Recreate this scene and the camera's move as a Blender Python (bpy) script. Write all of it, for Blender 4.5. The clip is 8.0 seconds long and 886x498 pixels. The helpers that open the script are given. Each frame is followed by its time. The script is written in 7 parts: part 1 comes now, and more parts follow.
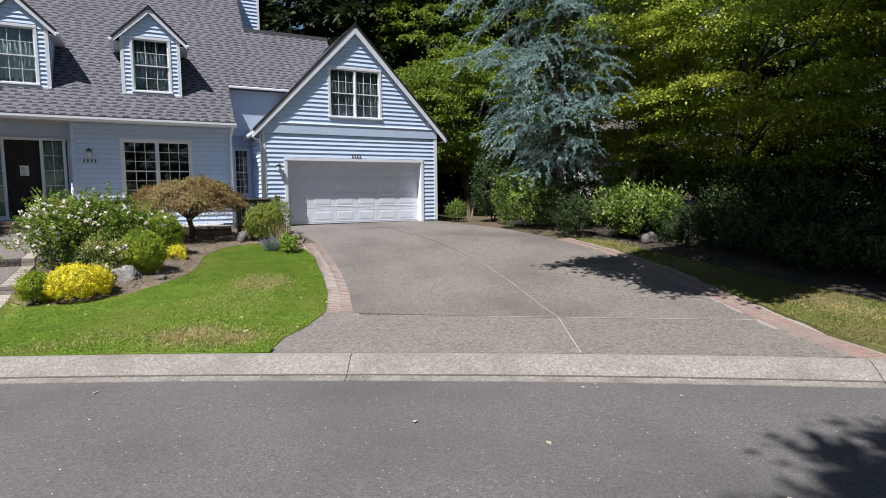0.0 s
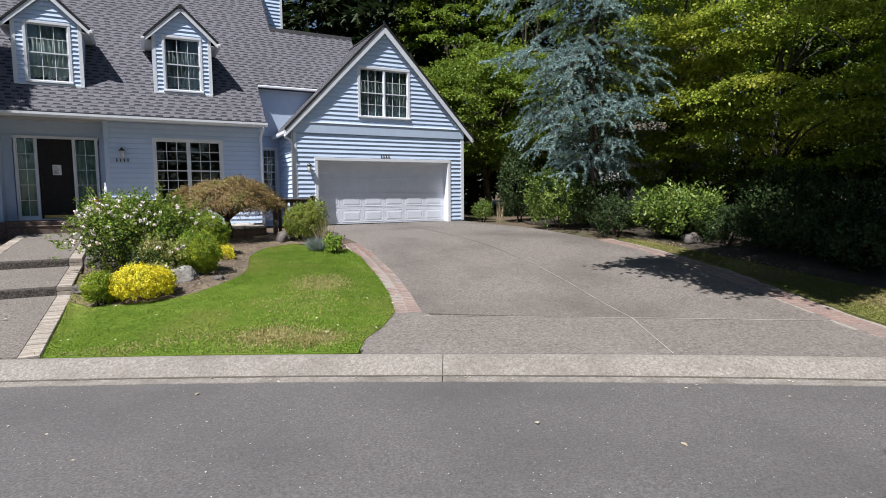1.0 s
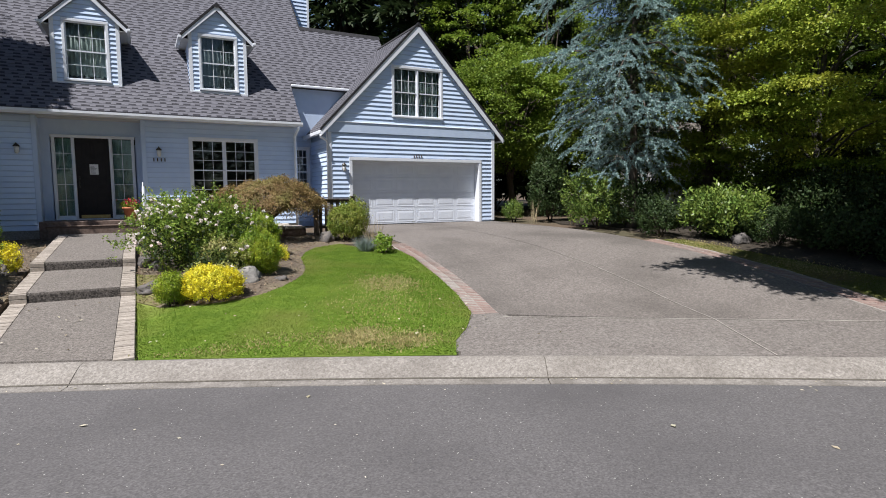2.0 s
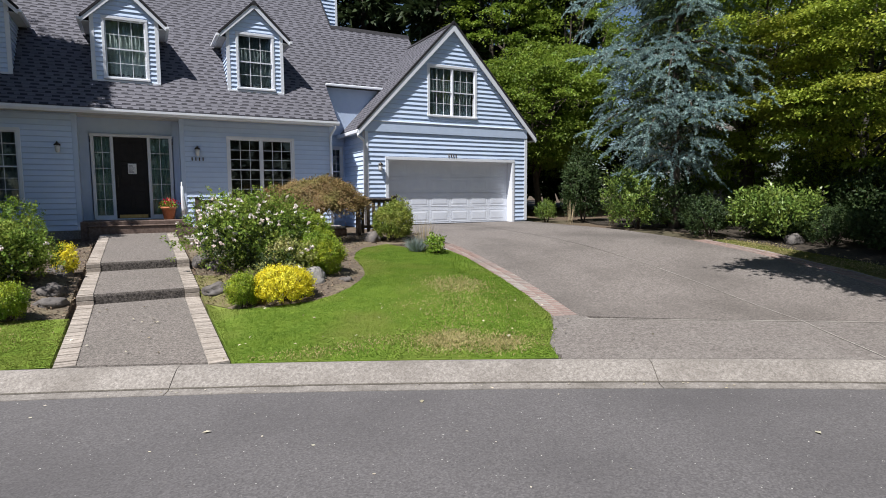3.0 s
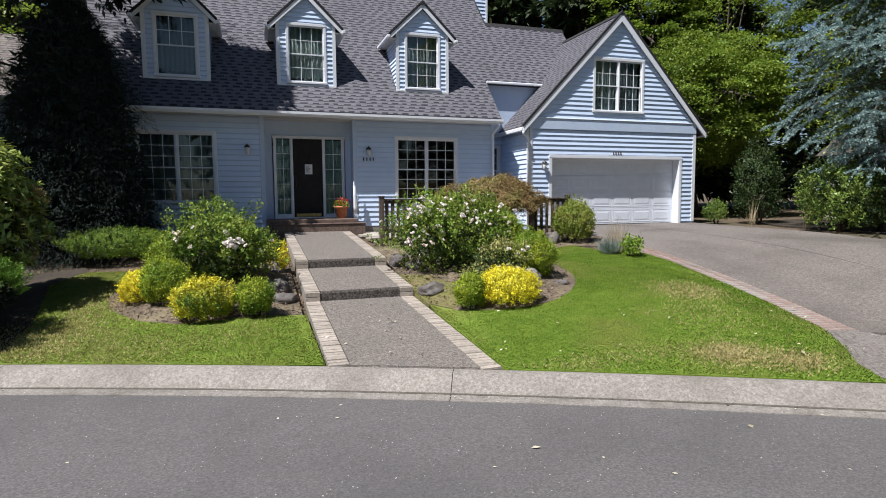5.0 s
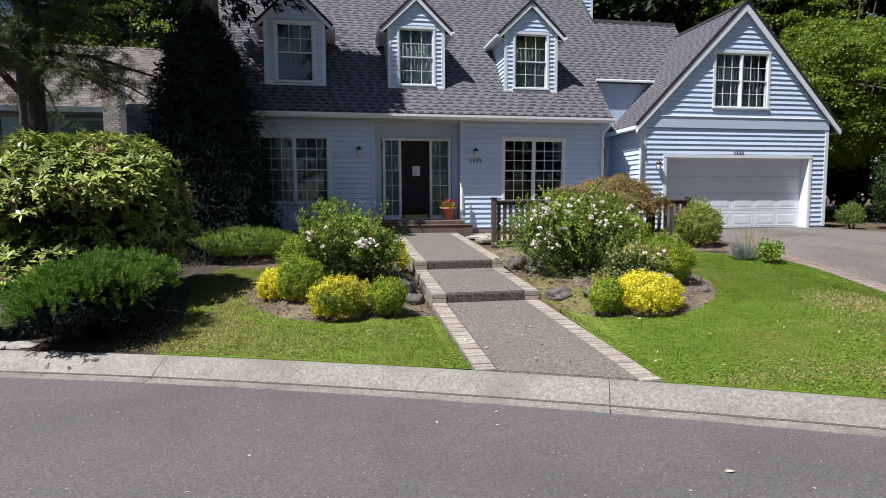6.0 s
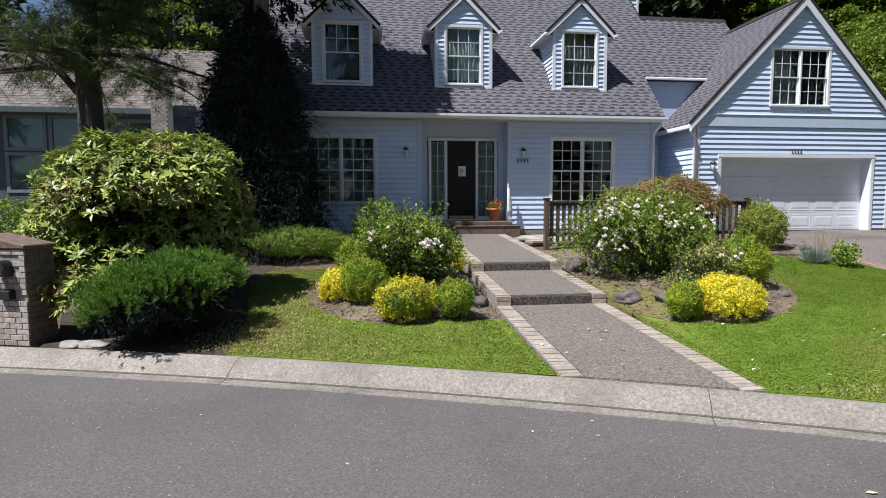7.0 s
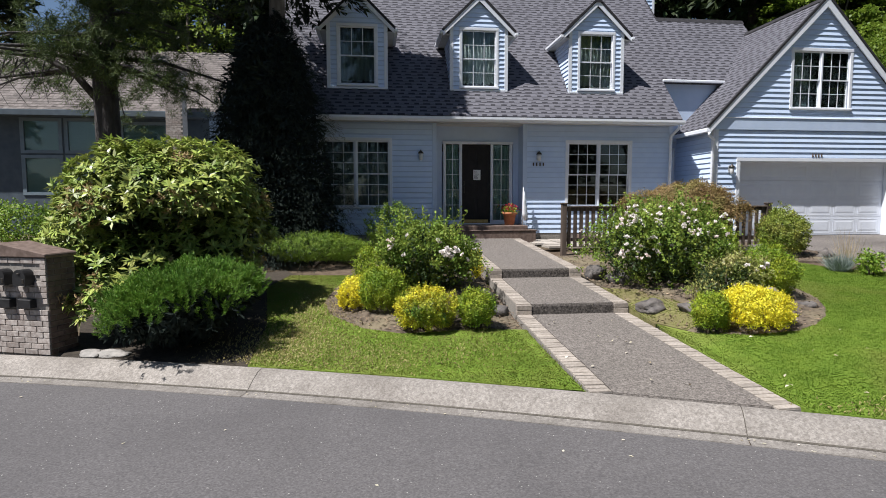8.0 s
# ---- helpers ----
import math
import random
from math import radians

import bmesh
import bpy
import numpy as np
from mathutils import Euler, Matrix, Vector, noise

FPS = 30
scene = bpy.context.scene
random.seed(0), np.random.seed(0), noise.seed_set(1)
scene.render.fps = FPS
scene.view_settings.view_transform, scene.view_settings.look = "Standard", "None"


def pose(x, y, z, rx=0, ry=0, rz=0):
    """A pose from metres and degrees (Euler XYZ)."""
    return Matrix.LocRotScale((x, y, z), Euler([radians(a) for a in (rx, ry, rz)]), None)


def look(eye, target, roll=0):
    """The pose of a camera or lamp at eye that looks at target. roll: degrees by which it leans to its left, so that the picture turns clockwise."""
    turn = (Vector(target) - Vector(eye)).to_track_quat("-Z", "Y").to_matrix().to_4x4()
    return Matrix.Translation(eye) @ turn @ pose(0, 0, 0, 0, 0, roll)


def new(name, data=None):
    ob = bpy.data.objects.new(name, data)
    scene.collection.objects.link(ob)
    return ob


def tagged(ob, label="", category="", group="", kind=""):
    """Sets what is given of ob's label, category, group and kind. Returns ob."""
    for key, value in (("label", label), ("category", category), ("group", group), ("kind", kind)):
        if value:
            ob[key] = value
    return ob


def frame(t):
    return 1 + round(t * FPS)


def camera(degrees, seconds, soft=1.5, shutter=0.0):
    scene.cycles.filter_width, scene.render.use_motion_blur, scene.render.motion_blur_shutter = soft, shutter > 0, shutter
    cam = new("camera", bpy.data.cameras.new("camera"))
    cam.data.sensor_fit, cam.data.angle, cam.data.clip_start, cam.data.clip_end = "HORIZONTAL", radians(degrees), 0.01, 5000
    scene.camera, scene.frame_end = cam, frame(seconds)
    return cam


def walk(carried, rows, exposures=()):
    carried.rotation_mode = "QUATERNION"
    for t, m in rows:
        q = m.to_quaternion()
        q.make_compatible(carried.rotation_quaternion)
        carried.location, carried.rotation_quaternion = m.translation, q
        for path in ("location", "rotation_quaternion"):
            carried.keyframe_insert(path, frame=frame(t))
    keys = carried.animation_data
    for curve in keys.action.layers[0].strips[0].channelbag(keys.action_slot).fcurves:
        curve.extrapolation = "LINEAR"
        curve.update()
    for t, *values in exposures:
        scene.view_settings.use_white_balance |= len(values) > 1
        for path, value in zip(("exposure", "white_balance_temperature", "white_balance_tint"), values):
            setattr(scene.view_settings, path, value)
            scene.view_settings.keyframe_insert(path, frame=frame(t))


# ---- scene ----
cam = camera(75.8, 8.0, soft=0.95)
PATH = [
    (0, (0.875, 0.419, 2.125), (1.784, 2.19, 1.939), -0.6),
    (0.5, (0.358, 0.698, 2.131), (1.275, 2.466, 1.946), -0.6),
    (1, (-0.168, 0.982, 2.141), (0.755, 2.746, 1.955), -0.5),
    (1.5, (-0.712, 1.295, 2.146), (0.218, 3.056, 1.96), -0.5),
    (3, (-2.263, 2.363, 2.148), (-1.33, 4.123, 1.963), -0.4),
    (3.5, (-2.719, 2.709, 2.142), (-1.805, 4.478, 1.958), -0.5),
    (4, (-3.157, 3.076, 2.134), (-2.289, 4.868, 1.951), -0.5),
    (4.5, (-3.583, 3.402, 2.119), (-2.82, 5.242, 1.94), -0.4),
    (4.7, (-3.749, 3.524, 2.114), (-3.043, 5.387, 1.935), -0.4),
    (5.8, (-4.59, 3.976, 2.111), (-4.185, 5.927, 1.939), -0.4),
    (6, (-4.717, 4.064, 2.097), (-4.365, 6.025, 1.928), -0.3),
    (6.5, (-5.025, 4.24, 2.088), (-4.73, 6.211, 1.922), -0.2),
    (7, (-5.322, 4.397, 2.065), (-5.054, 6.372, 1.903), -0.2),
    (7.5, (-5.492, 4.506, 2.105), (-5.24, 6.484, 1.94), -0.2),
    (8, (-5.489, 4.529, 2.196), (-5.25, 6.508, 2.032), -0.1),
]
walk(cam, [(t, look(eye, target, roll)) for t, eye, target, roll in PATH], [(0, 0.64, 6430, 11.5), (3, 0.58, 6430, 11.5), (8, 0.58, 6430, 11.5)])

# ---- world, sun ----
SUN_TO = Vector((-0.53, -0.25, 1.0)).normalized()          # towards the sun
world = bpy.data.worlds.new("sky")
scene.world = world
world.use_nodes = True
wn = world.node_tree.nodes
sky = wn.new("ShaderNodeTexSky")
sky.sky_type = "NISHITA"
sky.sun_disc = False
sky.ozone_density = 3.0
sky.dust_density = 0.5
sky.sun_elevation = math.asin(SUN_TO.z)
sky.sun_rotation = math.atan2(SUN_TO.x, SUN_TO.y)
wn["Background"].inputs[1].default_value = 0.053
world.node_tree.links.new(sky.outputs[0], wn["Background"].inputs[0])
sun = new("sun", bpy.data.lights.new("sun", "SUN"))
sun.data.energy, sun.data.angle, sun.data.color = 5.0, radians(0.5), (1.0, 0.972, 0.94)
sun.matrix_basis = look(SUN_TO * 60, (0, 0, 0))

# ---- materials ----


def mat(name, a, b, scale=6.0, rough=0.8, bump=0.0, bscale=60.0, c=None, cscale=0.6, cmix=0.5, metal=0.0, rnd=0.0, isl=0.0, detail=6.0, spec=0.35, stretch=(1, 1, 1), cells=0.0, cellmix=0.5):
    """Two tones by fine noise, a third by broad stains, relief by finer noise, and a shift of value from piece to piece."""
    m = bpy.data.materials.new(name)
    m.use_nodes = True
    n, l = m.node_tree.nodes, m.node_tree.links
    p = n["Principled BSDF"]
    geo = n.new("ShaderNodeNewGeometry")
    mp = n.new("ShaderNodeMapping")
    mp.inputs["Scale"].default_value = stretch
    l.new(geo.outputs["Position"], mp.inputs["Vector"])

    def noise_tex(s, d):
        t = n.new("ShaderNodeTexNoise")
        t.inputs["Scale"].default_value, t.inputs["Detail"].default_value = s, d
        l.new(mp.outputs[0], t.inputs["Vector"])
        return t

    def mix(fac, x, y, mode="MIX"):
        k = n.new("ShaderNodeMix")
        k.data_type, k.blend_type = "RGBA", mode
        for sock, v in ((k.inputs[0], fac), (k.inputs[6], x), (k.inputs[7], y)):
            if hasattr(v, "is_linked"):
                l.new(v, sock)
            else:
                sock.default_value = v if isinstance(v, (int, float)) else (*v, 1)
        return k.outputs[2]

    def ramp(x, lo, hi, to_lo=0.0, to_hi=1.0):
        r = n.new("ShaderNodeMapRange")
        r.inputs[1].default_value, r.inputs[2].default_value = lo, hi
        r.inputs[3].default_value, r.inputs[4].default_value = to_lo, to_hi
        l.new(x, r.inputs[0])
        return r.outputs[0]

    col = mix(ramp(noise_tex(scale, detail).outputs[0], 0.35, 0.65), a, b)
    if c is not None:
        col = mix(ramp(noise_tex(cscale, 4).outputs[0], 0.45, 0.7, 0, cmix), col, c)
    if cells:
        vo = n.new("ShaderNodeTexVoronoi")
        vo.inputs["Scale"].default_value = cells
        l.new(mp.outputs[0], vo.inputs["Vector"])
        bw = n.new("ShaderNodeSeparateColor")
        l.new(vo.outputs["Color"], bw.inputs[0])
        hv = n.new("ShaderNodeHueSaturation")
        l.new(ramp(bw.outputs[0], 0, 1, 1 - cellmix, 1 + cellmix), hv.inputs["Value"])
        l.new(col, hv.inputs["Color"])
        col = hv.outputs[0]
    if rnd or isl:
        if rnd:
            src = n.new("ShaderNodeObjectInfo").outputs["Random"]
        else:
            src = geo.outputs["Random Per Island"]
        h = n.new("ShaderNodeHueSaturation")
        l.new(ramp(src, 0, 1, 1 - (rnd or isl), 1 + (rnd or isl)), h.inputs["Value"])
        l.new(col, h.inputs["Color"])
        col = h.outputs[0]
    l.new(col, p.inputs["Base Color"])
    p.inputs["Roughness"].default_value, p.inputs["Metallic"].default_value = rough, metal
    p.inputs["Specular IOR Level"].default_value = spec
    if bump:
        bn = n.new("ShaderNodeBump")
        bn.inputs["Strength"].default_value, bn.inputs["Distance"].default_value = min(1.0, bump * 20), bump
        l.new(noise_tex(bscale, 3).outputs[0], bn.inputs["Height"])
        l.new(bn.outputs[0], p.inputs["Normal"])
    return m


def leaf_mat(name, a, b, rough=0.5, through_light=0.35, spread=0.35, c=None, cscale=0.8, cmix=0.6, hue=0.02, sheen=0.3):
    """Foliage: colour varies from leaf to leaf and over the crown, and some light comes through."""
    m = mat(name, a, b, scale=2.5, rough=rough, c=c, cscale=cscale, cmix=cmix, isl=spread, spec=sheen)
    n, l = m.node_tree.nodes, m.node_tree.links
    p, out = n["Principled BSDF"], n["Material Output"]
    colour = p.inputs["Base Color"].links[0].from_socket
    if colour.node.type == "HUE_SAT":
        r = n.new("ShaderNodeMapRange")
        r.inputs[3].default_value, r.inputs[4].default_value = 0.5 - hue, 0.5 + hue
        w = n.new("ShaderNodeTexWhiteNoise")
        w.noise_dimensions = "1D"
        l.new(n["Geometry"].outputs["Random Per Island"], w.inputs["W"])
        l.new(w.outputs["Value"], r.inputs[0])
        l.new(r.outputs[0], colour.node.inputs["Hue"])
    t = n.new("ShaderNodeBsdfTranslucent")
    l.new(colour, t.inputs["Color"])
    s = n.new("ShaderNodeMixShader")
    s.inputs[0].default_value = through_light
    l.new(p.outputs[0], s.inputs[1])
    l.new(t.outputs[0], s.inputs[2])
    l.new(s.outputs[0], out.inputs["Surface"])
    return m


def glass_mat(name):
    m = bpy.data.materials.new(name)
    m.use_nodes = True
    n, l = m.node_tree.nodes, m.node_tree.links
    n.remove(n["Principled BSDF"])
    t, g, s = n.new("ShaderNodeBsdfTransparent"), n.new("ShaderNodeBsdfGlossy"), n.new("ShaderNodeMixShader")
    t.inputs["Color"].default_value = (0.72, 0.78, 0.76, 1)
    g.inputs["Roughness"].default_value = 0.02
    f = n.new("ShaderNodeFresnel")
    f.inputs["IOR"].default_value = 1.55
    k = n.new("ShaderNodeMath")
    k.operation = "MULTIPLY_ADD"
    k.inputs[1].default_value, k.inputs[2].default_value = 0.9, 0.008
    l.new(f.outputs[0], k.inputs[0])
    l.new(k.outputs[0], s.inputs[0])
    l.new(t.outputs[0], s.inputs[1])
    l.new(g.outputs[0], s.inputs[2])
    l.new(s.outputs[0], n["Material Output"].inputs["Surface"])
    return m


M = {
    "asphalt": mat("asphalt", (0.089, 0.084, 0.085), (0.125, 0.119, 0.119), 40, 0.85, 0.004, 140, cells=80, cellmix=0.22, c=(0.080, 0.076, 0.077), cscale=0.5, cmix=0.85),
    "chip": mat("road_chip", (0.3, 0.29, 0.27), (0.5, 0.49, 0.46), 20, 0.8, isl=0.4),
    "concrete": mat("kerb_concrete", (0.205, 0.186, 0.165), (0.295, 0.272, 0.246), 26, 0.9, 0.004, 120, cells=75, cellmix=0.22, c=(0.165, 0.148, 0.130), cscale=1.6, cmix=0.7, rnd=0.10),
    "gutter": mat("gutter_concrete", (0.172, 0.157, 0.141), (0.24, 0.222, 0.202), 26, 0.9, 0.005, 120, cells=110, cellmix=0.22, c=(0.115, 0.104, 0.09), cscale=2.6, cmix=0.8),
    "aggregate": mat("exposed_aggregate", (0.124, 0.110, 0.099), (0.188, 0.168, 0.153), 22, 0.85, 0.006, 90, cells=62, cellmix=0.34, c=(0.100, 0.089, 0.080), cscale=0.55, cmix=0.85, rnd=0.05),
    "apron": mat("apron_concrete", (0.124, 0.110, 0.100), (0.188, 0.170, 0.155), 18, 0.88, 0.006, 80, cells=62, cellmix=0.32, c=(0.195, 0.18, 0.164), cscale=1.1, cmix=0.4, rnd=0.05),
    "aggregate_path": mat("path_aggregate", (0.118, 0.104, 0.093), (0.195, 0.175, 0.157), 25, 0.85, 0.009, 90, cells=70, cellmix=0.42, c=(0.135, 0.122, 0.108), cscale=1.2, cmix=0.6),
    "riser": mat("riser_aggregate", (0.06, 0.053, 0.048), (0.115, 0.102, 0.092), 30, 0.9, 0.012, 70, cells=42, cellmix=0.6),
    "grout": mat("joint_filler", (0.27, 0.255, 0.22), (0.40, 0.375, 0.335), 6, 0.9, 0.003, 90),
    "joint": mat("dark_joint", (0.07, 0.06, 0.05), (0.12, 0.11, 0.09), 40, 0.95),
    "brick_pale": mat("pale_path_brick", (0.27, 0.235, 0.20), (0.40, 0.355, 0.31), 30, 0.9, 0.004, 120, c=(0.22, 0.19, 0.16), cscale=2, rnd=0.2),
    "brick_red": mat("red_border_brick", (0.20, 0.135, 0.115), (0.27, 0.195, 0.17), 25, 0.9, 0.004, 120, c=(0.19, 0.165, 0.15), cscale=1.2, cmix=0.8, rnd=0.07),
    "brick_mail": mat("whitewashed_brick", (0.28, 0.24, 0.215), (0.46, 0.42, 0.385), 18, 0.9, 0.005, 90, c=(0.24, 0.19, 0.165), cscale=5, rnd=0.15),
    "mortar": mat("mortar", (0.22, 0.20, 0.18), (0.30, 0.28, 0.25), 30, 0.95, 0.003, 90),
    "soil": mat("ground_soil", (0.075, 0.052, 0.034), (0.13, 0.095, 0.065), 9, 0.95, 0.02, 40, c=(0.05, 0.055, 0.025), cscale=0.5, cmix=0.6),
    "ground_shade": mat("leaf_mould", (0.026, 0.021, 0.016), (0.052, 0.042, 0.031), 12, 0.95, 0.02, 45, c=(0.07, 0.055, 0.038), cscale=1.4, cmix=0.4),
    "blind_sky": mat("sky_tinted_blind", (0.6, 0.76, 0.8), (0.66, 0.8, 0.84), 3, 0.8),
    "mulch": mat("bed_mulch", (0.078, 0.060, 0.044), (0.15, 0.118, 0.088), 14, 0.95, 0.02, 55, c=(0.25, 0.215, 0.13), cscale=1.6, cmix=0.6),
    "turf": mat("turf", (0.118, 0.196, 0.019), (0.155, 0.236, 0.026), 5, 0.95, 0.004, 70, c=(0.20, 0.195, 0.055), cscale=0.8, cmix=0.6),
    "bark_chip": mat("bark_chip", (0.10, 0.07, 0.045), (0.26, 0.19, 0.13), 20, 0.95, isl=0.5),
    "siding": mat("pale_blue_siding", (0.56, 0.68, 0.875), (0.61, 0.725, 0.90), 4, 0.6, 0.0015, 120, c=(0.53, 0.64, 0.82), cscale=1.3, rnd=0.03),
    "trim": mat("white_trim", (0.73, 0.765, 0.82), (0.78, 0.805, 0.85), 5, 0.5, c=(0.69, 0.72, 0.755), cscale=2),
    "band": mat("belt_board", (0.50, 0.61, 0.785), (0.54, 0.645, 0.81), 5, 0.6, c=(0.48, 0.575, 0.72), cscale=2),
    "soffit": mat("soffit_paint", (0.50, 0.51, 0.52), (0.56, 0.57, 0.57), 5, 0.7),
    "garage_paint": mat("garage_door_paint", (0.70, 0.74, 0.82), (0.75, 0.79, 0.86), 3, 0.45, c=(0.66, 0.70, 0.77), cscale=1.2),
    "shingle": mat("asphalt_shingle", (0.118, 0.118, 0.137), (0.143, 0.141, 0.161), 14, 0.92, 0.003, 200, c=(0.102, 0.101, 0.116), cscale=0.6, isl=0.07),
    "shingle_dark": mat("ridge_shingle", (0.018, 0.0175, 0.02), (0.035, 0.034, 0.038), 14, 0.92, 0.003, 200),
    # recess shade put into the colour of the notches between tabs
    "shingle_gap": mat("recessed_shadow_shingle", (0.030, 0.030, 0.037), (0.044, 0.043, 0.051), 9, 0.92, 0.003, 200, isl=0.25),
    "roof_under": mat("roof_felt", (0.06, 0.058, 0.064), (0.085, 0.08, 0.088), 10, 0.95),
    "roof_old": mat("old_grey_shingle", (0.12, 0.105, 0.098), (0.18, 0.16, 0.148), 12, 0.92, 0.004, 90, isl=0.25),
    "wall_teal": mat("grey_teal_wall", (0.075, 0.10, 0.125), (0.10, 0.13, 0.155), 4, 0.7, c=(0.07, 0.09, 0.105), cscale=1.5),
    "door": mat("dark_door_paint", (0.010, 0.008, 0.008), (0.016, 0.013, 0.012), 6, 0.6),
    "paper": mat("paper", (0.75, 0.75, 0.74), (0.8, 0.8, 0.79), 9, 0.8),
    "ink": mat("print", (0.12, 0.12, 0.13), (0.18, 0.18, 0.19), 9, 0.8),
    "bronze": mat("dark_metal", (0.05, 0.045, 0.04), (0.09, 0.08, 0.07), 20, 0.4, metal=0.7),
    "brass": mat("worn_brass", (0.45, 0.33, 0.14), (0.55, 0.42, 0.2), 20, 0.35, metal=0.9),
    "fence": mat("weathered_fence_wood", (0.06, 0.045, 0.036), (0.12, 0.092, 0.075), 14, 0.9, 0.004, 60, rnd=0.2, stretch=(1, 1, 0.15)),
    "deck": mat("porch_brick", (0.10, 0.07, 0.056), (0.165, 0.12, 0.10), 14, 0.85, 0.004, 60, rnd=0.12),
    "terracotta": mat("terracotta", (0.42, 0.15, 0.07), (0.5, 0.2, 0.1), 12, 0.85, 0.002, 80),
    "rock": mat("garden_rock", (0.075, 0.068, 0.066), (0.155, 0.142, 0.132), 7, 0.9, 0.03, 25, c=(0.19, 0.165, 0.14), cscale=3),
    "rock_pale": mat("pale_boulder", (0.25, 0.24, 0.225), (0.37, 0.35, 0.325), 7, 0.9, 0.03, 25, c=(0.15, 0.135, 0.12), cscale=3),
    "flag": mat("flagstone", (0.33, 0.30, 0.26), (0.46, 0.42, 0.37), 6, 0.9, 0.006, 40, c=(0.28, 0.24, 0.2), cscale=2, rnd=0.12),
    "bark": mat("bark", (0.055, 0.042, 0.033), (0.12, 0.098, 0.08), 9, 0.95, 0.03, 18, stretch=(1, 1, 0.25)),
    "bark_grey": mat("grey_bark", (0.10, 0.085, 0.072), (0.2, 0.175, 0.15), 9, 0.95, 0.03, 18, stretch=(1, 1, 0.25)),
    "bark_pine": mat("pine_bark", (0.042, 0.038, 0.037), (0.085, 0.078, 0.075), 8, 0.95, 0.04, 14, stretch=(1, 1, 0.3)),
    "curtain": mat("pale_curtain", (0.70, 0.75, 0.75), (0.78, 0.82, 0.82), 6, 0.9),
    "curtain_green": mat("green_grey_curtain", (0.50, 0.66, 0.64), (0.58, 0.72, 0.70), 6, 0.9),
    "blind": mat("grey_blind", (0.36, 0.40, 0.43), (0.42, 0.46, 0.49), 6, 0.9),
    "interior": mat("dim_interior", (0.20, 0.18, 0.155), (0.27, 0.245, 0.21), 2, 0.9),
    "glass": glass_mat("window_glass"),
    "black": mat("black_plastic", (0.015, 0.015, 0.016), (0.025, 0.025, 0.026), 12, 0.4),
    "steel": mat("dull_steel", (0.4, 0.41, 0.42), (0.5, 0.5, 0.51), 12, 0.45, metal=0.6),
    "lamp_glass": mat("frosted_lamp_glass", (0.6, 0.6, 0.58), (0.68, 0.68, 0.66), 12, 0.3),
    "house_white": mat("far_white_wall", (0.62, 0.62, 0.62), (0.7, 0.7, 0.7), 4, 0.7),
    "cloth_white": mat("white_cloth", (0.7, 0.71, 0.74), (0.77, 0.78, 0.8), 9, 0.9),
    # foliage
    "grass": leaf_mat("grass_blades", (0.112, 0.200, 0.018), (0.160, 0.250, 0.026), 0.65, 0.5, 0.05, c=(0.27, 0.275, 0.07), cscale=0.8, cmix=0.6, hue=0.01),
    "dry_grass": leaf_mat("dry_grass_blades", (0.36, 0.31, 0.13), (0.46, 0.40, 0.19), 0.7, 0.3, 0.25),
    "grass_dry": leaf_mat("dull_lawn_blades", (0.135, 0.182, 0.025), (0.185, 0.222, 0.037), 0.65, 0.5, 0.05, c=(0.28, 0.24, 0.09), cscale=0.9, cmix=0.9, hue=0.01),
    "turf_dull": mat("thin_turf", (0.14, 0.145, 0.045), (0.21, 0.20, 0.075), 9, 0.95, 0.01, 50, c=(0.17, 0.125, 0.08), cscale=0.9, cmix=0.8),
    "frame_teal": mat("teal_window_frame", (0.17, 0.23, 0.27), (0.21, 0.27, 0.31), 5, 0.6),
    "rose_leaf": leaf_mat("rose_leaves", (0.112, 0.195, 0.033), (0.25, 0.345, 0.062), 0.55, 0.28, 0.4, c=(0.28, 0.31, 0.07), cscale=3.2, sheen=0.12),
    "rose_bloom": leaf_mat("rose_petals", (0.88, 0.83, 0.79), (0.92, 0.88, 0.84), 0.6, 0.2, 0.05, c=(0.86, 0.60, 0.56), cscale=3.0, cmix=0.5),
    "golden": leaf_mat("golden_green_leaves", (0.17, 0.27, 0.022), (0.39, 0.455, 0.038), 0.5, 0.22, 0.3, c=(0.075, 0.16, 0.02), cscale=4.5),
    "yellow": leaf_mat("yellow_leaves", (0.74, 0.64, 0.03), (0.86, 0.78, 0.07), 0.5, 0.28, 0.3, c=(0.50, 0.52, 0.05), cscale=5, hue=0.008),
    "variegated": leaf_mat("yellow_variegated_leaves", (0.72, 0.64, 0.05), (0.11, 0.21, 0.035), 0.5, 0.25, 0.4, c=(0.74, 0.68, 0.05), cscale=4.5),
    "clipped": leaf_mat("mottled_shrub_leaves", (0.25, 0.30, 0.052), (0.16, 0.23, 0.036), 0.5, 0.25, 0.35, c=(0.38, 0.36, 0.09), cscale=3.5),
    "cream": leaf_mat("cream_green_leaves", (0.38, 0.39, 0.13), (0.17, 0.25, 0.05), 0.45, 0.25, 0.4, c=(0.54, 0.44, 0.21), cscale=3.5),
    "maple_red": leaf_mat("bronze_maple_leaves", (0.21, 0.145, 0.062), (0.29, 0.20, 0.085), 0.6, 0.28, 0.3, c=(0.21, 0.23, 0.06), cscale=2.2),
    "rhodo": leaf_mat("rhododendron_leaves", (0.19, 0.27, 0.055), (0.36, 0.43, 0.10), 0.36, 0.12, 0.4, c=(0.25, 0.24, 0.08), cscale=2.2, cmix=0.5, sheen=0.3),
    "spent": leaf_mat("spent_flower_heads", (0.29, 0.20, 0.09), (0.42, 0.31, 0.16), 0.7, 0.2, 0.35, hue=0.01),
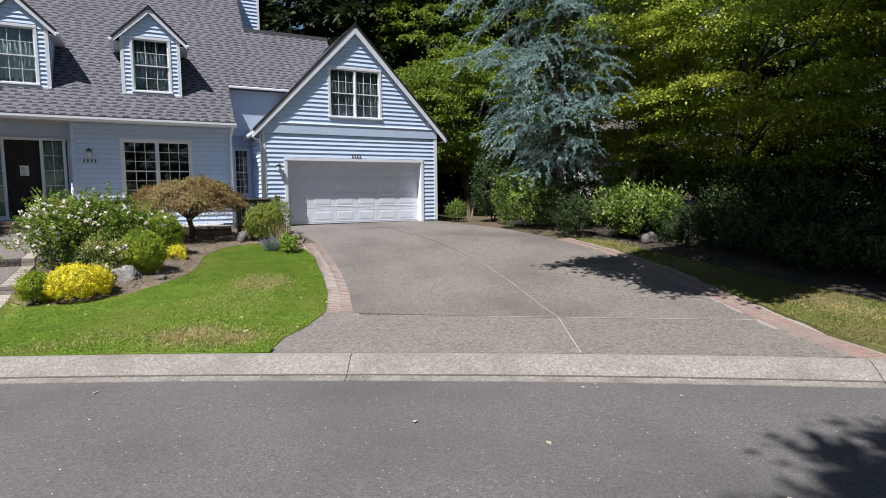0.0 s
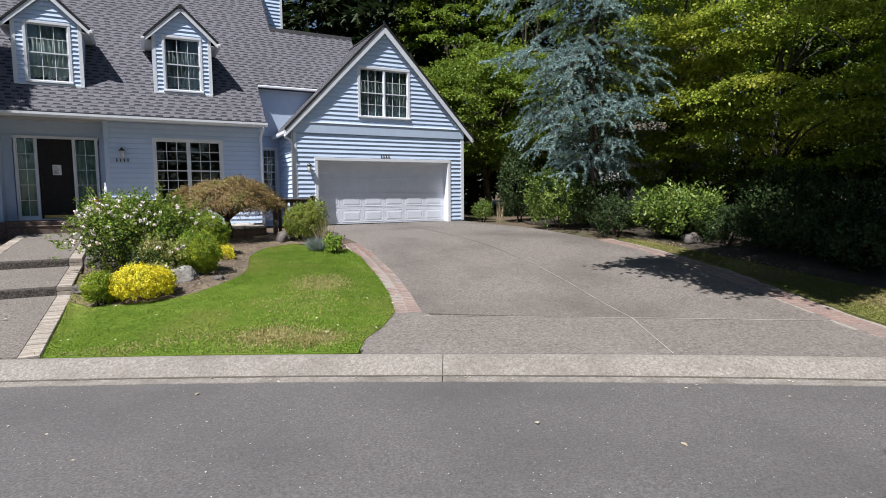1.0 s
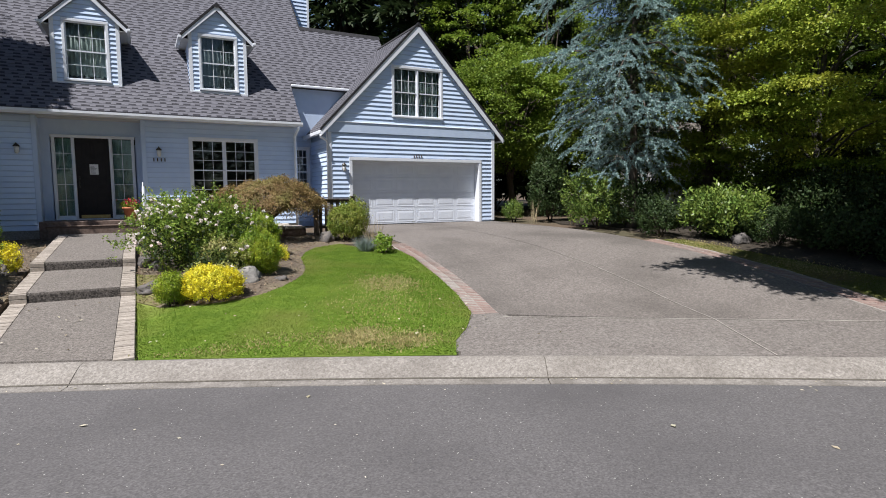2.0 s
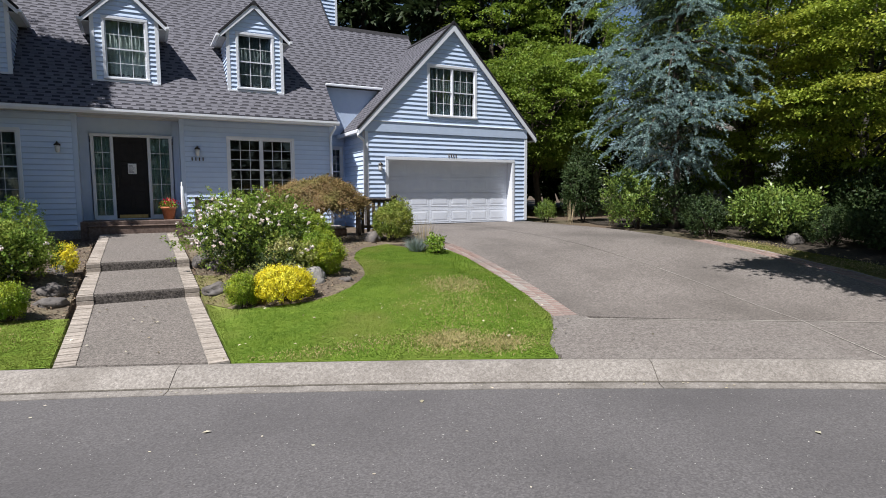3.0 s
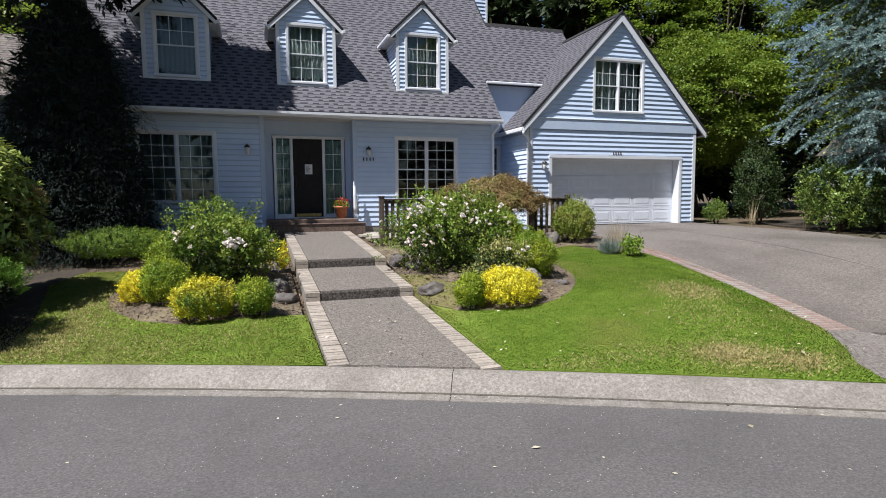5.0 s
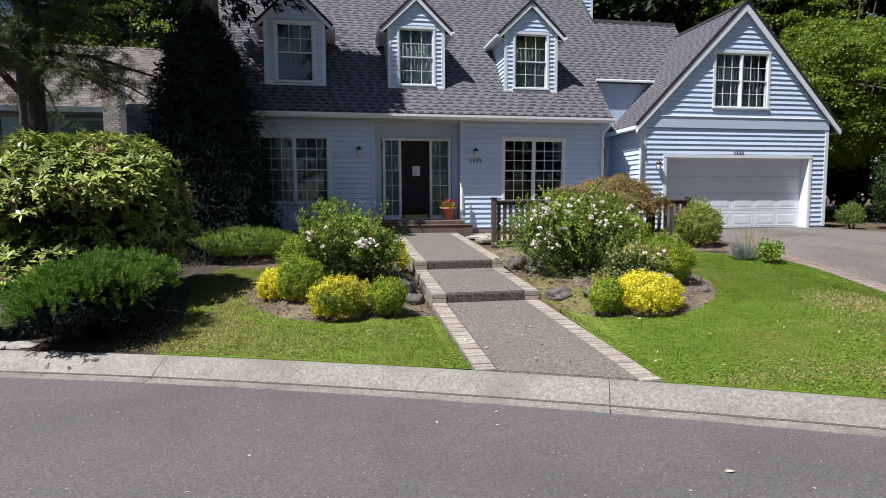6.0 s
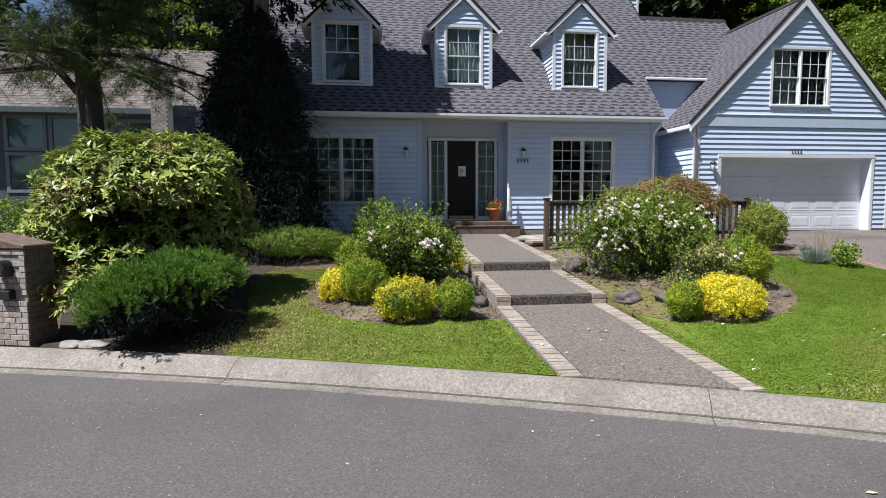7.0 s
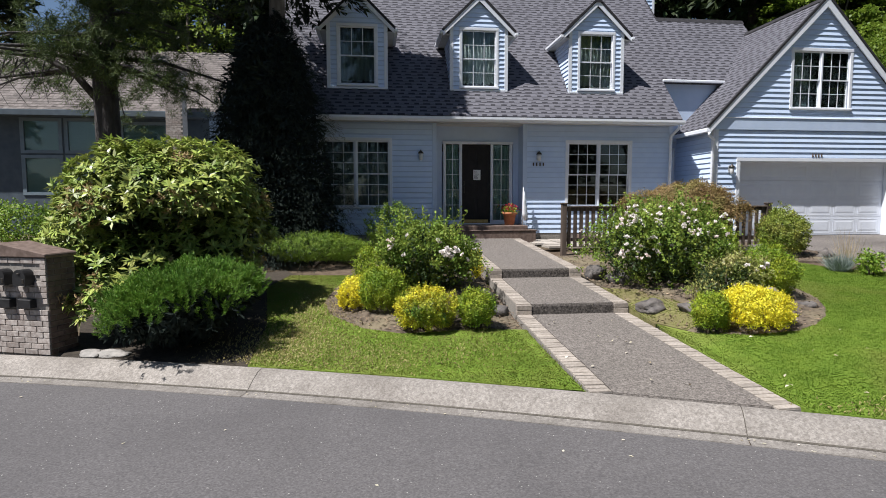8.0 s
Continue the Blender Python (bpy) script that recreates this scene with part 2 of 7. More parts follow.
    "mugo": leaf_mat("mugo_needles", (0.098, 0.21, 0.024), (0.165, 0.29, 0.034), 0.6, 0.15, 0.25, c=(0.05, 0.12, 0.022), cscale=5),
    "hedge": leaf_mat("hedge_leaves", (0.145, 0.245, 0.030), (0.235, 0.34, 0.045), 0.5, 0.2, 0.3),
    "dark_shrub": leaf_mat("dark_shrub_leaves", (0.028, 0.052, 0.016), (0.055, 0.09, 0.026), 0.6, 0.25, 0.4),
    "laurel": leaf_mat("light_shrub_leaves", (0.105, 0.175, 0.034), (0.21, 0.29, 0.06), 0.36, 0.25, 0.4),
    "cedar": leaf_mat("blue_cedar_needles", (0.21, 0.325, 0.325), (0.36, 0.485, 0.475), 0.6, 0.15, 0.3, c=(0.095, 0.155, 0.13), cscale=0.9, cmix=0.6, hue=0.01),
    "maple": leaf_mat("green_maple_leaves", (0.17, 0.265, 0.036), (0.32, 0.42, 0.055), 0.45, 0.36, 0.25, c=(0.46, 0.38, 0.05), cscale=0.3, cmix=0.45, hue=0.012),
    "alder": leaf_mat("yellow_green_leaves", (0.145, 0.225, 0.030), (0.25, 0.33, 0.045), 0.5, 0.38, 0.25, c=(0.075, 0.13, 0.026), cscale=0.5, hue=0.012),
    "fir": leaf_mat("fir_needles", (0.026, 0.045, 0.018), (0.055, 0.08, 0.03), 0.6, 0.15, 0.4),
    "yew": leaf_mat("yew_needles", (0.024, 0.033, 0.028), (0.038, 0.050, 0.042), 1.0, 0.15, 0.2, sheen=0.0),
    "pine": leaf_mat("pine_needles", (0.05, 0.08, 0.024), (0.10, 0.135, 0.042), 0.6, 0.25, 0.35),
    "fescue": leaf_mat("blue_fescue", (0.2, 0.25, 0.23), (0.28, 0.33, 0.31), 0.6, 0.2, 0.25),
    "straw": leaf_mat("dry_stalks", (0.42, 0.34, 0.2), (0.52, 0.43, 0.28), 0.7, 0.3, 0.25),
    "red_flower": leaf_mat("red_petals", (0.5, 0.02, 0.03), (0.6, 0.04, 0.08), 0.5, 0.3, 0.2),
    "litter": leaf_mat("fallen_leaves", (0.42, 0.36, 0.22), (0.62, 0.58, 0.48), 0.7, 0.1, 0.35),
}
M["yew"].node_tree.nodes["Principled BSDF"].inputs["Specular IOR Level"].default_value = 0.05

# ---- helpers for building ----


def up_inverse(parent):
    m = Matrix.Identity(4)
    while parent is not None:
        m = parent.matrix_basis @ m if parent.parent is None else parent.matrix_parent_inverse @ parent.matrix_basis @ m
        parent = parent.parent
    return m.inverted()


def hang(ob, parent):
    """Make ob a part of parent without moving it."""
    ob.parent = parent
    ob.matrix_parent_inverse = up_inverse(parent)
    return ob


def part(name, bm, material, parent=None, label=""):
    if isinstance(bm, bpy.types.Mesh):
        me = bm
    else:
        me = bpy.data.meshes.new(name)
        bm.to_mesh(me)
        bm.free()
    if material is not None and not me.materials:
        me.materials.append(material)
    ob = new(name, me)
    if parent is not None:
        hang(ob, parent)
    return tagged(ob, label)


def thing(name, at, label, category, group="", kind=""):
    ob = new(name)
    ob.empty_display_size = 0.2
    ob.matrix_basis = Matrix.Translation(at)
    return tagged(ob, label, category, group, kind)


def box(bm, x0, x1, y0, y1, z0, z1, bevel=0.0, m=None):
    vs = [bm.verts.new(p) for p in ((x0, y0, z0), (x1, y0, z0), (x1, y1, z0), (x0, y1, z0), (x0, y0, z1), (x1, y0, z1), (x1, y1, z1), (x0, y1, z1))]
    fs = [bm.faces.new([vs[i] for i in f]) for f in ((0, 3, 2, 1), (4, 5, 6, 7), (0, 1, 5, 4), (1, 2, 6, 5), (2, 3, 7, 6), (3, 0, 4, 7))]
    made = vs
    if bevel:
        es = list({e for f in fs for e in f.edges})
        made = bmesh.ops.bevel(bm, geom=es, offset=bevel, segments=1, affect="EDGES")["verts"]
    if m is not None:
        bmesh.ops.transform(bm, matrix=m, verts=made)
    return bm


def cuboid(x0, x1, y0, y1, z0, z1, bevel=0.0, m=None):
    return box(bmesh.new(), x0, x1, y0, y1, z0, z1, bevel, m)


def prism(bm, pts, d):
    """A flat outline of 3D points pushed by the vector d into a solid."""
    a = [bm.verts.new(p) for p in pts]
    b = [bm.verts.new(Vector(p) + Vector(d)) for p in pts]
    n = len(pts)
    bm.faces.new(a)
    bm.faces.new(b[::-1])
    for i in range(n):
        bm.faces.new((a[i], b[i], b[(i + 1) % n], a[(i + 1) % n]))
    bmesh.ops.recalc_face_normals(bm, faces=bm.faces[:])
    return bm


def tube(bm, pts, radii, n=8):
    """A round limb along points, tapering by radii."""
    rings = []
    pts = [Vector(p) for p in pts]
    for i, p in enumerate(pts):
        t = (pts[min(i + 1, len(pts) - 1)] - pts[max(i - 1, 0)]).normalized()
        s = t.orthogonal().normalized()
        if rings:
            s = (last - t * last.dot(t)).normalized()
        last = s
        u = t.cross(s)
        rings.append([bm.verts.new(p + (s * math.cos(a) + u * math.sin(a)) * radii[i]) for a in (2 * math.pi * k / n for k in range(n))])
    for a, b in zip(rings, rings[1:]):
        for k in range(n):
            bm.faces.new((a[k], a[(k + 1) % n], b[(k + 1) % n], b[k])).smooth = True
    bm.faces.new(rings[-1])
    bm.faces.new(rings[0][::-1])
    return bm


def lathe(bm, prof, n=20):
    """A turned body from (radius, height) pairs round z."""
    rings = [[bm.verts.new((r * math.cos(2 * math.pi * k / n), r * math.sin(2 * math.pi * k / n), z)) for k in range(n)] for r, z in prof]
    for a, b in zip(rings, rings[1:]):
        for k in range(n):
            bm.faces.new((a[k], a[(k + 1) % n], b[(k + 1) % n], b[k])).smooth = True
    bm.faces.new(rings[-1])
    bm.faces.new(rings[0][::-1])
    return bm


def leaf_mesh(name, pos, axis, normal, length, width, fold=0.25, facing=None):
    """One mesh of many leaves: each a folded blade from pos along axis. facing: the way that each blade is shaded to face."""
    n = len(pos)
    axis = axis / np.maximum(np.linalg.norm(axis, axis=1, keepdims=True), 1e-6)
    side = np.cross(axis, normal)
    side /= np.maximum(np.linalg.norm(side, axis=1, keepdims=True), 1e-6)
    nn = np.cross(side, axis)
    length, width = np.broadcast_to(length, n)[:, None], np.broadcast_to(width, n)[:, None]
    mid = pos + axis * length * 0.45 + nn * width * fold
    v = np.stack([pos, mid + side * width * 0.5, pos + axis * length, mid - side * width * 0.5], 1).reshape(-1, 3)
    me = bpy.data.meshes.new(name)
    me.vertices.add(4 * n)
    me.vertices.foreach_set("co", v.astype(np.float32).ravel())
    me.loops.add(4 * n)
    me.loops.foreach_set("vertex_index", np.arange(4 * n, dtype=np.int32))
    me.polygons.add(n)
    me.polygons.foreach_set("loop_start", np.arange(0, 4 * n, 4, dtype=np.int32))
    me.update(calc_edges=True)
    if facing is not None:
        me.normals_split_custom_set_from_vertices(np.repeat(facing / np.linalg.norm(facing, axis=1, keepdims=True), 4, 0).tolist())
    return me


def unit(rng, n):
    v = rng.normal(size=(n, 3))
    return v / np.linalg.norm(v, axis=1, keepdims=True)


# ---- lie of the land: a street along a gentle bend, the ground rising from the kerb ----
RISE_S = [-400, -150, -9.4, -9.3, -8.8, -0.6, 0, 2, 3, 5.4, 8, 10.5, 14, 40, 150, 400]
RISE_Z = [0.6, 0.4, 0.19, 0.17, -0.06, -0.06, 0.17, 0.25, 0.36, 0.67, 0.98, 1.11, 1.15, 1.6, 2.5, 3.0]


def kerb_y(x):
    x = np.asarray(x, float)
    c = np.clip(x, -22.0, 20.0)
    return 8.45 - 0.50 * (c - 0.5) - 0.011 * (c - 0.5) ** 2 + (-0.5 - 0.022 * (c - 0.5)) * (x - c)


def kerb_slope(x):
    return -0.5 - 0.022 * (np.clip(np.asarray(x, float), -22.0, 20.0) - 0.5)


def swell(x, y):
    """The lawns and beds on both sides of the front walk bulge above the slope."""
    x, y = np.asarray(x, float), np.asarray(y, float)
    s = (y - kerb_y(x)) / np.sqrt(1 + kerb_slope(x) ** 2)
    h = np.interp(s, [0, 0.8, 1.5, 2.5, 3.3, 4.3, 5.4, 6.8], [0, 0.03, 0.06, 0.12, 0.15, 0.10, 0.03, 0])
    edge = np.interp(y, [7.72, 8.18, 8.68, 9.33, 10.38, 11.55, 13.37, 15.13], [2.12, 2.39, 2.86, 3.32, 3.65, 3.89, 4.18, 4.42])
    right = np.clip((x + 1.40) / 0.7, 0.25, 1) * np.clip((edge - x) / 0.8, 0, 1)
    left = 1.4 * np.clip((-3.26 - x) / 0.7, 0.25, 1) * np.clip((x + 8.6) / 1.0, 0, 1)
    return h * np.where(x > -1.41, right, np.where(x < -3.25, left, 0.0))


def land(x, y):
    """Height of the ground at x, y."""
    s = (y - kerb_y(x)) / np.sqrt(1 + kerb_slope(x) ** 2)
    z = np.interp(s, RISE_S, RISE_Z)
    soft = sum(np.interp(s + k, RISE_S, RISE_Z) for k in (-0.9, -0.45, 0.0, 0.45, 0.9)) / 5
    return z + (soft - z) * np.clip((s - 0.95) / 0.5, 0, 1) + swell(x, y)


def street(x, s):
    """The place s metres from the kerb's back edge, square to it, where the kerb is at x."""
    m = kerb_slope(x)
    k = np.sqrt(1 + m * m)
    return np.array([x - s * m / k, kerb_y(x) + s / k])


def strip(name, xs, profile, material, parent=None, label=""):
    """A sheet swept along the street by (s, z) pairs."""
    bm = bmesh.new()
    rows = []
    for x in xs:
        rows.append([bm.verts.new((*street(x, s), z)) for s, z in profile])
    for a, b in zip(rows, rows[1:]):
        for k in range(len(profile) - 1):
            bm.faces.new((a[k], b[k], b[k + 1], a[k + 1])).smooth = True
    bmesh.ops.recalc_face_normals(bm, faces=bm.faces[:])
    for e in bm.edges:
        if len(e.link_faces) == 2 and e.calc_face_angle() > 0.5:
            e.smooth = False
    return part(name, bm, material, parent, label)


def inside(poly, x, y):
    poly = np.asarray(poly, float)
    res = np.zeros(len(x), bool)
    x0, y0 = poly[-1]
    for x1, y1 in poly:
        cut = (y1 > y) != (y0 > y)
        res ^= cut & (x < (x0 - x1) * (y - y1) / ((y0 - y1) if y0 != y1 else 1e-9) + x1)
        x0, y0 = x1, y1
    return res


def drape(poly, lift, step=0.4, thick=0.06, extra=None):
    """A slab with this outline that follows the ground, lift above it."""
    from mathutils.geometry import delaunay_2d_cdt
    pts = [Vector(p) for p in poly]
    ring = []
    for a, b in zip(pts, pts[1:] + pts[:1]):
        n = max(1, int((b - a).length / step))
        ring += [a.lerp(b, k / n) for k in range(n)]
    xs = np.arange(min(p.x for p in pts), max(p.x for p in pts), step)
    ys = np.arange(min(p.y for p in pts), max(p.y for p in pts), step)
    gx, gy = [a.ravel() for a in np.meshgrid(xs + step * 0.37, ys + step * 0.41)]
    keep = inside([tuple(p) for p in ring], gx, gy)
    near = np.array([min((rx - x) ** 2 + (ry - y) ** 2 for rx, ry in ring) > (0.35 * step) ** 2 for x, y in zip(gx, gy)])
    inner = [Vector((x, y)) for x, y in zip(gx[keep & near], gy[keep & near])]
    verts, edges, faces, *_ = delaunay_2d_cdt(ring + inner, [], [list(range(len(ring)))], 1, 1e-5)
    bm = bmesh.new()
    h = (lambda x, y: float(land(x, y)) + lift) if extra is None else (lambda x, y: float(land(x, y)) + lift + extra(x, y))
    vs = [bm.verts.new((v.x, v.y, h(v.x, v.y))) for v in verts]
    for f in faces:
        try:
            bm.faces.new([vs[i] for i in f]).smooth = True
        except ValueError:
            pass
    rim = [e for e in bm.edges if e.is_boundary]
    for e in rim:
        e.smooth = False
    out = bmesh.ops.extrude_edge_only(bm, edges=rim)["geom"]
    for v in out:
        if isinstance(v, bmesh.types.BMVert):
            v.co.z -= thick
    bmesh.ops.recalc_face_normals(bm, faces=bm.faces[:])
    return bm

# ---- ground, road, kerb ----
XS = np.concatenate([np.linspace(-160, -24, 12), np.arange(-22, 22.1, 1.0), np.linspace(26, 160, 12)])
rows = []
for x in XS:
    # square to the street as far as its other side, then straight back
    far_edge = street(x, -9.4)
    rows.append([(*(street(x, s) if s >= -9.4 else far_edge + np.array([0, s + 9.4])), z - 0.045) for s, z in zip(RISE_S, RISE_Z)])
n = len(RISE_S)
me = bpy.data.meshes.new("ground")
me.from_pydata([p for r in rows for p in r], [], [(i * n + k, (i + 1) * n + k, (i + 1) * n + k + 1, i * n + k + 1) for i in range(len(rows) - 1) for k in range(n - 1)])
ground = part("ground", me, M["soil"])
tagged(ground, "dark bare soil rising gently from the street", "ground", kind="stuff")
road = strip("road", XS, [(-0.5, 0.0), (-2.5, 0.03), (-4.6, 0.045), (-6.8, 0.03), (-8.8, 0.0)], M["asphalt"])
tagged(road, "worn grey asphalt road with pale specks of stone", "road", kind="structure")

# rolled concrete kerb in lengths with open joints
kerb = thing("kerb", (0, 8.7, 0), "pale concrete rolled kerb with a gutter strip", "kerb", kind="structure")
JOINTS = [-30.0, -24.0, -18.2, -12.4, -6.85, -1.93, 3.03, 8.2, 13.6, 19.0, 25.0]
TOP = [(0.0, 0.19), (-0.05, 0.192), (-0.12, 0.18), (-0.24, 0.115), (-0.32, 0.06), (-0.36, 0.035), (-0.37, -0.05)]
PAN = [(-0.366, 0.03), (-0.40, 0.012), (-0.52, 0.008), (-0.53, -0.05)]
for a, b in zip(JOINTS, JOINTS[1:]):
    xs = np.linspace(a + 0.004, b - 0.004, 9)
    strip("kerb_length", xs, [(0.0, 0.05)] + TOP, M["concrete"], kerb)
    strip("gutter", xs, PAN, M["gutter"], kerb, "stained concrete gutter strip")
strip("joint_bed", np.linspace(-30, 25, 60), [(s + (0.01 if s > -0.1 else 0.004), z - 0.014) for s, z in TOP[:6]], M["joint"], kerb)
strip("gutter_seam", np.linspace(-30, 25, 60), [(-0.362, 0.037), (-0.371, 0.033), (-0.380, 0.027)], M["joint"], kerb)
far_kerb = strip("far_kerb", XS, [(-8.75, 0.0), (-8.9, 0.02), (-9.0, 0.1), (-9.1, 0.18), (-9.35, 0.19)], M["concrete"])
tagged(far_kerb, "pale concrete kerb across the street", "kerb", kind="structure")

# ---- driveway: four slabs of exposed aggregate, filled joints, brick borders ----
DRIVE_L = [(3.67, 9.03), (3.99, 10.19), (4.28, 11.57), (4.52, 13.18), (4.67, 14.99), (4.72, 17.4), (4.6, 20.35)]
LAWN_EDGE = [(2.12, 7.72), (2.39, 8.18), (2.86, 8.68), (3.32, 9.33), (3.65, 10.38), (3.89, 11.55), (4.18, 13.37), (4.42, 15.13)]
DRIVE_R = [(8.0, 4.08), (8.34, 4.93), (8.85, 6.0), (9.3, 7.15), (9.75, 8.6), (10.1, 10.5), (10.25, 12.2), (10.45, 14.9), (10.55, 17.6), (10.72, 19.9)]
DRIVE_RO = [(8.62, 3.6), (8.86, 4.6), (9.33, 5.75), (9.76, 6.95), (10.2, 8.5), (10.5, 10.5), (10.6, 12.2)]


def kerb_pt(x):
    return (x, float(kerb_y(x)) + 0.012)


driveway = thing("driveway", (7, 12, 0.9), "grey exposed aggregate concrete driveway, stained and cracked along its joints", "driveway", kind="structure")
G = 0.004
mid = [(5.47, float(kerb_y(5.47))), (6.3, 7.18), (6.85, 9.2), (7.2, 10.9), (7.4, 12.8), (7.6, 20.35)]


def shifted(pts, dx):
    return [(x + dx, y) for x, y in pts]


apL, apM, apR = (3.67, 8.88), (6.3, 7.18), (8.62, 5.66)
slabs = [
    [kerb_pt(2.14), (2.6, 8.28), (3.05, 8.74), (3.33, 9.2), (3.58, 9.02), (3.62, 8.88), (apM[0] - G, apM[1] - G), (5.47 - G, kerb_pt(5.47)[1])] + [kerb_pt(x) for x in (4.6, 3.8, 3.0)],
    [kerb_pt(5.47 + G), (apM[0] + G, apM[1] - G), (8.62, 5.65), (8.34, 4.93), kerb_pt(8.02)] + [kerb_pt(x) for x in (7.2, 6.3)],
    DRIVE_L + shifted(mid[::-1][:-2], -G) + [(apM[0] - G, apM[1] + G)],
    shifted([(apM[0], apM[1] + G)] + mid[2:], G) + [(10.72, 20.35)] + DRIVE_R[::-1][:-2] + [(8.63, 5.68)],
]
for i, s in enumerate(slabs):
    part("slab", drape(s, 0.02, 0.45, 0.08), M["apron"] if i < 2 else M["aggregate"], driveway)


def ribbon(pts, w, lift, step=0.25):
    """A narrow strip along points on the ground."""
    bm = bmesh.new()
    pts = [Vector(p) for p in pts]
    line = []
    for a, b in zip(pts, pts[1:]):
        n = max(1, int((b - a).length / step))
        line += [a.lerp(b, k / n) for k in range(n)]
    line.append(pts[-1])
    prev = None
    for i, p in enumerate(line):
        d = (line[min(i + 1, len(line) - 1)] - line[max(i - 1, 0)]).normalized()
        q = Vector((-d.y, d.x)) * (w / 2 * (1 + 0.3 * noise.noise((p.x * 3, p.y * 3, 0))))
        row = [bm.verts.new((*(p + q), float(land(*(p + q))) + lift)), bm.verts.new((*(p - q), float(land(*(p - q))) + lift))]
        if prev:
            bm.faces.new((prev[0], prev[1], row[1], row[0]))
        prev = row
    bmesh.ops.recalc_face_normals(bm, faces=bm.faces[:])
    return bm


part("corner_patch", drape([(7.98, 4.14), (8.28, 4.95), (8.55, 5.6), (8.78, 6.05), (8.98, 5.95), (8.58, 4.85), (8.3, 3.98)], 0.015, 0.3, 0.06), M["apron"], driveway)
part("corner_patch", drape([(2.16, 7.78), (2.39, 8.2), (2.86, 8.7), (3.29, 9.34), (3.5, 9.22), (3.76, 9.1), (3.72, 8.8), (3.1, 8.62), (2.62, 8.1), (2.32, 7.74)], 0.016, 0.3, 0.06), M["apron"], driveway)
part("filled_joint", ribbon([kerb_pt(5.47)] + mid[1:4] + [(7.32, 12.0)], 0.015, 0.029, 0.12), M["grout"], driveway, "pale filler in the joint")
part("filled_joint", ribbon([(7.32, 12.0), (7.4, 12.8), (7.6, 20.3)], 0.02, 0.0255), M["aggregate"], driveway)
part("filled_joint", ribbon([(3.62, 8.88), apM, (8.62, 5.66)], 0.018, 0.028, 0.12), M["grout"], driveway, "pale filler in the joint")


def along(pts, step):
    """Places every step along a line, with the direction."""
    pts = [Vector(p) for p in pts]
    out, left = [], step / 2
    for a, b in zip(pts, pts[1:]):
        d, n = (b - a).normalized(), (b - a).length
        while left < n:
            out.append((a + d * left, d))
            left += step
        left -= n
    return out


def brick_mesh(name, l, w, h, material):
    me = bpy.data.meshes.new(name)
    b = 0.006
    x, y = l / 2, w / 2
    v = [(sx * x, sy * y, -h) for sx, sy in ((-1, -1), (1, -1), (1, 1), (-1, 1))] + [(sx * x, sy * y, -b) for sx, sy in ((-1, -1), (1, -1), (1, 1), (-1, 1))]
    v += [(sx * (x - b), sy * (y - b), 0) for sx, sy in ((-1, -1), (1, -1), (1, 1), (-1, 1))]
    f = [(8, 9, 10, 11)] + [(i, (i + 1) % 4, 4 + (i + 1) % 4, 4 + i) for i in range(4)] + [(4 + i, 4 + (i + 1) % 4, 8 + (i + 1) % 4, 8 + i) for i in range(4)]
    me.from_pydata(v, [], f)
    me.materials.append(material)
    return me


def lay(mesh, place, d, z, parent, rng, tilt=1.2):
    ob = new("brick", mesh)
    ob.matrix_basis = pose(place[0], place[1], z, rng.uniform(-tilt, tilt), rng.uniform(-tilt, tilt), math.degrees(math.atan2(d[1], d[0])) + rng.uniform(-1.5, 1.5))
    return hang(ob, parent)


rng = np.random.default_rng(5)
border_brick = brick_mesh("border_brick", 0.198, 0.096, 0.06, M["brick_red"])
left_line = [((a[0] + b[0]) / 2, (a[1] + b[1]) / 2) for a, b in zip([(3.32, 9.33), (3.65, 10.38), (3.89, 11.55), (4.18, 13.37), (4.42, 15.13)], [(3.67, 9.03), (3.99, 10.19), (4.28, 11.57), (4.52, 13.18), (4.67, 14.99)])]
right_line = [((a[0] + b[0]) / 2, (a[1] + b[1]) / 2) for a, b in zip(DRIVE_RO, DRIVE_R)]
for line, name in ((left_line, "worn red brick border beside the lawn"), (right_line, "worn red brick border beside the shaded grass")):
    edging = thing("brick_border", (*line[0], 0.2), name, "brick border", kind="structure")
    bed = ribbon(line, 0.50, 0.015)
    part("mortar_bed", bed, M["mortar"], edging)
    for p, d in along(line, 0.101):
        for off in (-0.102, 0.102):
            q = p + Vector((-d.y, d.x)) * off
            lay(border_brick, q, (-d.y, d.x), float(land(*q)) + 0.021 + rng.uniform(-0.002, 0.002), edging, rng, 0.7)

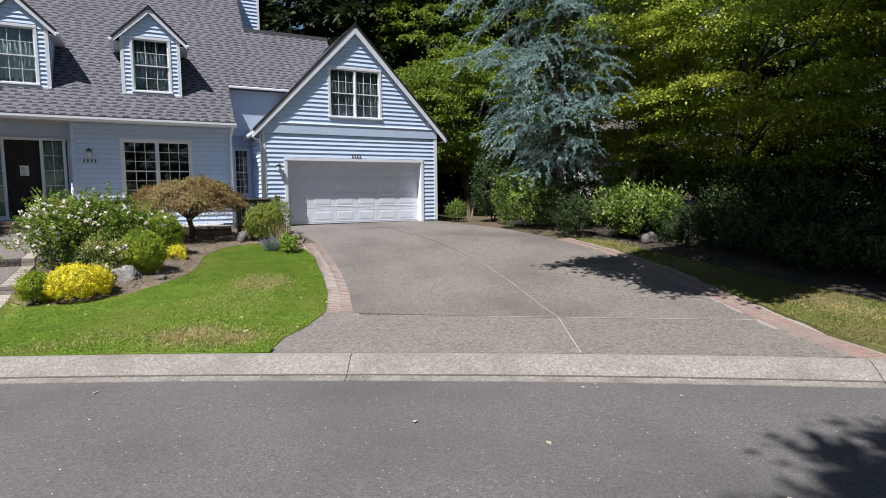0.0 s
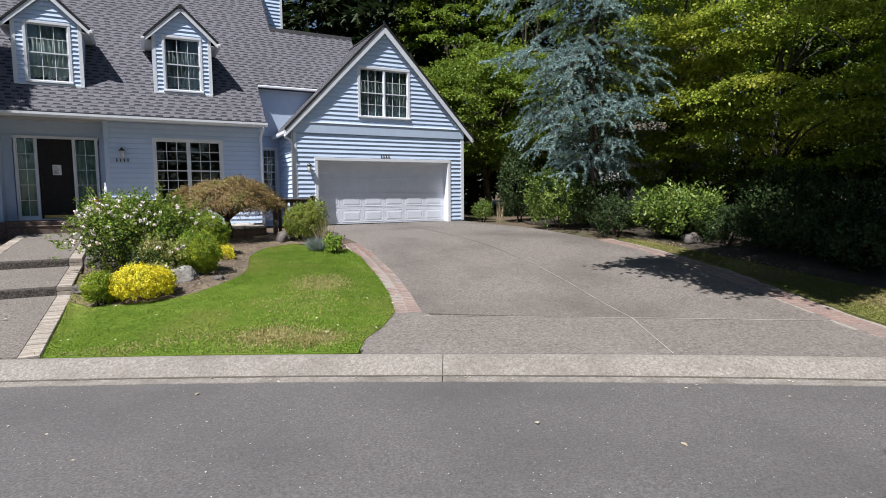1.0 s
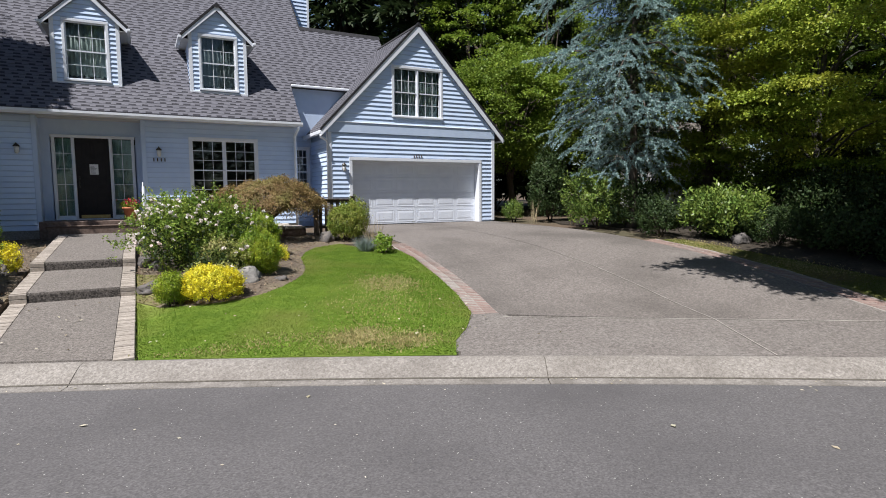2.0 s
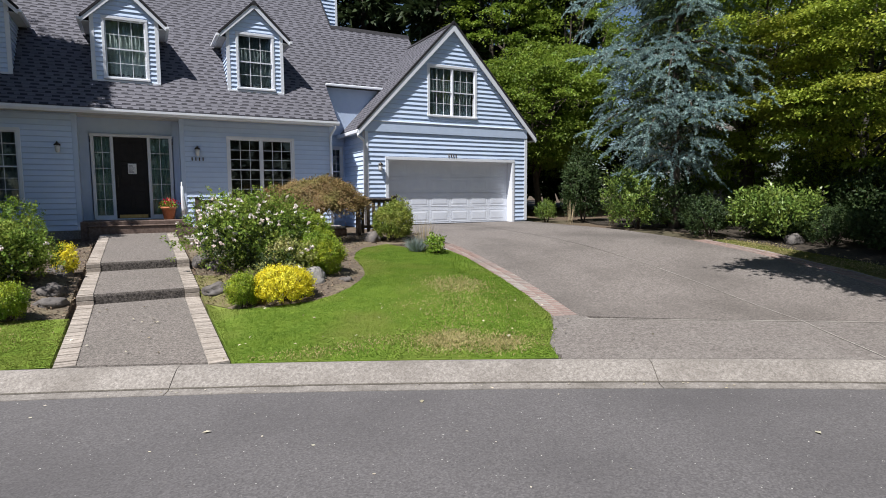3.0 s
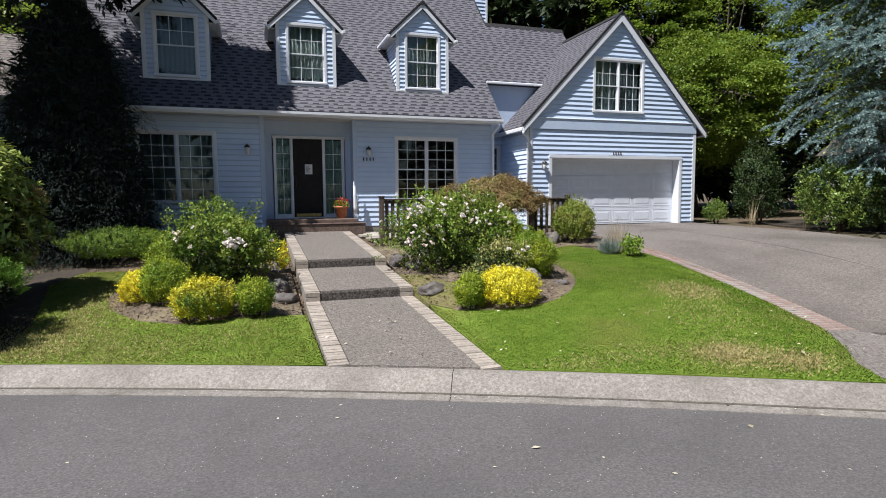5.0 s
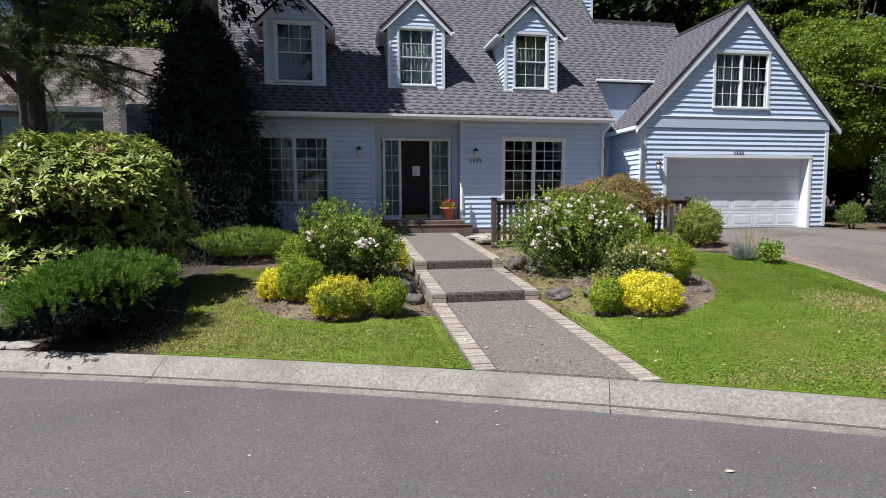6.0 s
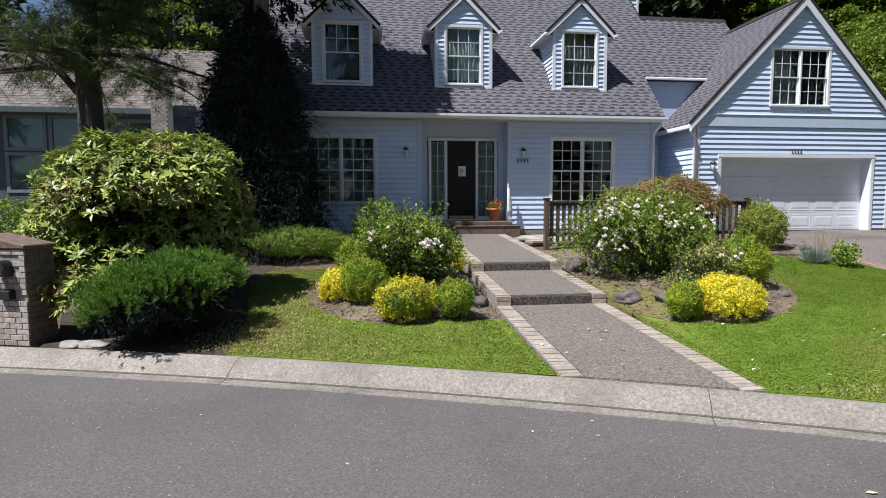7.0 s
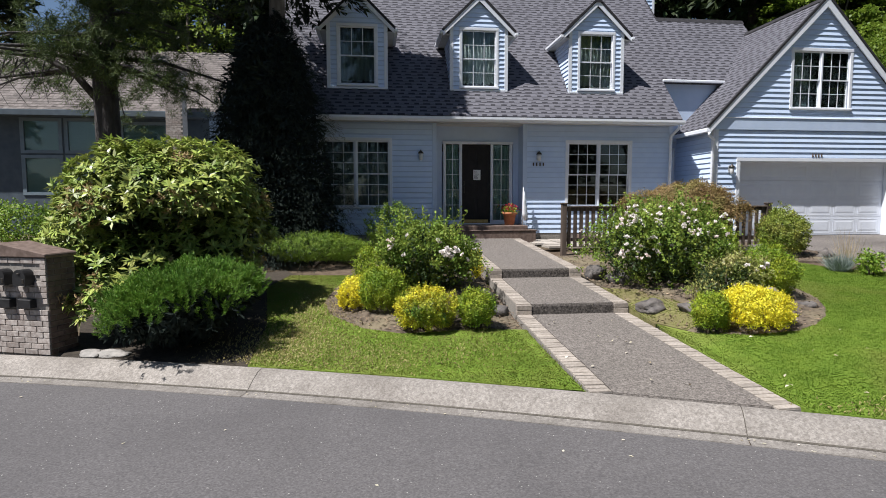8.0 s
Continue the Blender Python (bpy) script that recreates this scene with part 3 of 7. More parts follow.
# ---- front walk with two steps ----
front_walk = thing("front_walk", (-2.3, 13, 0.4), "brown exposed aggregate front walk with pale brick edges and two steps", "walkway", kind="structure")
PX0, PX1, PI0, PI1 = -3.26, -1.40, -3.01, -1.65
FLIGHTS = [(None, 13.27, 0.205, 0.405), (13.27, 15.42, 0.570, 0.71), (15.42, 20.22, 0.878, 1.18)]
walk_brick = brick_mesh("walk_brick", 0.23, 0.083, 0.07, M["brick_pale"])
end_brick = brick_mesh("end_brick", 0.24, 0.20, 0.075, M["brick_pale"])
for i, (ya, yb, za, zb) in enumerate(FLIGHTS):
    bm = bmesh.new()
    f0 = [float(kerb_y(x)) + 0.015 if ya is None else ya for x in (PI0, PI1)]
    quad = [(PI0, f0[0], za), (PI1, f0[1], za), (PI1, yb, zb), (PI0, yb, zb)]
    prism(bm, quad, (0, 0, -0.4))
    bmesh.ops.bevel(bm, geom=[e for e in bm.edges if all(v.co.z > 0.1 for v in e.verts) and abs(e.verts[0].co.y - e.verts[1].co.y) < 0.9], offset=0.012, segments=2, affect="EDGES")
    part("walk_slab", bm, M["aggregate_path"], front_walk)
    if ya is not None:
        part("step_riser", cuboid(PI0 + 0.002, PI1 - 0.002, ya - 0.014, ya - 0.002, za - 0.26, za - 0.03, 0.004), M["riser"], front_walk, "rough dark aggregate riser")
    for x in ((PX0 + PI0) / 2, (PX1 + PI1) / 2):
        y0 = (float(kerb_y(x)) + 0.02) if ya is None else ya + 0.02
        part("mortar_bed", prism(bmesh.new(), [(x - 0.12, y0, za - 0.012), (x + 0.12, y0, za - 0.012), (x + 0.12, yb, zb - 0.012), (x - 0.12, yb, zb - 0.012)], (0, 0, -0.3)), M["mortar"], front_walk)
        k, y = 0, y0 + 0.045
        while y < yb - 0.03:
            z = za + (zb - za) * (y - y0) / (yb - y0) + 0.004 + rng.uniform(-0.003, 0.004)
            lay(walk_brick, (x, y), (1, 0), z, front_walk, rng, 0.8)
            y += 0.0925
        if ya is not None:
            for k in range(2):
                lay(end_brick, (x, ya + 0.07), (1, 0), za - 0.005 - 0.085 * k - 0.004, front_walk, rng, 0.5)

# porch step and floor
porch = thing("porch", (-2.3, 20.6, 1.2), "low dark brick porch step before the front door", "porch", kind="structure")
part("porch_floor", cuboid(-3.70, -1.14, 20.34, 21.60, 1.0, 1.525, 0.012), M["deck"], porch)
part("porch_step", cuboid(-3.52, -0.94, 20.2, 20.52, 0.95, 1.38, 0.015), M["deck"], porch)
part("step_nosing", cuboid(-3.54, -0.92, 20.18, 20.54, 1.381, 1.415, 0.01), M["deck"], porch)

# flagstones beside the porch
patio = thing("patio", (-0.2, 19.4, 1.1), "pale irregular flagstones beside the porch", "patio", kind="structure")
frng = np.random.default_rng(8)
for iy, y in enumerate(np.arange(18.2, 20.9, 0.55)):
    x = -1.25 + 0.2 * (iy % 2)
    while x < 3.6:
        w = frng.uniform(0.5, 0.85)
        bm = bmesh.new()
        pts = [(x + 0.015 + frng.uniform(0, 0.06), y + frng.uniform(0, 0.05), 0), (x + w - 0.02 - frng.uniform(0, 0.06), y + frng.uniform(0, 0.05), 0), (x + w - 0.02, y + 0.52 - frng.uniform(0, 0.08), 0), (x + 0.02, y + 0.52 - frng.uniform(0, 0.08), 0)]
        prism(bm, pts, (0, 0, 0.05))
        if x > 2.6:
            break
        bmesh.ops.translate(bm, vec=(0, 0, (1.045 if x < 0.3 else 1.235) + frng.uniform(0, 0.008)), verts=bm.verts[:])
        part("flagstone", bm, M["flag"], patio)
        x += w

# riser of the raised paving, in a dark brick colour for its shade
part("patio_edge", cuboid(0.5, 3.0, 18.24, 20.9, 0.9, 1.232, 0.01), M["deck"], patio, "dark edge of the raised paving, its shade put into the colour")

# ---- the house ----
house = thing("house", (-1.5, 24, 1.1), "pale blue clapboard house with grey shingle roof and three dormers", "house")
SL = 1.09                                                   # main roof's rise over run
EAVE_Y, EAVE_Z = 20.5, 4.60


def roof_z(y):
    return EAVE_Z + SL * (y - EAVE_Y)


def board_run(parent, spans, z0, z1, put, pitch=0.15, material=None, proud=0.033):
    """Lapped boards: spans(z) gives runs along the wall, put(u, z, out) a place in the world."""
    z = z0
    while z < z1 - 0.02:
        t = min(z + pitch, z1)
        lo, hi = spans(z + 0.004), spans(t - 0.004)
        if len(lo) != len(hi):
            lo = hi = spans((z + t) / 2)
        for (a0, a1), (b0, b1) in zip(lo, hi):
            if a1 - a0 < 0.03 and b1 - b0 < 0.03:
                continue
            zt = t - 0.024
            v = [put(a0, z, proud), put(a1, z, proud), put(b1, zt, 0.007), put(b0, zt, 0.007), put(a0, z, 0), put(a1, z, 0), put(b1, zt, 0), put(b0, zt, 0)]
            me = bpy.data.meshes.new("siding_board")
            me.from_pydata(v, [], [(0, 1, 2, 3), (4, 7, 6, 5), (0, 4, 5, 1), (1, 5, 6, 2), (2, 6, 7, 3), (3, 7, 4, 0)])
            me.materials.append(material or M["siding"])
            hang(new("siding_board", me), parent)
        z = t


def front(y):
    return lambda u, z, out: (u, y - out, z)


def facing_left(x):
    return lambda u, z, out: (x - out, u, z)


def facing_right(x):
    return lambda u, z, out: (x + out, u, z)


def holes(runs, *cuts):
    """Runs with the cut intervals taken out."""
    for c0, c1 in cuts:
        nxt = []
        for a, b in runs:
            if c1 <= a or c0 >= b:
                nxt.append((a, b))
            else:
                if c0 > a:
                    nxt.append((a, c0))
                if c1 < b:
                    nxt.append((c1, b))
        runs = nxt
    return runs


def wall_with_openings(name, x0, x1, z0, z1, y, thick, cuts, material, parent):
    """A wall facing the street, built of solid pieces round its openings (x0, x1, z0, z1)."""
    bm = bmesh.new()
    xs = sorted({x0, x1, *[c for q in cuts for c in q[:2]]})
    for a, b in zip(xs, xs[1:]):
        here = sorted([q for q in cuts if q[0] < (a + b) / 2 < q[1]], key=lambda q: q[2])
        z = z0
        for q in here:
            if q[2] > z:
                box(bm, a, b, y, y + thick, z, q[2])
            z = q[3]
        if z < z1:
            box(bm, a, b, y, y + thick, z, z1)
    bmesh.ops.remove_doubles(bm, verts=bm.verts[:], dist=0.0005)
    bmesh.ops.delete(bm, geom=[f for f in bm.faces if all(len(e.link_faces) > 2 for e in f.edges)], context="FACES")
    return part(name, bm, material, parent)


def glazing_bar(x0, x1, y0, y1, z0, z1, parent):
    part("glazing_bar", cuboid(x0, x1, y0, y1, z0, z1), M["trim"], parent)


def make_window(x0, x1, z0, z1, y, units, cols, rows, parent, trim=0.085, curtain=None, plain_lower=False):
    """A white window: casing, sashes with glazing bars, glass, and what hangs behind it. (x0..z1) is the outer casing."""
    bm = bmesh.new()
    t = trim
    box(bm, x0, x1, y - 0.045, y + 0.02, z1 - t, z1, 0.006)
    box(bm, x0, x0 + t, y - 0.04, y + 0.02, z0, z1 - t - 0.001, 0.006)
    box(bm, x1 - t, x1, y - 0.04, y + 0.02, z0, z1 - t - 0.001, 0.006)
    win = part("window", bm, M["trim"], parent, "white-framed sash window with glazing bars")
    part("sill", cuboid(x0 - 0.01, x1 + 0.01, y - 0.07, y + 0.02, z0 - 0.03, z0 + 0.03, 0.008), M["trim"], win)
    a, b, c, d = x0 + t, x1 - t, z0 + 0.032, z1 - t - 0.002
    for k in range(units):
        u0 = a + (b - a) * k / units + (0.025 if k else 0)
        u1 = a + (b - a) * (k + 1) / units - (0.025 if k < units - 1 else 0)
        if k:
            part("mullion", cuboid(u0 - 0.05, u0, y - 0.03, y + 0.07, c, d, 0.006), M["trim"], win)
        zm = (c + d) / 2
        for lo, hi, yo in ((zm - 0.02, d, 0.015), (c, zm + 0.02, 0.045)):
            s = bmesh.new()
            w = 0.034
            ya, yb = y + yo - 0.012, y + yo + 0.026
            box(s, u0, u1, ya, yb, lo, lo + w)
            box(s, u0, u1, ya, yb, hi - w, hi)
            box(s, u0, u0 + w, ya, yb, lo + w, hi - w)
            box(s, u1 - w, u1, ya, yb, lo + w, hi - w)
            sash = part("sash", s, M["trim"], win)
            pane = part("pane", cuboid(u0 + w - 0.005, u1 - w + 0.005, y + yo + 0.005, y + yo + 0.009, lo + w - 0.005, hi - w + 0.005), M["glass"], win)
            pane.visible_shadow = False
            if plain_lower and lo < zm - 0.1:
                continue
            for q in range(1, cols):
                x = u0 + w + (u1 - u0 - 2 * w) * q / cols
                glazing_bar(x - 0.008, x + 0.008, y + yo - 0.005, y + yo + 0.004, lo + w, hi - w, win)
            for q in range(1, rows):
                z = lo + w + (hi - lo - 2 * w) * q / rows
                glazing_bar(u0 + w, u1 - w, y + yo - 0.004, y + yo + 0.0035, z - 0.008, z + 0.008, win)
    if curtain:
        # folds of cloth behind the glass
        bm = bmesh.new()
        n = int((b - a) / 0.018)
        prev = None
        for i in range(n + 1):
            x = a + (b - a) * i / n
            yy = y + 0.20 + 0.022 * math.sin(i * 0.9) + 0.012 * math.sin(i * 0.37 + 1)
            row = [bm.verts.new((x, yy, c)), bm.verts.new((x, yy, d))]
            if prev:
                f = bm.faces.new((prev[0], row[0], row[1], prev[1]))
                f.smooth = True
            prev = row
        geom = bmesh.ops.extrude_face_region(bm, geom=bm.faces[:])["geom"]
        bmesh.ops.translate(bm, vec=(0, 0.006, 0), verts=[v for v in geom if isinstance(v, bmesh.types.BMVert)])
        part("curtain", bm, M[curtain], win)
    return win


W1 = (-7.02, -4.96, 2.05, 4.02)
W2 = (0.15, 2.21, 2.05, 4.02)
WALL_Y = 20.99
HX0, HX1 = -8.3, 3.46
ALC0, ALC1 = -3.70, -1.13
IN = 0.06
cut1, cut2 = (W1[0] + IN, W1[1] - IN, W1[2] + 0.01, W1[3] - IN), (W2[0] + IN, W2[1] - IN, W2[2] + 0.01, W2[3] - IN)
wall = wall_with_openings("front_wall", HX0, HX1, 0.9, 4.62, WALL_Y, 0.16, [cut1, cut2, (ALC0, ALC1, 0.9, 4.46)], M["band"], house)


def main_spans(z):
    runs = [(HX0, ALC0), (ALC1, HX1)]
    if W1[2] - 0.05 < z < W1[3]:
        runs = holes(runs, (W1[0], W1[1]), (W2[0], W2[1]))
    return runs


board_run(wall, main_spans, 1.28, 4.46, front(WALL_Y))
part("foundation", cuboid(HX0 + 0.02, ALC0 - 0.01, WALL_Y - 0.02, WALL_Y - 0.001, 0.8, 1.27), M["concrete"], house)
part("foundation", cuboid(ALC1 + 0.01, HX1 - 0.02, WALL_Y - 0.02, WALL_Y - 0.001, 0.8, 1.27), M["concrete"], house)
# the recessed entry
DY = 21.52
entry = part("entry_wall", cuboid(ALC0 - 0.1, ALC0, WALL_Y + 0.162, DY + 0.1, 1.0, 4.6), M["band"], house)
part("entry_wall", cuboid(ALC1, ALC1 + 0.1, WALL_Y + 0.162, DY + 0.1, 1.0, 4.6), M["band"], house)
part("entry_wall", cuboid(ALC0, ALC1, DY + 0.02, DY + 0.12, 4.0, 4.6), M["band"], house)
part("entry_wall", cuboid(ALC0, -3.46, DY + 0.02, DY + 0.12, 1.0, 3.998), M["band"], house)
part("entry_wall", cuboid(-1.30, ALC1, DY + 0.02, DY + 0.12, 1.0, 3.998), M["band"], house)
part("corner_board", cuboid(ALC0 - 0.11, ALC0 + 0.012, WALL_Y - 0.034, WALL_Y - 0.002, 1.28, 4.46, 0.004), M["band"], house)
part("corner_board", cuboid(ALC1 - 0.012, ALC1 + 0.11, WALL_Y - 0.034, WALL_Y - 0.002, 1.28, 4.46, 0.004), M["band"], house)
part("corner_board", cuboid(HX1 - 0.1, HX1 + 0.012, WALL_Y - 0.034, WALL_Y + 0.1, 1.28, 4.46, 0.004), M["band"], house)

# front door with sidelights
door_set = part("door_surround", cuboid(-3.45, -1.31, DY - 0.052, DY + 0.08, 3.921, 4.0, 0.006), M["trim"], house, "white door frame with two glazed sidelights")
for x0, x1 in ((-3.43, -3.37), (-2.925, -2.865), (-1.995, -1.935), (-1.39, -1.33)):
    part("door_post", cuboid(x0, x1, DY - 0.05, DY + 0.08, 1.561, 3.92, 0.006), M["trim"], door_set)
part("threshold", cuboid(-3.45, -1.31, DY - 0.06, DY + 0.08, 1.527, 1.56, 0.006), M["trim"], door_set)
for x0, x1 in ((-3.37, -2.925), (-1.935, -1.39)):
    for a, b in ((x0, x0 + 0.025), (x1 - 0.025, x1)):
        part("sidelight_stile", cuboid(a, b, DY - 0.01, DY + 0.04, 1.562, 3.918), M["trim"], door_set)
    part("sidelight_rail", cuboid(x0 + 0.026, x1 - 0.026, DY - 0.01, DY + 0.04, 1.562, 1.66), M["trim"], door_set)
    for k in range(1, 5):
        z = 1.66 + 2.26 * k / 5
        part("glazing_bar", cuboid(x0 + 0.026, x1 - 0.026, DY, DY + 0.03, z - 0.008, z + 0.008), M["trim"], door_set)
    part("glazing_bar", cuboid((x0 + x1) / 2 - 0.008, (x0 + x1) / 2 + 0.008, DY + 0.001, DY + 0.028, 1.66, 3.918), M["trim"], door_set)
    pane = part("pane", cuboid(x0 + 0.02, x1 - 0.02, DY + 0.012, DY + 0.016, 1.6, 3.91), M["glass"], door_set)
    pane.visible_shadow = False
    bm = bmesh.new()
    n = 26
    prev = None
    for i in range(n + 1):
        x = x0 + 0.03 + (x1 - x0 - 0.06) * i / n
        yy = DY + 0.10 + 0.014 * math.sin(i * 1.1)
        row = [bm.verts.new((x, yy, 1.58)), bm.verts.new((x, yy, 3.9)), bm.verts.new((x, yy + 0.006, 3.9)), bm.verts.new((x, yy + 0.006, 1.58))]
        if prev:
            bm.faces.new((prev[0], row[0], row[1], prev[1])).smooth = True
            bm.faces.new((prev[3], prev[2], row[2], row[3])).smooth = True
        prev = row
    part("curtain", bm, M["curtain_green"], door_set, "grey-green sheer curtain")
bm = cuboid(-2.863, -1.997, DY + 0.01, DY + 0.055, 1.565, 3.915, 0.004)
front_door = part("front_door", bm, M["door"], house, "nearly black panelled front door")
for k, (z0, z1) in enumerate(((1.72, 2.35), (2.5, 3.1), (3.22, 3.78))):
    for x0, x1 in ((-2.70, -2.48), (-2.38, -2.11)):
        part("door_panel", cuboid(x0, x1, DY + 0.001, DY + 0.0095, z0, z1, 0.004), M["door"], front_door)
part("kick_plate", cuboid(-2.80, -2.06, DY - 0.001, DY + 0.008, 1.575, 1.67, 0.002), M["brass"], front_door, "worn brass kick plate")
bm = bmesh.new()
tube(bm, [(-2.79, DY - 0.0, 2.5), (-2.79, DY - 0.06, 2.5), (-2.79, DY - 0.06, 2.72), (-2.79, DY, 2.72)], [0.01] * 4, 8)
box(bm, -2.81, -2.77, DY - 0.004, DY + 0.012, 2.46, 2.82, 0.004)
part("handle", bm, M["bronze"], front_door, "dark bronze pull handle with a plate")
notice = part("paper_notice", cuboid(-2.52, -2.30, DY - 0.012, DY - 0.009, 2.86, 3.16), M["paper"])
tagged(notice, "white printed paper notice taped to the dark front door", "notice")
rng2 = np.random.default_rng(3)
for k in range(7):
    part("print_bar", cuboid(-2.50, -2.50 + rng2.uniform(0.09, 0.17), DY - 0.0142, DY - 0.0122, 3.11 - 0.034 * k - 0.012, 3.11 - 0.034 * k), M["ink"], notice)

make_window(*W1, WALL_Y, 2, 3, 3, house, curtain="blind")
make_window(*W2, WALL_Y, 2, 3, 3, house)

# dim rooms behind the windows
part("room_box", cuboid(-8.2, -3.9, 23.6, 23.7, 1.3, 4.5), M["interior"], house)
part("room_box", cuboid(-0.9, 3.3, 23.6, 23.7, 1.3, 4.5), M["interior"], house)
part("room_box", cuboid(-8.2, 3.3, WALL_Y + 0.17, 23.7, 1.2, 1.28), M["interior"], house)
part("room_box", cuboid(-8.2, 3.3, WALL_Y + 0.17, 23.7, 4.52, 4.56), M["interior"], house)

# side and back walls of the main block
part("side_wall", cuboid(HX0, HX0 + 0.16, WALL_Y + 0.162, 32.0, 0.9, 4.6), M["band"], house)
bm = bmesh.new()
prism(bm, [(4.28, 22.36, 0.9), (4.28, 32.0, 0.9), (4.28, 32.0, 5.0), (4.28, 26.5, roof_z(26.5) - 0.2), (4.28, 22.36, 6.2)], (0.16, 0, 0))
part("side_wall", bm, M["band"], house)
bm = bmesh.new()
prism(bm, [(HX0 + 0.001, 21.5, 4.602), (HX0 + 0.001, 31.5, 4.602), (HX0 + 0.001, 26.5, roof_z(26.5) - 0.2)], (0.15, 0, 0))
part("gable_wall", bm, M["band"], house)
part("back_wall", cuboid(HX0, 4.44, 31.9, 32.05, 0.9, 4.6), M["band"], house)

# ---- roofs: solid deck, then lapped shingles ----


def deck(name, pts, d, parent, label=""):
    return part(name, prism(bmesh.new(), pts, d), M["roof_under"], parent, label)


RY, RZ = 26.5, EAVE_Z + SL * 6.0
RX0 = -8.7
TH = (0, 0, -0.13)
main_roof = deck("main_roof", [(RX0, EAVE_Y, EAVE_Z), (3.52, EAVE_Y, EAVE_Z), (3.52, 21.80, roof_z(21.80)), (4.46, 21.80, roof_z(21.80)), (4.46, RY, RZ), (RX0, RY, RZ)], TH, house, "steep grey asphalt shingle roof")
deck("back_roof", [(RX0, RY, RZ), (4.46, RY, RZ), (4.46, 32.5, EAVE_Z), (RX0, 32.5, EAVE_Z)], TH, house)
WY = 24.22
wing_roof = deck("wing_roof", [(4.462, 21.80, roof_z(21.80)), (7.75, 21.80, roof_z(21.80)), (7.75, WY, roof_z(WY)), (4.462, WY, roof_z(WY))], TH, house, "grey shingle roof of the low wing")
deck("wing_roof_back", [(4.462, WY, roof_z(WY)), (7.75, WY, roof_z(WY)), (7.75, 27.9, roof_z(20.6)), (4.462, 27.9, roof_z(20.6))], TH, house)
# wing walls
WIN3 = (3.60, 4.22, 2.22, 3.93)
wing_wall = wall_with_openings("wing_wall", 3.3, 7.7, 0.9, 5.95, 22.2, 0.15, [(WIN3[0] + IN, WIN3[1] - IN, WIN3[2] + 0.01, WIN3[3] - IN)], M["band"], house)
make_window(*WIN3, 22.2, 1, 3, 3, house, trim=0.08)
board_run(wing_wall, lambda z: holes([(3.46, 4.3)], (WIN3[0], WIN3[1])) if WIN3[2] - 0.05 < z < WIN3[3] else [(3.46, 4.3)], 1.28, 4.6, front(22.2))
part("side_wall", cuboid(HX1 - 0.15, HX1, WALL_Y + 0.162, 22.2, 0.9, 4.6), M["band"], house)
part("wing_fascia", cuboid(3.53, 6.6, 21.74, 21.79, roof_z(21.8) - 0.085, roof_z(21.8) + 0.005, 0.02), M["trim"], house)
part("wing_soffit", cuboid(3.53, 6.2, 21.80, 22.19, roof_z(21.8) - 0.10, roof_z(21.8) - 0.086), M["soffit"], house)
part("upper_cheek", prism(bmesh.new(), [(3.53, 20.9, roof_z(20.9) - 0.14), (3.53, 22.2, roof_z(20.9) - 0.14), (3.53, 22.2, roof_z(21.8) - 0.18), (3.53, 21.85, roof_z(21.8) - 0.18)], (-0.03, 0, 0)), M["band"], house)
part("upper_wing_wall", cuboid(3.56, 6.3, 21.96, 22.1, 4.3, roof_z(21.8) - 0.101), M["band"], house)
part("room_box", cuboid(3.4, 6.5, 24.0, 24.1, 1.2, 5.9), M["interior"], house)


def shingle_row(rng, u0, u1, place, v, out, expo=0.15):
    """One course of even tabs and low notches, coloured dark like the tabs' shadow lines; place(u, v, lift) gives the
    world's place.
    """
    u, gap = u0 + rng.uniform(0, 0.05), bool(rng.random() < 0.5)
    e = expo * 1.03

    def piece(dark, a, b, v0, v1, lift):
        out.append((dark, [place(a, v0, lift), place(b, v0, lift), place(b, v1, 0.004), place(a, v1, 0.004), place(a, v0, -0.004), place(b, v0, -0.004)]))

    while u < u1 - 0.03:
        w = min(rng.uniform(0.13, 0.21) if gap else rng.uniform(0.11, 0.19), u1 - u)
        if gap:
            low = v + e * rng.uniform(0.40, 0.52)
            piece(True, u + 0.001, u + w - 0.001, v, low, 0.005)
            piece(False, u, u + w, low, v + e, 0.008)
        else:
            piece(False, u, u + w, v, v + e, rng.uniform(0.013, 0.017))
        u += w
        gap = not gap


def shingles(parent, rows, place, expo=0.15, seed=1, singles=0):
    """Courses from (v, u0, u1): the first ones as pieces of their own, the rest in one mesh."""
    srng = np.random.default_rng(seed)
    tabs = []
    for v, u0, u1 in rows:
        shingle_row(srng, u0, u1, place, v, tabs, expo)
    F = [(0, 1, 2, 3), (4, 5, 1, 0), (4, 0, 3), (5, 2, 1)]
    for gap, t in tabs[:singles]:
        me = bpy.data.meshes.new("shingle")
        me.from_pydata(t, [], F)
        me.materials.append(M["shingle_gap" if gap else "shingle"])
        hang(new("shingle", me), parent)
    rest = tabs[singles:]
    if rest:
        V = [p for g, t in rest for p in t]
        me = bpy.data.meshes.new("shingles")
        me.from_pydata(V, [], [tuple(6 * i + k for k in f) for i in range(len(rest)) for f in F])
        me.materials.append(M["shingle"])
        me.materials.append(M["shingle_gap"])
        me.polygons.foreach_set("material_index", np.repeat(np.array([int(g) for g, t in rest], np.int32), 4))
        tagged(part("shingles", me, None, parent), kind="stuff")


CS = math.sqrt(1 + SL * SL)


def on_main(u, v, lift):
    y = EAVE_Y + v / CS
    return (u, y - lift * SL / CS, EAVE_Z + SL * v / CS + lift / CS + 0.002)


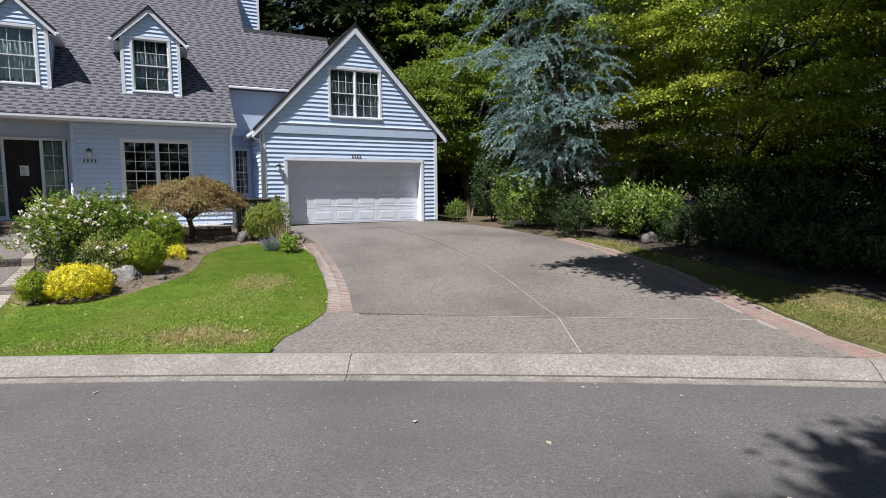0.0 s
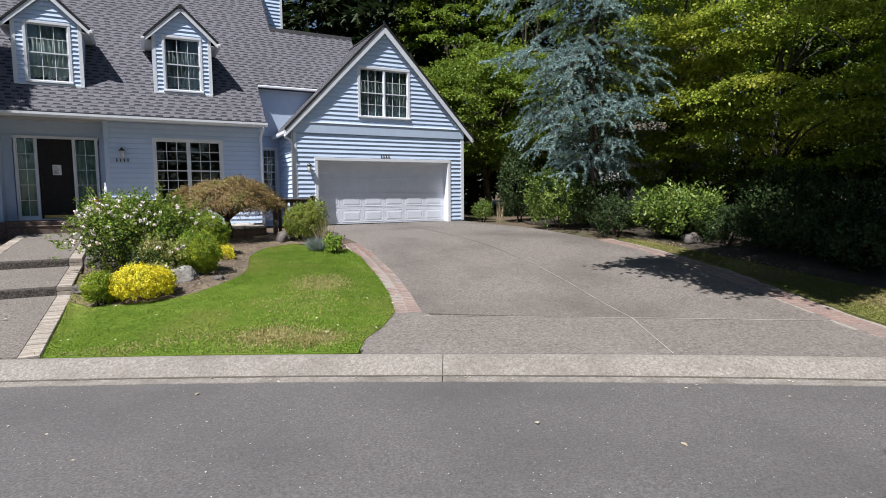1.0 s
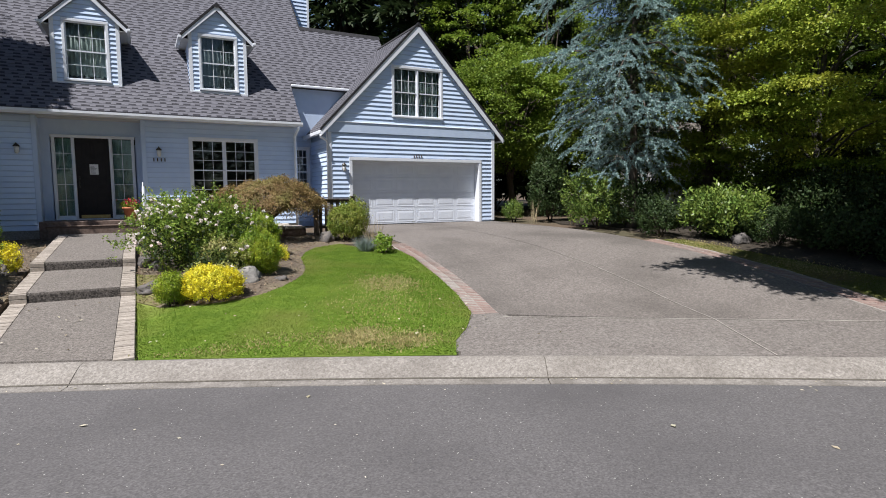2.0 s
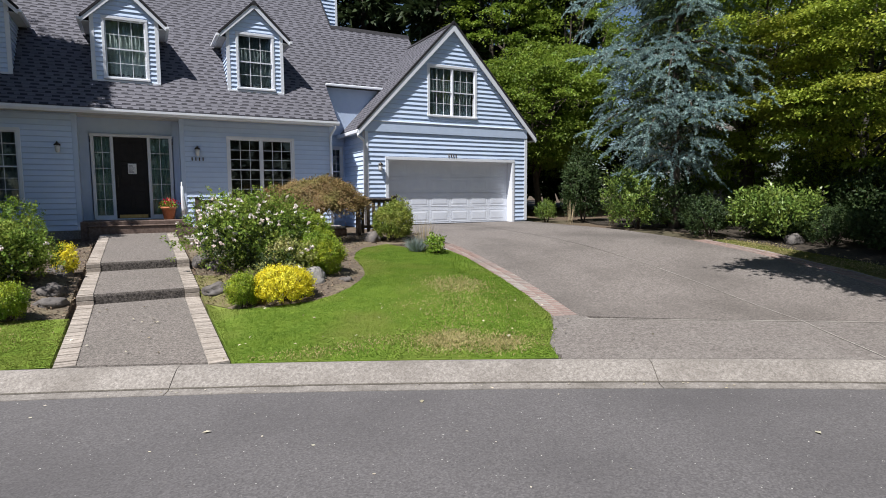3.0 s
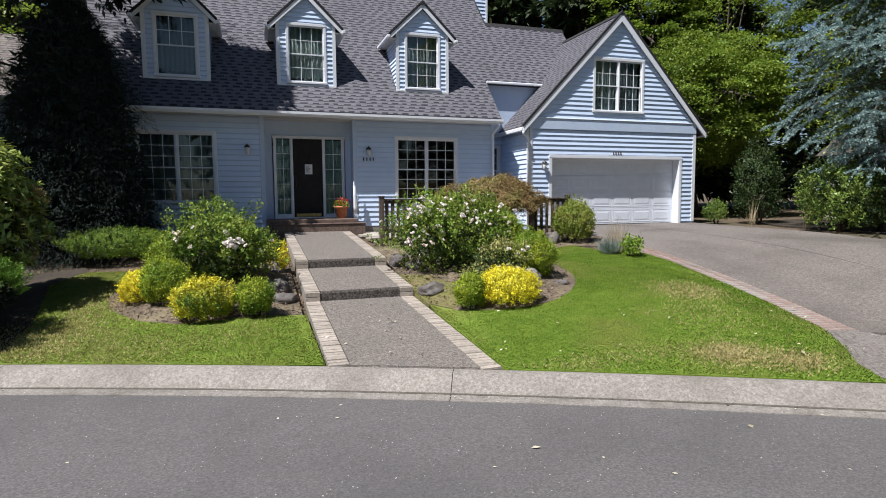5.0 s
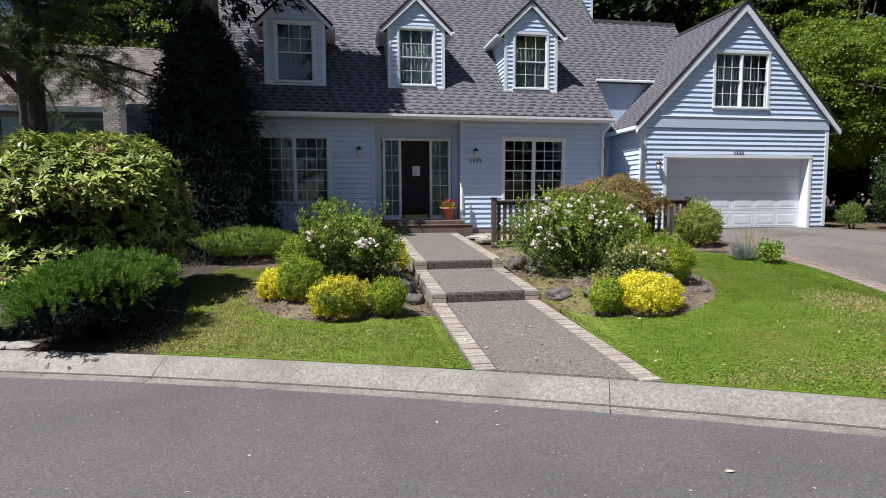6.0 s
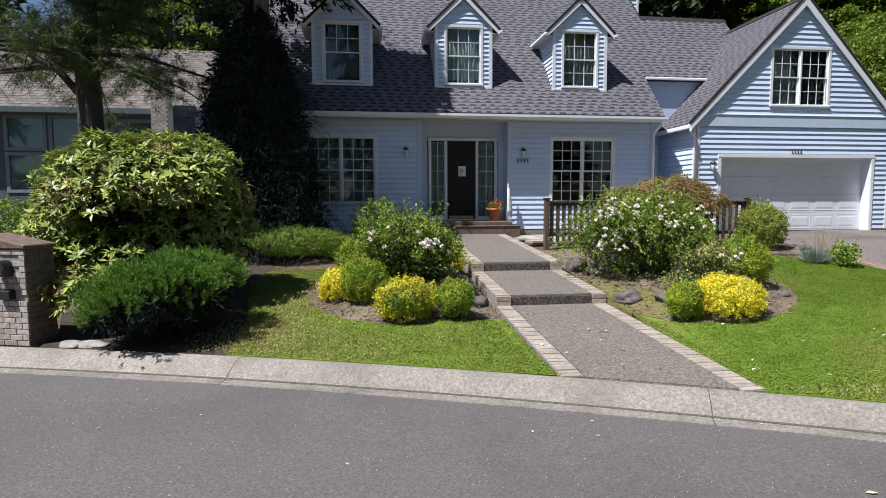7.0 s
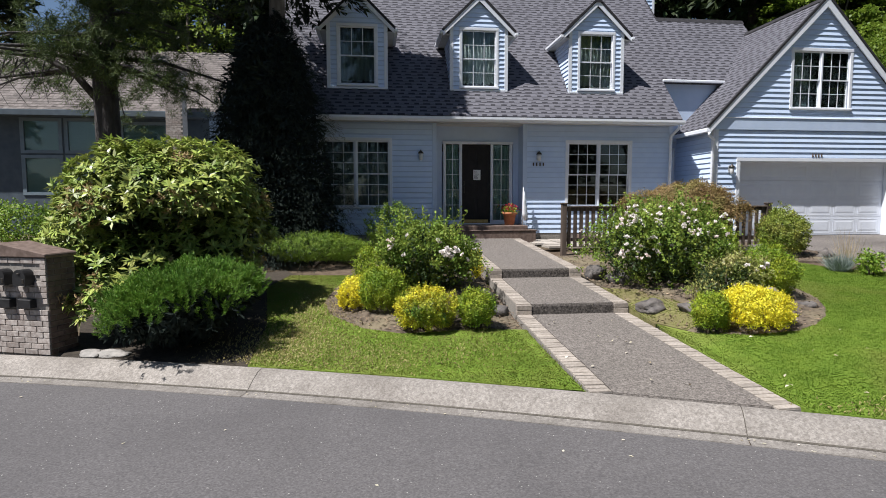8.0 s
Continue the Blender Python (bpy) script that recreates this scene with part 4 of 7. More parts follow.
rows = []
v = 0.0
while v < 6.0 * CS - 0.05:
    z = EAVE_Z + SL * v / CS
    right = 3.52 if z < roof_z(21.8) else (7.72 if z < roof_z(WY) - 0.08 else 4.46)
    rows.append((v, RX0, right))
    v += 0.15
shingles(main_roof, rows, on_main, singles=290, seed=4)
part("ridge_cap", prism(bmesh.new(), [(4.46, WY - 0.13, roof_z(WY) - 0.115), (4.46, WY, roof_z(WY) + 0.045), (4.46, WY + 0.13, roof_z(WY) - 0.115)], (3.32, 0, 0)), M["shingle_dark"], wing_roof)
part("rake_edge", prism(bmesh.new(), [(4.462, WY, roof_z(WY) - 0.1), (4.462, RY, RZ - 0.1), (4.462, RY, RZ + 0.03), (4.462, WY, roof_z(WY) + 0.03)], (0.04, 0, 0)), M["shingle_dark"], main_roof)

# eaves: soffit, fascia gutter, downspout
part("soffit", cuboid(RX0 + 0.1, 3.5, EAVE_Y + 0.09, WALL_Y - 0.001, 4.462, 4.478), M["soffit"], house)
part("entry_ceiling", cuboid(ALC0, ALC1, WALL_Y, DY + 0.02, 4.44, 4.455), M["soffit"], house)
bm = bmesh.new()
prism(bm, [(RX0, EAVE_Y + 0.03, 4.44), (RX0, EAVE_Y - 0.06, 4.44), (RX0, EAVE_Y - 0.10, 4.50), (RX0, EAVE_Y - 0.10, 4.565), (RX0, EAVE_Y - 0.085, 4.565), (RX0, EAVE_Y - 0.085, 4.52), (RX0, EAVE_Y + 0.03, 4.50)], (12.26, 0, 0))
gutter = part("rain_gutter", bm, M["trim"], house, "white rain gutter along the eave")
bm = bmesh.new()
tube(bm, [(3.42, EAVE_Y - 0.03, 4.45), (3.42, EAVE_Y - 0.03, 4.36), (3.40, WALL_Y - 0.09, 4.16), (3.40, WALL_Y - 0.075, 4.0), (3.40, WALL_Y - 0.075, 1.25)], [0.042] * 5, 8)
part("downspout", bm, M["trim"], house, "white downspout at the corner")

# chimney chase clad in boards, behind the roof's end
chim = part("chimney_chase", cuboid(4.55, 5.42, 26.3, 27.4, 6.0, 12.3), M["band"], house, "pale clapboard chimney chase")
board_run(chim, lambda z: [(4.55, 5.42)], 8.2, 12.2, front(26.3))
part("chimney_corner", cuboid(5.36, 5.45, 26.262, 26.299, 8.2, 12.2), M["trim"], chim)

# ---- dormers ----


def make_dormer(cx, curtain, plain_lower):
    d = part("dormer", cuboid(cx - 0.80, cx + 0.80, 22.3, 22.9, 5.40, 7.10), M["band"], house, "white gabled dormer clad in clapboards")
    FY = 21.29
    half, z0, ze, za = 0.83, 5.46, 7.26, 7.97
    win = (cx - 0.58, cx + 0.58, 5.53, 7.24)
    cut = (win[0] + IN, win[1] - IN, win[2] + 0.01, win[3] - IN)
    wall_with_openings("dormer_front", cx - half, cx + half, z0 - 0.05, ze, FY, 0.12, [cut], M["band"], d)
    part("dormer_gable", prism(bmesh.new(), [(cx - half, FY + 0.001, ze + 0.001), (cx + half, FY + 0.001, ze + 0.001), (cx, FY + 0.001, za)], (0, 0.11, 0)), M["band"], d)
    part("dormer_room", cuboid(cx - 0.77, cx + 0.77, 22.25, 22.299, 5.42, 7.2), M["interior"], d)

    def spans(z):
        h = half - 0.02 if z < ze else max(0.0, (za - 0.03 - z) / (za - ze) * half)
        runs = [(cx - h, cx + h)] if h > 0.05 else []
        return holes(runs, (win[0], win[1])) if win[2] - 0.05 < z < win[3] else runs

    board_run(d, spans, z0, za - 0.05, front(FY), 0.13)
    for s in (-1, 1):
        xs = cx + s * half
        bm = bmesh.new()
        pts = [(xs, FY + 0.001, z0 - 0.05), (xs, FY + 0.001, ze), (xs, EAVE_Y + (ze - EAVE_Z) / SL + 0.05, ze)]
        prism(bm, pts, (-s * 0.05, 0, 0))
        part("cheek", bm, M["band"], d)
        board_run(d, lambda z: [(FY, max(FY + 0.02, EAVE_Y + (z - EAVE_Z) / SL))], z0 + 0.02, ze, facing_left(xs) if s < 0 else facing_right(xs), 0.13)
        part("corner_board", cuboid(*sorted((xs - s * 0.075, xs + s * 0.03)), FY - 0.033, FY - 0.001, z0 - 0.03, ze, 0.004), M["trim"], d)
    part("base_trim", cuboid(cx - half - 0.02, cx + half + 0.02, FY - 0.04, FY - 0.001, z0 - 0.05, z0 + 0.02, 0.004), M["trim"], d)
    make_window(*win, FY, 1, 3, 2, d, trim=0.075, curtain=curtain, plain_lower=plain_lower)
    # roof of the dormer
    ov, apex = 1.06, 8.16
    tip = 7.12
    k = (apex - tip) / ov
    for s in (-1, 1):
        yb = lambda z: EAVE_Y + (z - EAVE_Z) / SL
        y0 = 21.22
        pts = [(cx, y0, apex), (cx + s * ov, y0, tip), (cx + s * ov, yb(tip) + 0.1, tip), (cx, yb(apex) + 0.1, apex)]
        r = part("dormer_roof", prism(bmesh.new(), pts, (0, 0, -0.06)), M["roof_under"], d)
        cs = math.sqrt(1 + k * k)

        def place(u, v, lift, s=s):
            return (cx + s * (ov - v / cs) + s * lift * k / cs, u, tip + k * v / cs + lift / cs + 0.002)

        rr = []
        v = 0.0
        while v < ov * cs - 0.03:
            rr.append((v, y0, yb(tip + k * v / cs) + 0.05))
            v += 0.15
        shingles(r, rr, place, seed=int(cx * 7 + s + 60))
        # rake board, its dark drip edge, gutter
        rb = [(cx, y0 - 0.035, apex - 0.03), (cx + s * ov, y0 - 0.035, tip - 0.03), (cx + s * ov, y0 - 0.035, tip - 0.15), (cx, y0 - 0.035, apex - 0.19)]
        part("rake_board", prism(bmesh.new(), rb, (0, 0.03, 0)), M["trim"], d)
        de = [(cx, y0 - 0.05, apex + 0.065), (cx + s * (ov + 0.03), y0 - 0.05, tip + 0.04), (cx + s * (ov + 0.02), y0 - 0.05, tip - 0.03), (cx, y0 - 0.05, apex - 0.028)]
        part("drip_edge", prism(bmesh.new(), de, (0, 0.08, 0)), M["shingle_dark"], d)
        gx = sorted((cx + s * (ov - 0.01), cx + s * (ov + 0.09)))
        part("dormer_gutter", cuboid(gx[0], gx[1], y0 - 0.06, yb(tip) - 0.15, tip - 0.10, tip - 0.02, 0.012), M["trim"], d)
        sx = sorted((cx + s * half, cx + s * (ov - 0.01)))
        part("dormer_soffit", cuboid(sx[0], sx[1], y0, yb(tip) - 0.1, tip - 0.105, tip - 0.09), M["soffit"], d)
    part("ridge_cap", prism(bmesh.new(), [(cx - 0.13, 21.16, apex - 0.09), (cx, 21.16, apex + 0.05), (cx + 0.13, 21.16, apex - 0.09)], (0, 2.5, 0)), M["shingle_dark"], d)


for cx, cur, plain in ((-5.91, "blind", True), (-2.40, "curtain", False), (1.16, "blind", False)):
    make_dormer(cx, cur, plain)

# ---- garage wing ----
GY, GX0, GX1 = 20.09, 4.29, 10.71
GAP, GRIDGE, GTIP, GOV = 7.56, 8.07, 4.33, 3.50
gk = (GRIDGE - GTIP) / GOV
OP0, OP1, OPZ = 5.08, 10.06, 3.37
GW = (6.56, 8.53, 4.90, 6.64)


def gable_top(x):
    return GRIDGE - 0.16 - gk * abs(x - GAP)


gwall = wall_with_openings("garage_front", GX0, GX1, 0.9, 4.30, GY, 0.32, [(OP0, OP1, 0.9, OPZ)], M["band"], house)
bm = bmesh.new()
xs = [GX0 - 0.0, GW[0] + IN, GW[1] - IN, GX1]
prism(bm, [(xs[0], GY, 4.301), (xs[1], GY, 4.301), (xs[1], GY, gable_top(xs[1])), (xs[0], GY, gable_top(xs[0]))], (0, 0.15, 0))
prism(bm, [(xs[2], GY, 4.301), (xs[3], GY, 4.301), (xs[3], GY, gable_top(xs[3])), (xs[2], GY, gable_top(xs[2]))], (0, 0.15, 0))
prism(bm, [(xs[1], GY, GW[3] - IN), (xs[2], GY, GW[3] - IN), (xs[2], GY, gable_top(xs[2])), (GAP, GY, GRIDGE - 0.16), (xs[1], GY, gable_top(xs[1]))], (0, 0.15, 0))
box(bm, xs[1], xs[2], GY, GY + 0.15, 4.301, GW[2] + 0.01)
part("garage_gable", bm, M["band"], house)


def garage_spans(z):
    if z < 4.28:
        runs = [(GX0 + 0.10, GX1 - 0.10)]
        return holes(runs, (OP0 - 0.10, OP1 + 0.10)) if z < OPZ + 0.10 else runs
    h = (GRIDGE - 0.20 - z) / gk
    runs = [(max(GAP - h, GX0), min(GAP + h, GX1))] if h > 0.06 else []
    return holes(runs, (GW[0], GW[1])) if GW[2] - 0.05 < z < GW[3] else runs


board_run(gwall, garage_spans, 1.24, 4.26, front(GY))
board_run(gwall, garage_spans, 4.62, GRIDGE - 0.3, front(GY))
part("belt_board", cuboid(GX0 - 0.02, GX1 + 0.02, GY - 0.05, GY - 0.001, 4.27, 4.60, 0.006), M["band"], house, "plain belt board across the gable")
part("belt_cap", cuboid(GX0 - 0.02, GX1 + 0.02, GY - 0.07, GY - 0.001, 4.602, 4.625, 0.006), M["trim"], house)
for x0, x1 in ((GX0 - 0.03, GX0 + 0.10), (GX1 - 0.10, GX1 + 0.03)):
    part("corner_board", cuboid(x0, x1, GY - 0.036, GY - 0.001, 1.22, 4.268, 0.004), M["trim"], house)
part("corner_board", cuboid(GX0 - 0.034, GX0 - 0.001, GY - 0.036, GY + 0.12, 1.22, 4.268, 0.004), M["trim"], house)
make_window(*GW, GY, 2, 3, 2, house, trim=0.09, curtain="blind")
part("room_box", cuboid(GX0 + 0.2, GX1 - 0.2, 22.0, 22.1, 1.0, 6.1), M["interior"], house)
part("room_box", cuboid(GX0 + 0.2, GX1 - 0.2, GY + 0.33, 22.0, 3.95, 4.02), M["interior"], house)
# left and right walls
lw = part("garage_side", cuboid(GX0, GX0 + 0.15, GY + 0.321, 27.5, 0.9, 4.32), M["band"], house)
part("garage_side", cuboid(GX0, GX0 + 0.15, GY + 0.151, GY + 0.32, 4.3, 4.5), M["band"], house)
board_run(lw, lambda z: [(GY + 0.12, 22.19)], 1.24, 4.2, facing_left(GX0))
rw = part("garage_side", cuboid(GX1 - 0.15, GX1, GY + 0.321, 27.5, 0.9, 4.32), M["band"], house)
board_run(rw, lambda z: [(GY + 0.04, 27.4)], 1.24, 4.2, facing_right(GX1))
part("garage_back", cuboid(GX0, GX1, 27.4, 27.55, 0.9, 4.4), M["band"], house)
part("garage_back", prism(bmesh.new(), [(GX0, 27.4, 4.402), (GX1, 27.4, 4.402), (GAP, 27.4, GRIDGE - 0.2)], (0, 0.15, 0)), M["band"], house)
# roof slopes
RF = 20.0
for s in (-1, 1):
    pts = [(GAP, RF, GRIDGE), (GAP + s * GOV, RF, GTIP), (GAP + s * GOV, 27.8 if s > 0 else 22.3, GTIP), (GAP, 27.8 if s > 0 else 25.0, GRIDGE)]
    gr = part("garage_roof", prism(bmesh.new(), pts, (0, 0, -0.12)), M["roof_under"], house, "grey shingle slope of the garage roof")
    cs = math.sqrt(1 + gk * gk)

    def on_garage(u, v, lift, s=s):
        return (GAP + s * (GOV - v / cs) + s * lift * gk / cs, u, GTIP + gk * v / cs + lift / cs + 0.002)

    rr = []
    v = 0.0
    while v < GOV * cs - 0.03:
        rr.append((v, RF, (22.2 + 2.6 * v / (GOV * cs)) if s < 0 else 27.8))
        v += 0.15
    shingles(gr, rr, on_garage, seed=20 + s)
    a, b = 0.02, 0.22
    rb = [(GAP, RF - 0.035, GRIDGE - a), (GAP + s * (GOV + 0.02), RF - 0.035, GTIP - a), (GAP + s * (GOV + 0.02), RF - 0.035, GTIP - b + 0.02), (GAP, RF - 0.035, GRIDGE - b - 0.06)]
    part("rake_board", prism(bmesh.new(), rb, (0, 0.035, 0)), M["trim"], house)
    de = [(GAP, RF - 0.05, GRIDGE + 0.075), (GAP + s * (GOV + 0.05), RF - 0.05, GTIP + 0.05), (GAP + s * (GOV + 0.04), RF - 0.05, GTIP - a), (GAP, RF - 0.05, GRIDGE - a)]
    part("drip_edge", prism(bmesh.new(), de, (0, 0.09, 0)), M["shingle_dark"], house)
    # boxed underside of the rake
    sf = [(GAP, RF, GRIDGE - 0.15), (GAP + s * GOV, RF, GTIP - 0.15), (GAP + s * GOV, GY - 0.03, GTIP - 0.15), (GAP, GY - 0.03, GRIDGE - 0.15)]
    part("rake_soffit", prism(bmesh.new(), sf, (0, 0, 0.02)), M["soffit"], house)
    gx = sorted((GAP + s * (GOV - 0.02), GAP + s * (GOV + 0.09)))
    part("rain_gutter", cuboid(gx[0], gx[1], RF - 0.02, 22.1 if s < 0 else 27.8, GTIP - 0.15, GTIP - 0.03, 0.015), M["trim"], house)
part("ridge_cap", prism(bmesh.new(), [(GAP - 0.13, RF - 0.04, GRIDGE - 0.09), (GAP, RF - 0.04, GRIDGE + 0.05), (GAP + 0.13, RF - 0.04, GRIDGE - 0.09)], (0, 5.3, 0)), M["shingle_dark"], house)
bm = bmesh.new()
tube(bm, [(3.98, 19.86, 4.16), (3.98, 19.88, 4.08), (4.2, 20.0, 3.98), (4.24, 20.03, 3.9), (4.24, 20.03, 1.2)], [0.035] * 5, 8)
part("downspout", bm, M["trim"], house)

# garage door: sections with raised panels, trim, jambs
DGY = 20.40
gd = part("garage_door", cuboid(OP0, OP1, DGY, DGY + 0.05, 1.16, OPZ + 0.02), M["garage_paint"], house, "white sectional garage door with raised panels")
sec = (OPZ - 1.18) / 4
for r in range(4):
    z0 = 1.18 + sec * r
    part("door_section", cuboid(OP0 + 0.01, OP1 - 0.01, DGY - 0.022, DGY - 0.001, z0 + 0.004, z0 + sec - 0.004, 0.005), M["garage_paint"], gd)
    for c in range(6):
        w = (OP1 - OP0 - 0.1) / 6
        x0 = OP0 + 0.05 + w * c
        bm = bmesh.new()
        prof = [(0.05, 0.0), (0.07, -0.004), (0.095, -0.004), (0.14, 0.002)]
        rings = []
        for ins, dep in prof:
            yy = DGY - 0.0225 - (0.005 + dep)
            rings.append([bm.verts.new(p) for p in ((x0 + ins, yy, z0 + ins + 0.02), (x0 + w - ins, yy, z0 + ins + 0.02), (x0 + w - ins, yy, z0 + sec - ins - 0.02), (x0 + ins, yy, z0 + sec - ins - 0.02))])
        base = [bm.verts.new((v.co.x, DGY - 0.0215, v.co.z)) for v in rings[0]]
        rings = [base] + rings
        for p, q in zip(rings, rings[1:]):
            for i in range(4):
                bm.faces.new((p[i], p[(i + 1) % 4], q[(i + 1) % 4], q[i]))
        bm.faces.new(rings[-1])
        bmesh.ops.recalc_face_normals(bm, faces=bm.faces[:])
        part("raised_panel", bm, M["garage_paint"], gd)
part("door_seal", cuboid(OP0, OP1, DGY - 0.03, DGY + 0.05, 1.14, 1.178), M["black"], gd)
trim_l = cuboid(OP0 - 0.10, OP0 - 0.003, GY - 0.045, GY - 0.002, 1.16, OPZ, 0.004)
part("garage_casing", trim_l, M["trim"], house)
part("garage_casing", cuboid(OP1 + 0.003, OP1 + 0.10, GY - 0.045, GY - 0.002, 1.16, OPZ, 0.004), M["trim"], house)
part("garage_casing", cuboid(OP0 - 0.10, OP1 + 0.10, GY - 0.05, GY - 0.002, OPZ + 0.001, OPZ + 0.10, 0.004), M["trim"], house)
part("garage_jamb", cuboid(OP0 - 0.002, OP0 + 0.012, GY - 0.04, DGY - 0.025, 1.16, OPZ - 0.012), M["trim"], house)
part("garage_jamb", cuboid(OP1 - 0.012, OP1 + 0.002, GY - 0.04, DGY - 0.025, 1.16, OPZ - 0.012), M["trim"], house)
part("garage_jamb", cuboid(OP0 - 0.002, OP1 + 0.002, GY - 0.04, DGY - 0.025, OPZ - 0.011, OPZ + 0.002), M["trim"], house)

# house number places: plain dark bars
for x0, z0, y, n, w in ((7.36, 3.50, GY - 0.055, 4, 0.06), (-0.84, 3.25, WALL_Y - 0.05, 4, 0.065)):
    plate = thing("number_bars", (x0, y, z0), "small dark bars where a house number hangs", "sign")
    for k in range(n):
        part("bar", cuboid(x0 + k * (w + 0.035), x0 + k * (w + 0.035) + w * 0.45, y - 0.008, y + 0.03, z0, z0 + 0.10, 0.003), M["fence"], plate)


def wall_lamp(x, y, z):
    l = thing("wall_lamp", (x, y, z), "small carriage lamp with frosted glass on the clapboards", "lamp", "wall lamps")
    part("back_plate", cuboid(x - 0.05, x + 0.05, y - 0.04, y - 0.015, z - 0.02, z + 0.2, 0.006), M["steel"], l)
    bm = bmesh.new()
    tube(bm, [(x, y - 0.03, z + 0.16), (x, y - 0.08, z + 0.2), (x, y - 0.12, z + 0.17)], [0.012] * 3, 6)
    part("arm", bm, M["steel"], l)
    bm = lathe(bmesh.new(), [(0.03, -0.19), (0.05, -0.16), (0.062, -0.02), (0.05, 0.0)], 10)
    bmesh.ops.translate(bm, vec=(x, y - 0.12, z + 0.13), verts=bm.verts[:])
    part("lamp_glass", bm, M["lamp_glass"], l)
    bm = lathe(bmesh.new(), [(0.085, 0.0), (0.075, 0.03), (0.02, 0.08), (0.008, 0.11)], 10)
    bmesh.ops.translate(bm, vec=(x, y - 0.12, z + 0.13), verts=bm.verts[:])
    part("cap", bm, M["bronze"], l)


wall_lamp(-0.68, WALL_Y, 3.45)
wall_lamp(-4.15, WALL_Y, 3.45)
wall_lamp(4.78, GY, 3.05)

# ---- lawns ----


def lawn(name, poly, label, seed, density, h=0.038, turf="turf", grass="grass"):
    lrng = np.random.default_rng(seed)
    ob = part(name, drape(poly, 0.028, 0.35, 0.12), M[turf])
    tagged(ob, label, "lawn", kind="structure")
    p = np.array(poly)
    lo, hi = p.min(0), p.max(0)
    n = int(density * (hi[0] - lo[0]) * (hi[1] - lo[1]))
    x, y = lrng.uniform(lo[0], hi[0], n), lrng.uniform(lo[1], hi[1], n)
    k = inside(poly, x, y)
    x, y = x[k], y[k]
    pos = np.stack([x, y, land(x, y) + 0.028], 1)
    ax = np.stack([lrng.normal(0, 1.5, len(x)), lrng.normal(0, 1.5, len(x)), np.full(len(x), 0.62)], 1)
    nor = unit(lrng, len(x))
    tall = h * lrng.uniform(0.5, 1.25, len(x))
    blades = part("grass_blades", leaf_mesh("grass_blades", pos, ax, nor, tall, 0.006 + 0.002 * lrng.random(len(x)), 0.1, np.array([0, 0, 1.0]) + 0.16 * unit(lrng, len(x))), M[grass], ob)
    tagged(blades, kind="stuff")
    # ragged fringe over the edges
    e = along(list(poly) + [poly[0]], 0.012)
    ex = np.array([[q.x, q.y] for q, d in e]) + lrng.normal(0, 0.02, (len(e), 2))
    pos = np.stack([ex[:, 0], ex[:, 1], land(ex[:, 0], ex[:, 1]) + 0.01], 1)
    ax = np.stack([lrng.normal(0, 0.7, len(e)), lrng.normal(0, 0.7, len(e)), np.full(len(e), 0.8)], 1)
    tagged(part("grass_fringe", leaf_mesh("grass_fringe", pos, ax, unit(lrng, len(e)), h * 1.3 * lrng.uniform(0.6, 1.3, len(e)), 0.011, 0.1), M[grass], ob), kind="stuff")
    return ob


def kline(a, b, n, up=0.015):
    return [(float(x), float(kerb_y(x)) + up) for x in np.linspace(a, b, n)]


lawn("lawn", kline(-1.37, 2.1, 8) + LAWN_EDGE[1:7] + [(4.2, 14.3), (3.55, 14.75), (3.2, 15.7), (2.5, 15.5), (2.16, 15.06), (1.89, 14.42), (1.78, 13.87), (1.66, 13.24), (1.47, 12.65), (1.2, 12.2), (0.9, 11.84), (0.57, 11.61), (0.17, 11.44), (-0.57, 11.46), (-1.07, 11.82), (-1.38, 12.38)],
     "mown green lawn with dry yellow patches", 11, 8000, 0.023)
lawn("lawn", kline(-7.05, -3.29, 8) + [(-3.31, 12.5), (-3.64, 12.47), (-4.25, 12.43), (-5.12, 12.47), (-5.67, 12.81), (-6.19, 13.51), (-6.34, 14.16), (-6.22, 14.8), (-5.87, 16.16), (-7.2, 16.4), (-7.45, 15.2), (-7.1, 13.2)],
     "mown lawn, drier and thinner, between the kerb and a planted bed", 12, 7500, 0.024, "turf", "grass_dry")
lawn("lawn", [(8.66, 3.35), (8.92, 4.58), (9.40, 5.75), (9.83, 6.95), (10.27, 8.5), (10.57, 10.5), (10.7, 12.0), (11.1, 11.7), (11.1, 9.6), (11.1, 7.2), (11.3, 4.4), (12.0, 1.4)], "half-shaded grass strip beside the driveway", 13, 6000, 0.028, "turf_dull", "grass_dry")

# dark ground under the evergreens and the trees, deep shade put into its colour
for poly, lab in ((kline(-9.6, -6.9, 6, 0.02) + [(-7.0, 13.2), (-7.35, 15.2), (-7.1, 16.4), (-7.4, 17.2), (-9.6, 16.6), (-10.3, 14.4), (-9.75, 13.2)], "dark ground below the pine and rhododendron, with the shade painted in"),
                  ([(11.05, 7.2), (11.25, 4.4), (12.0, 1.6), (24, -4), (24, 20), (13.2, 20), (11.9, 17.5), (11.6, 12.6), (11.05, 11.5)], "dark ground below the trees, with their shade painted in")):
    tagged(part("leaf_mould", drape(poly, 0.016, 0.5, 0.05), M["ground_shade"]), lab, "ground", kind="structure")

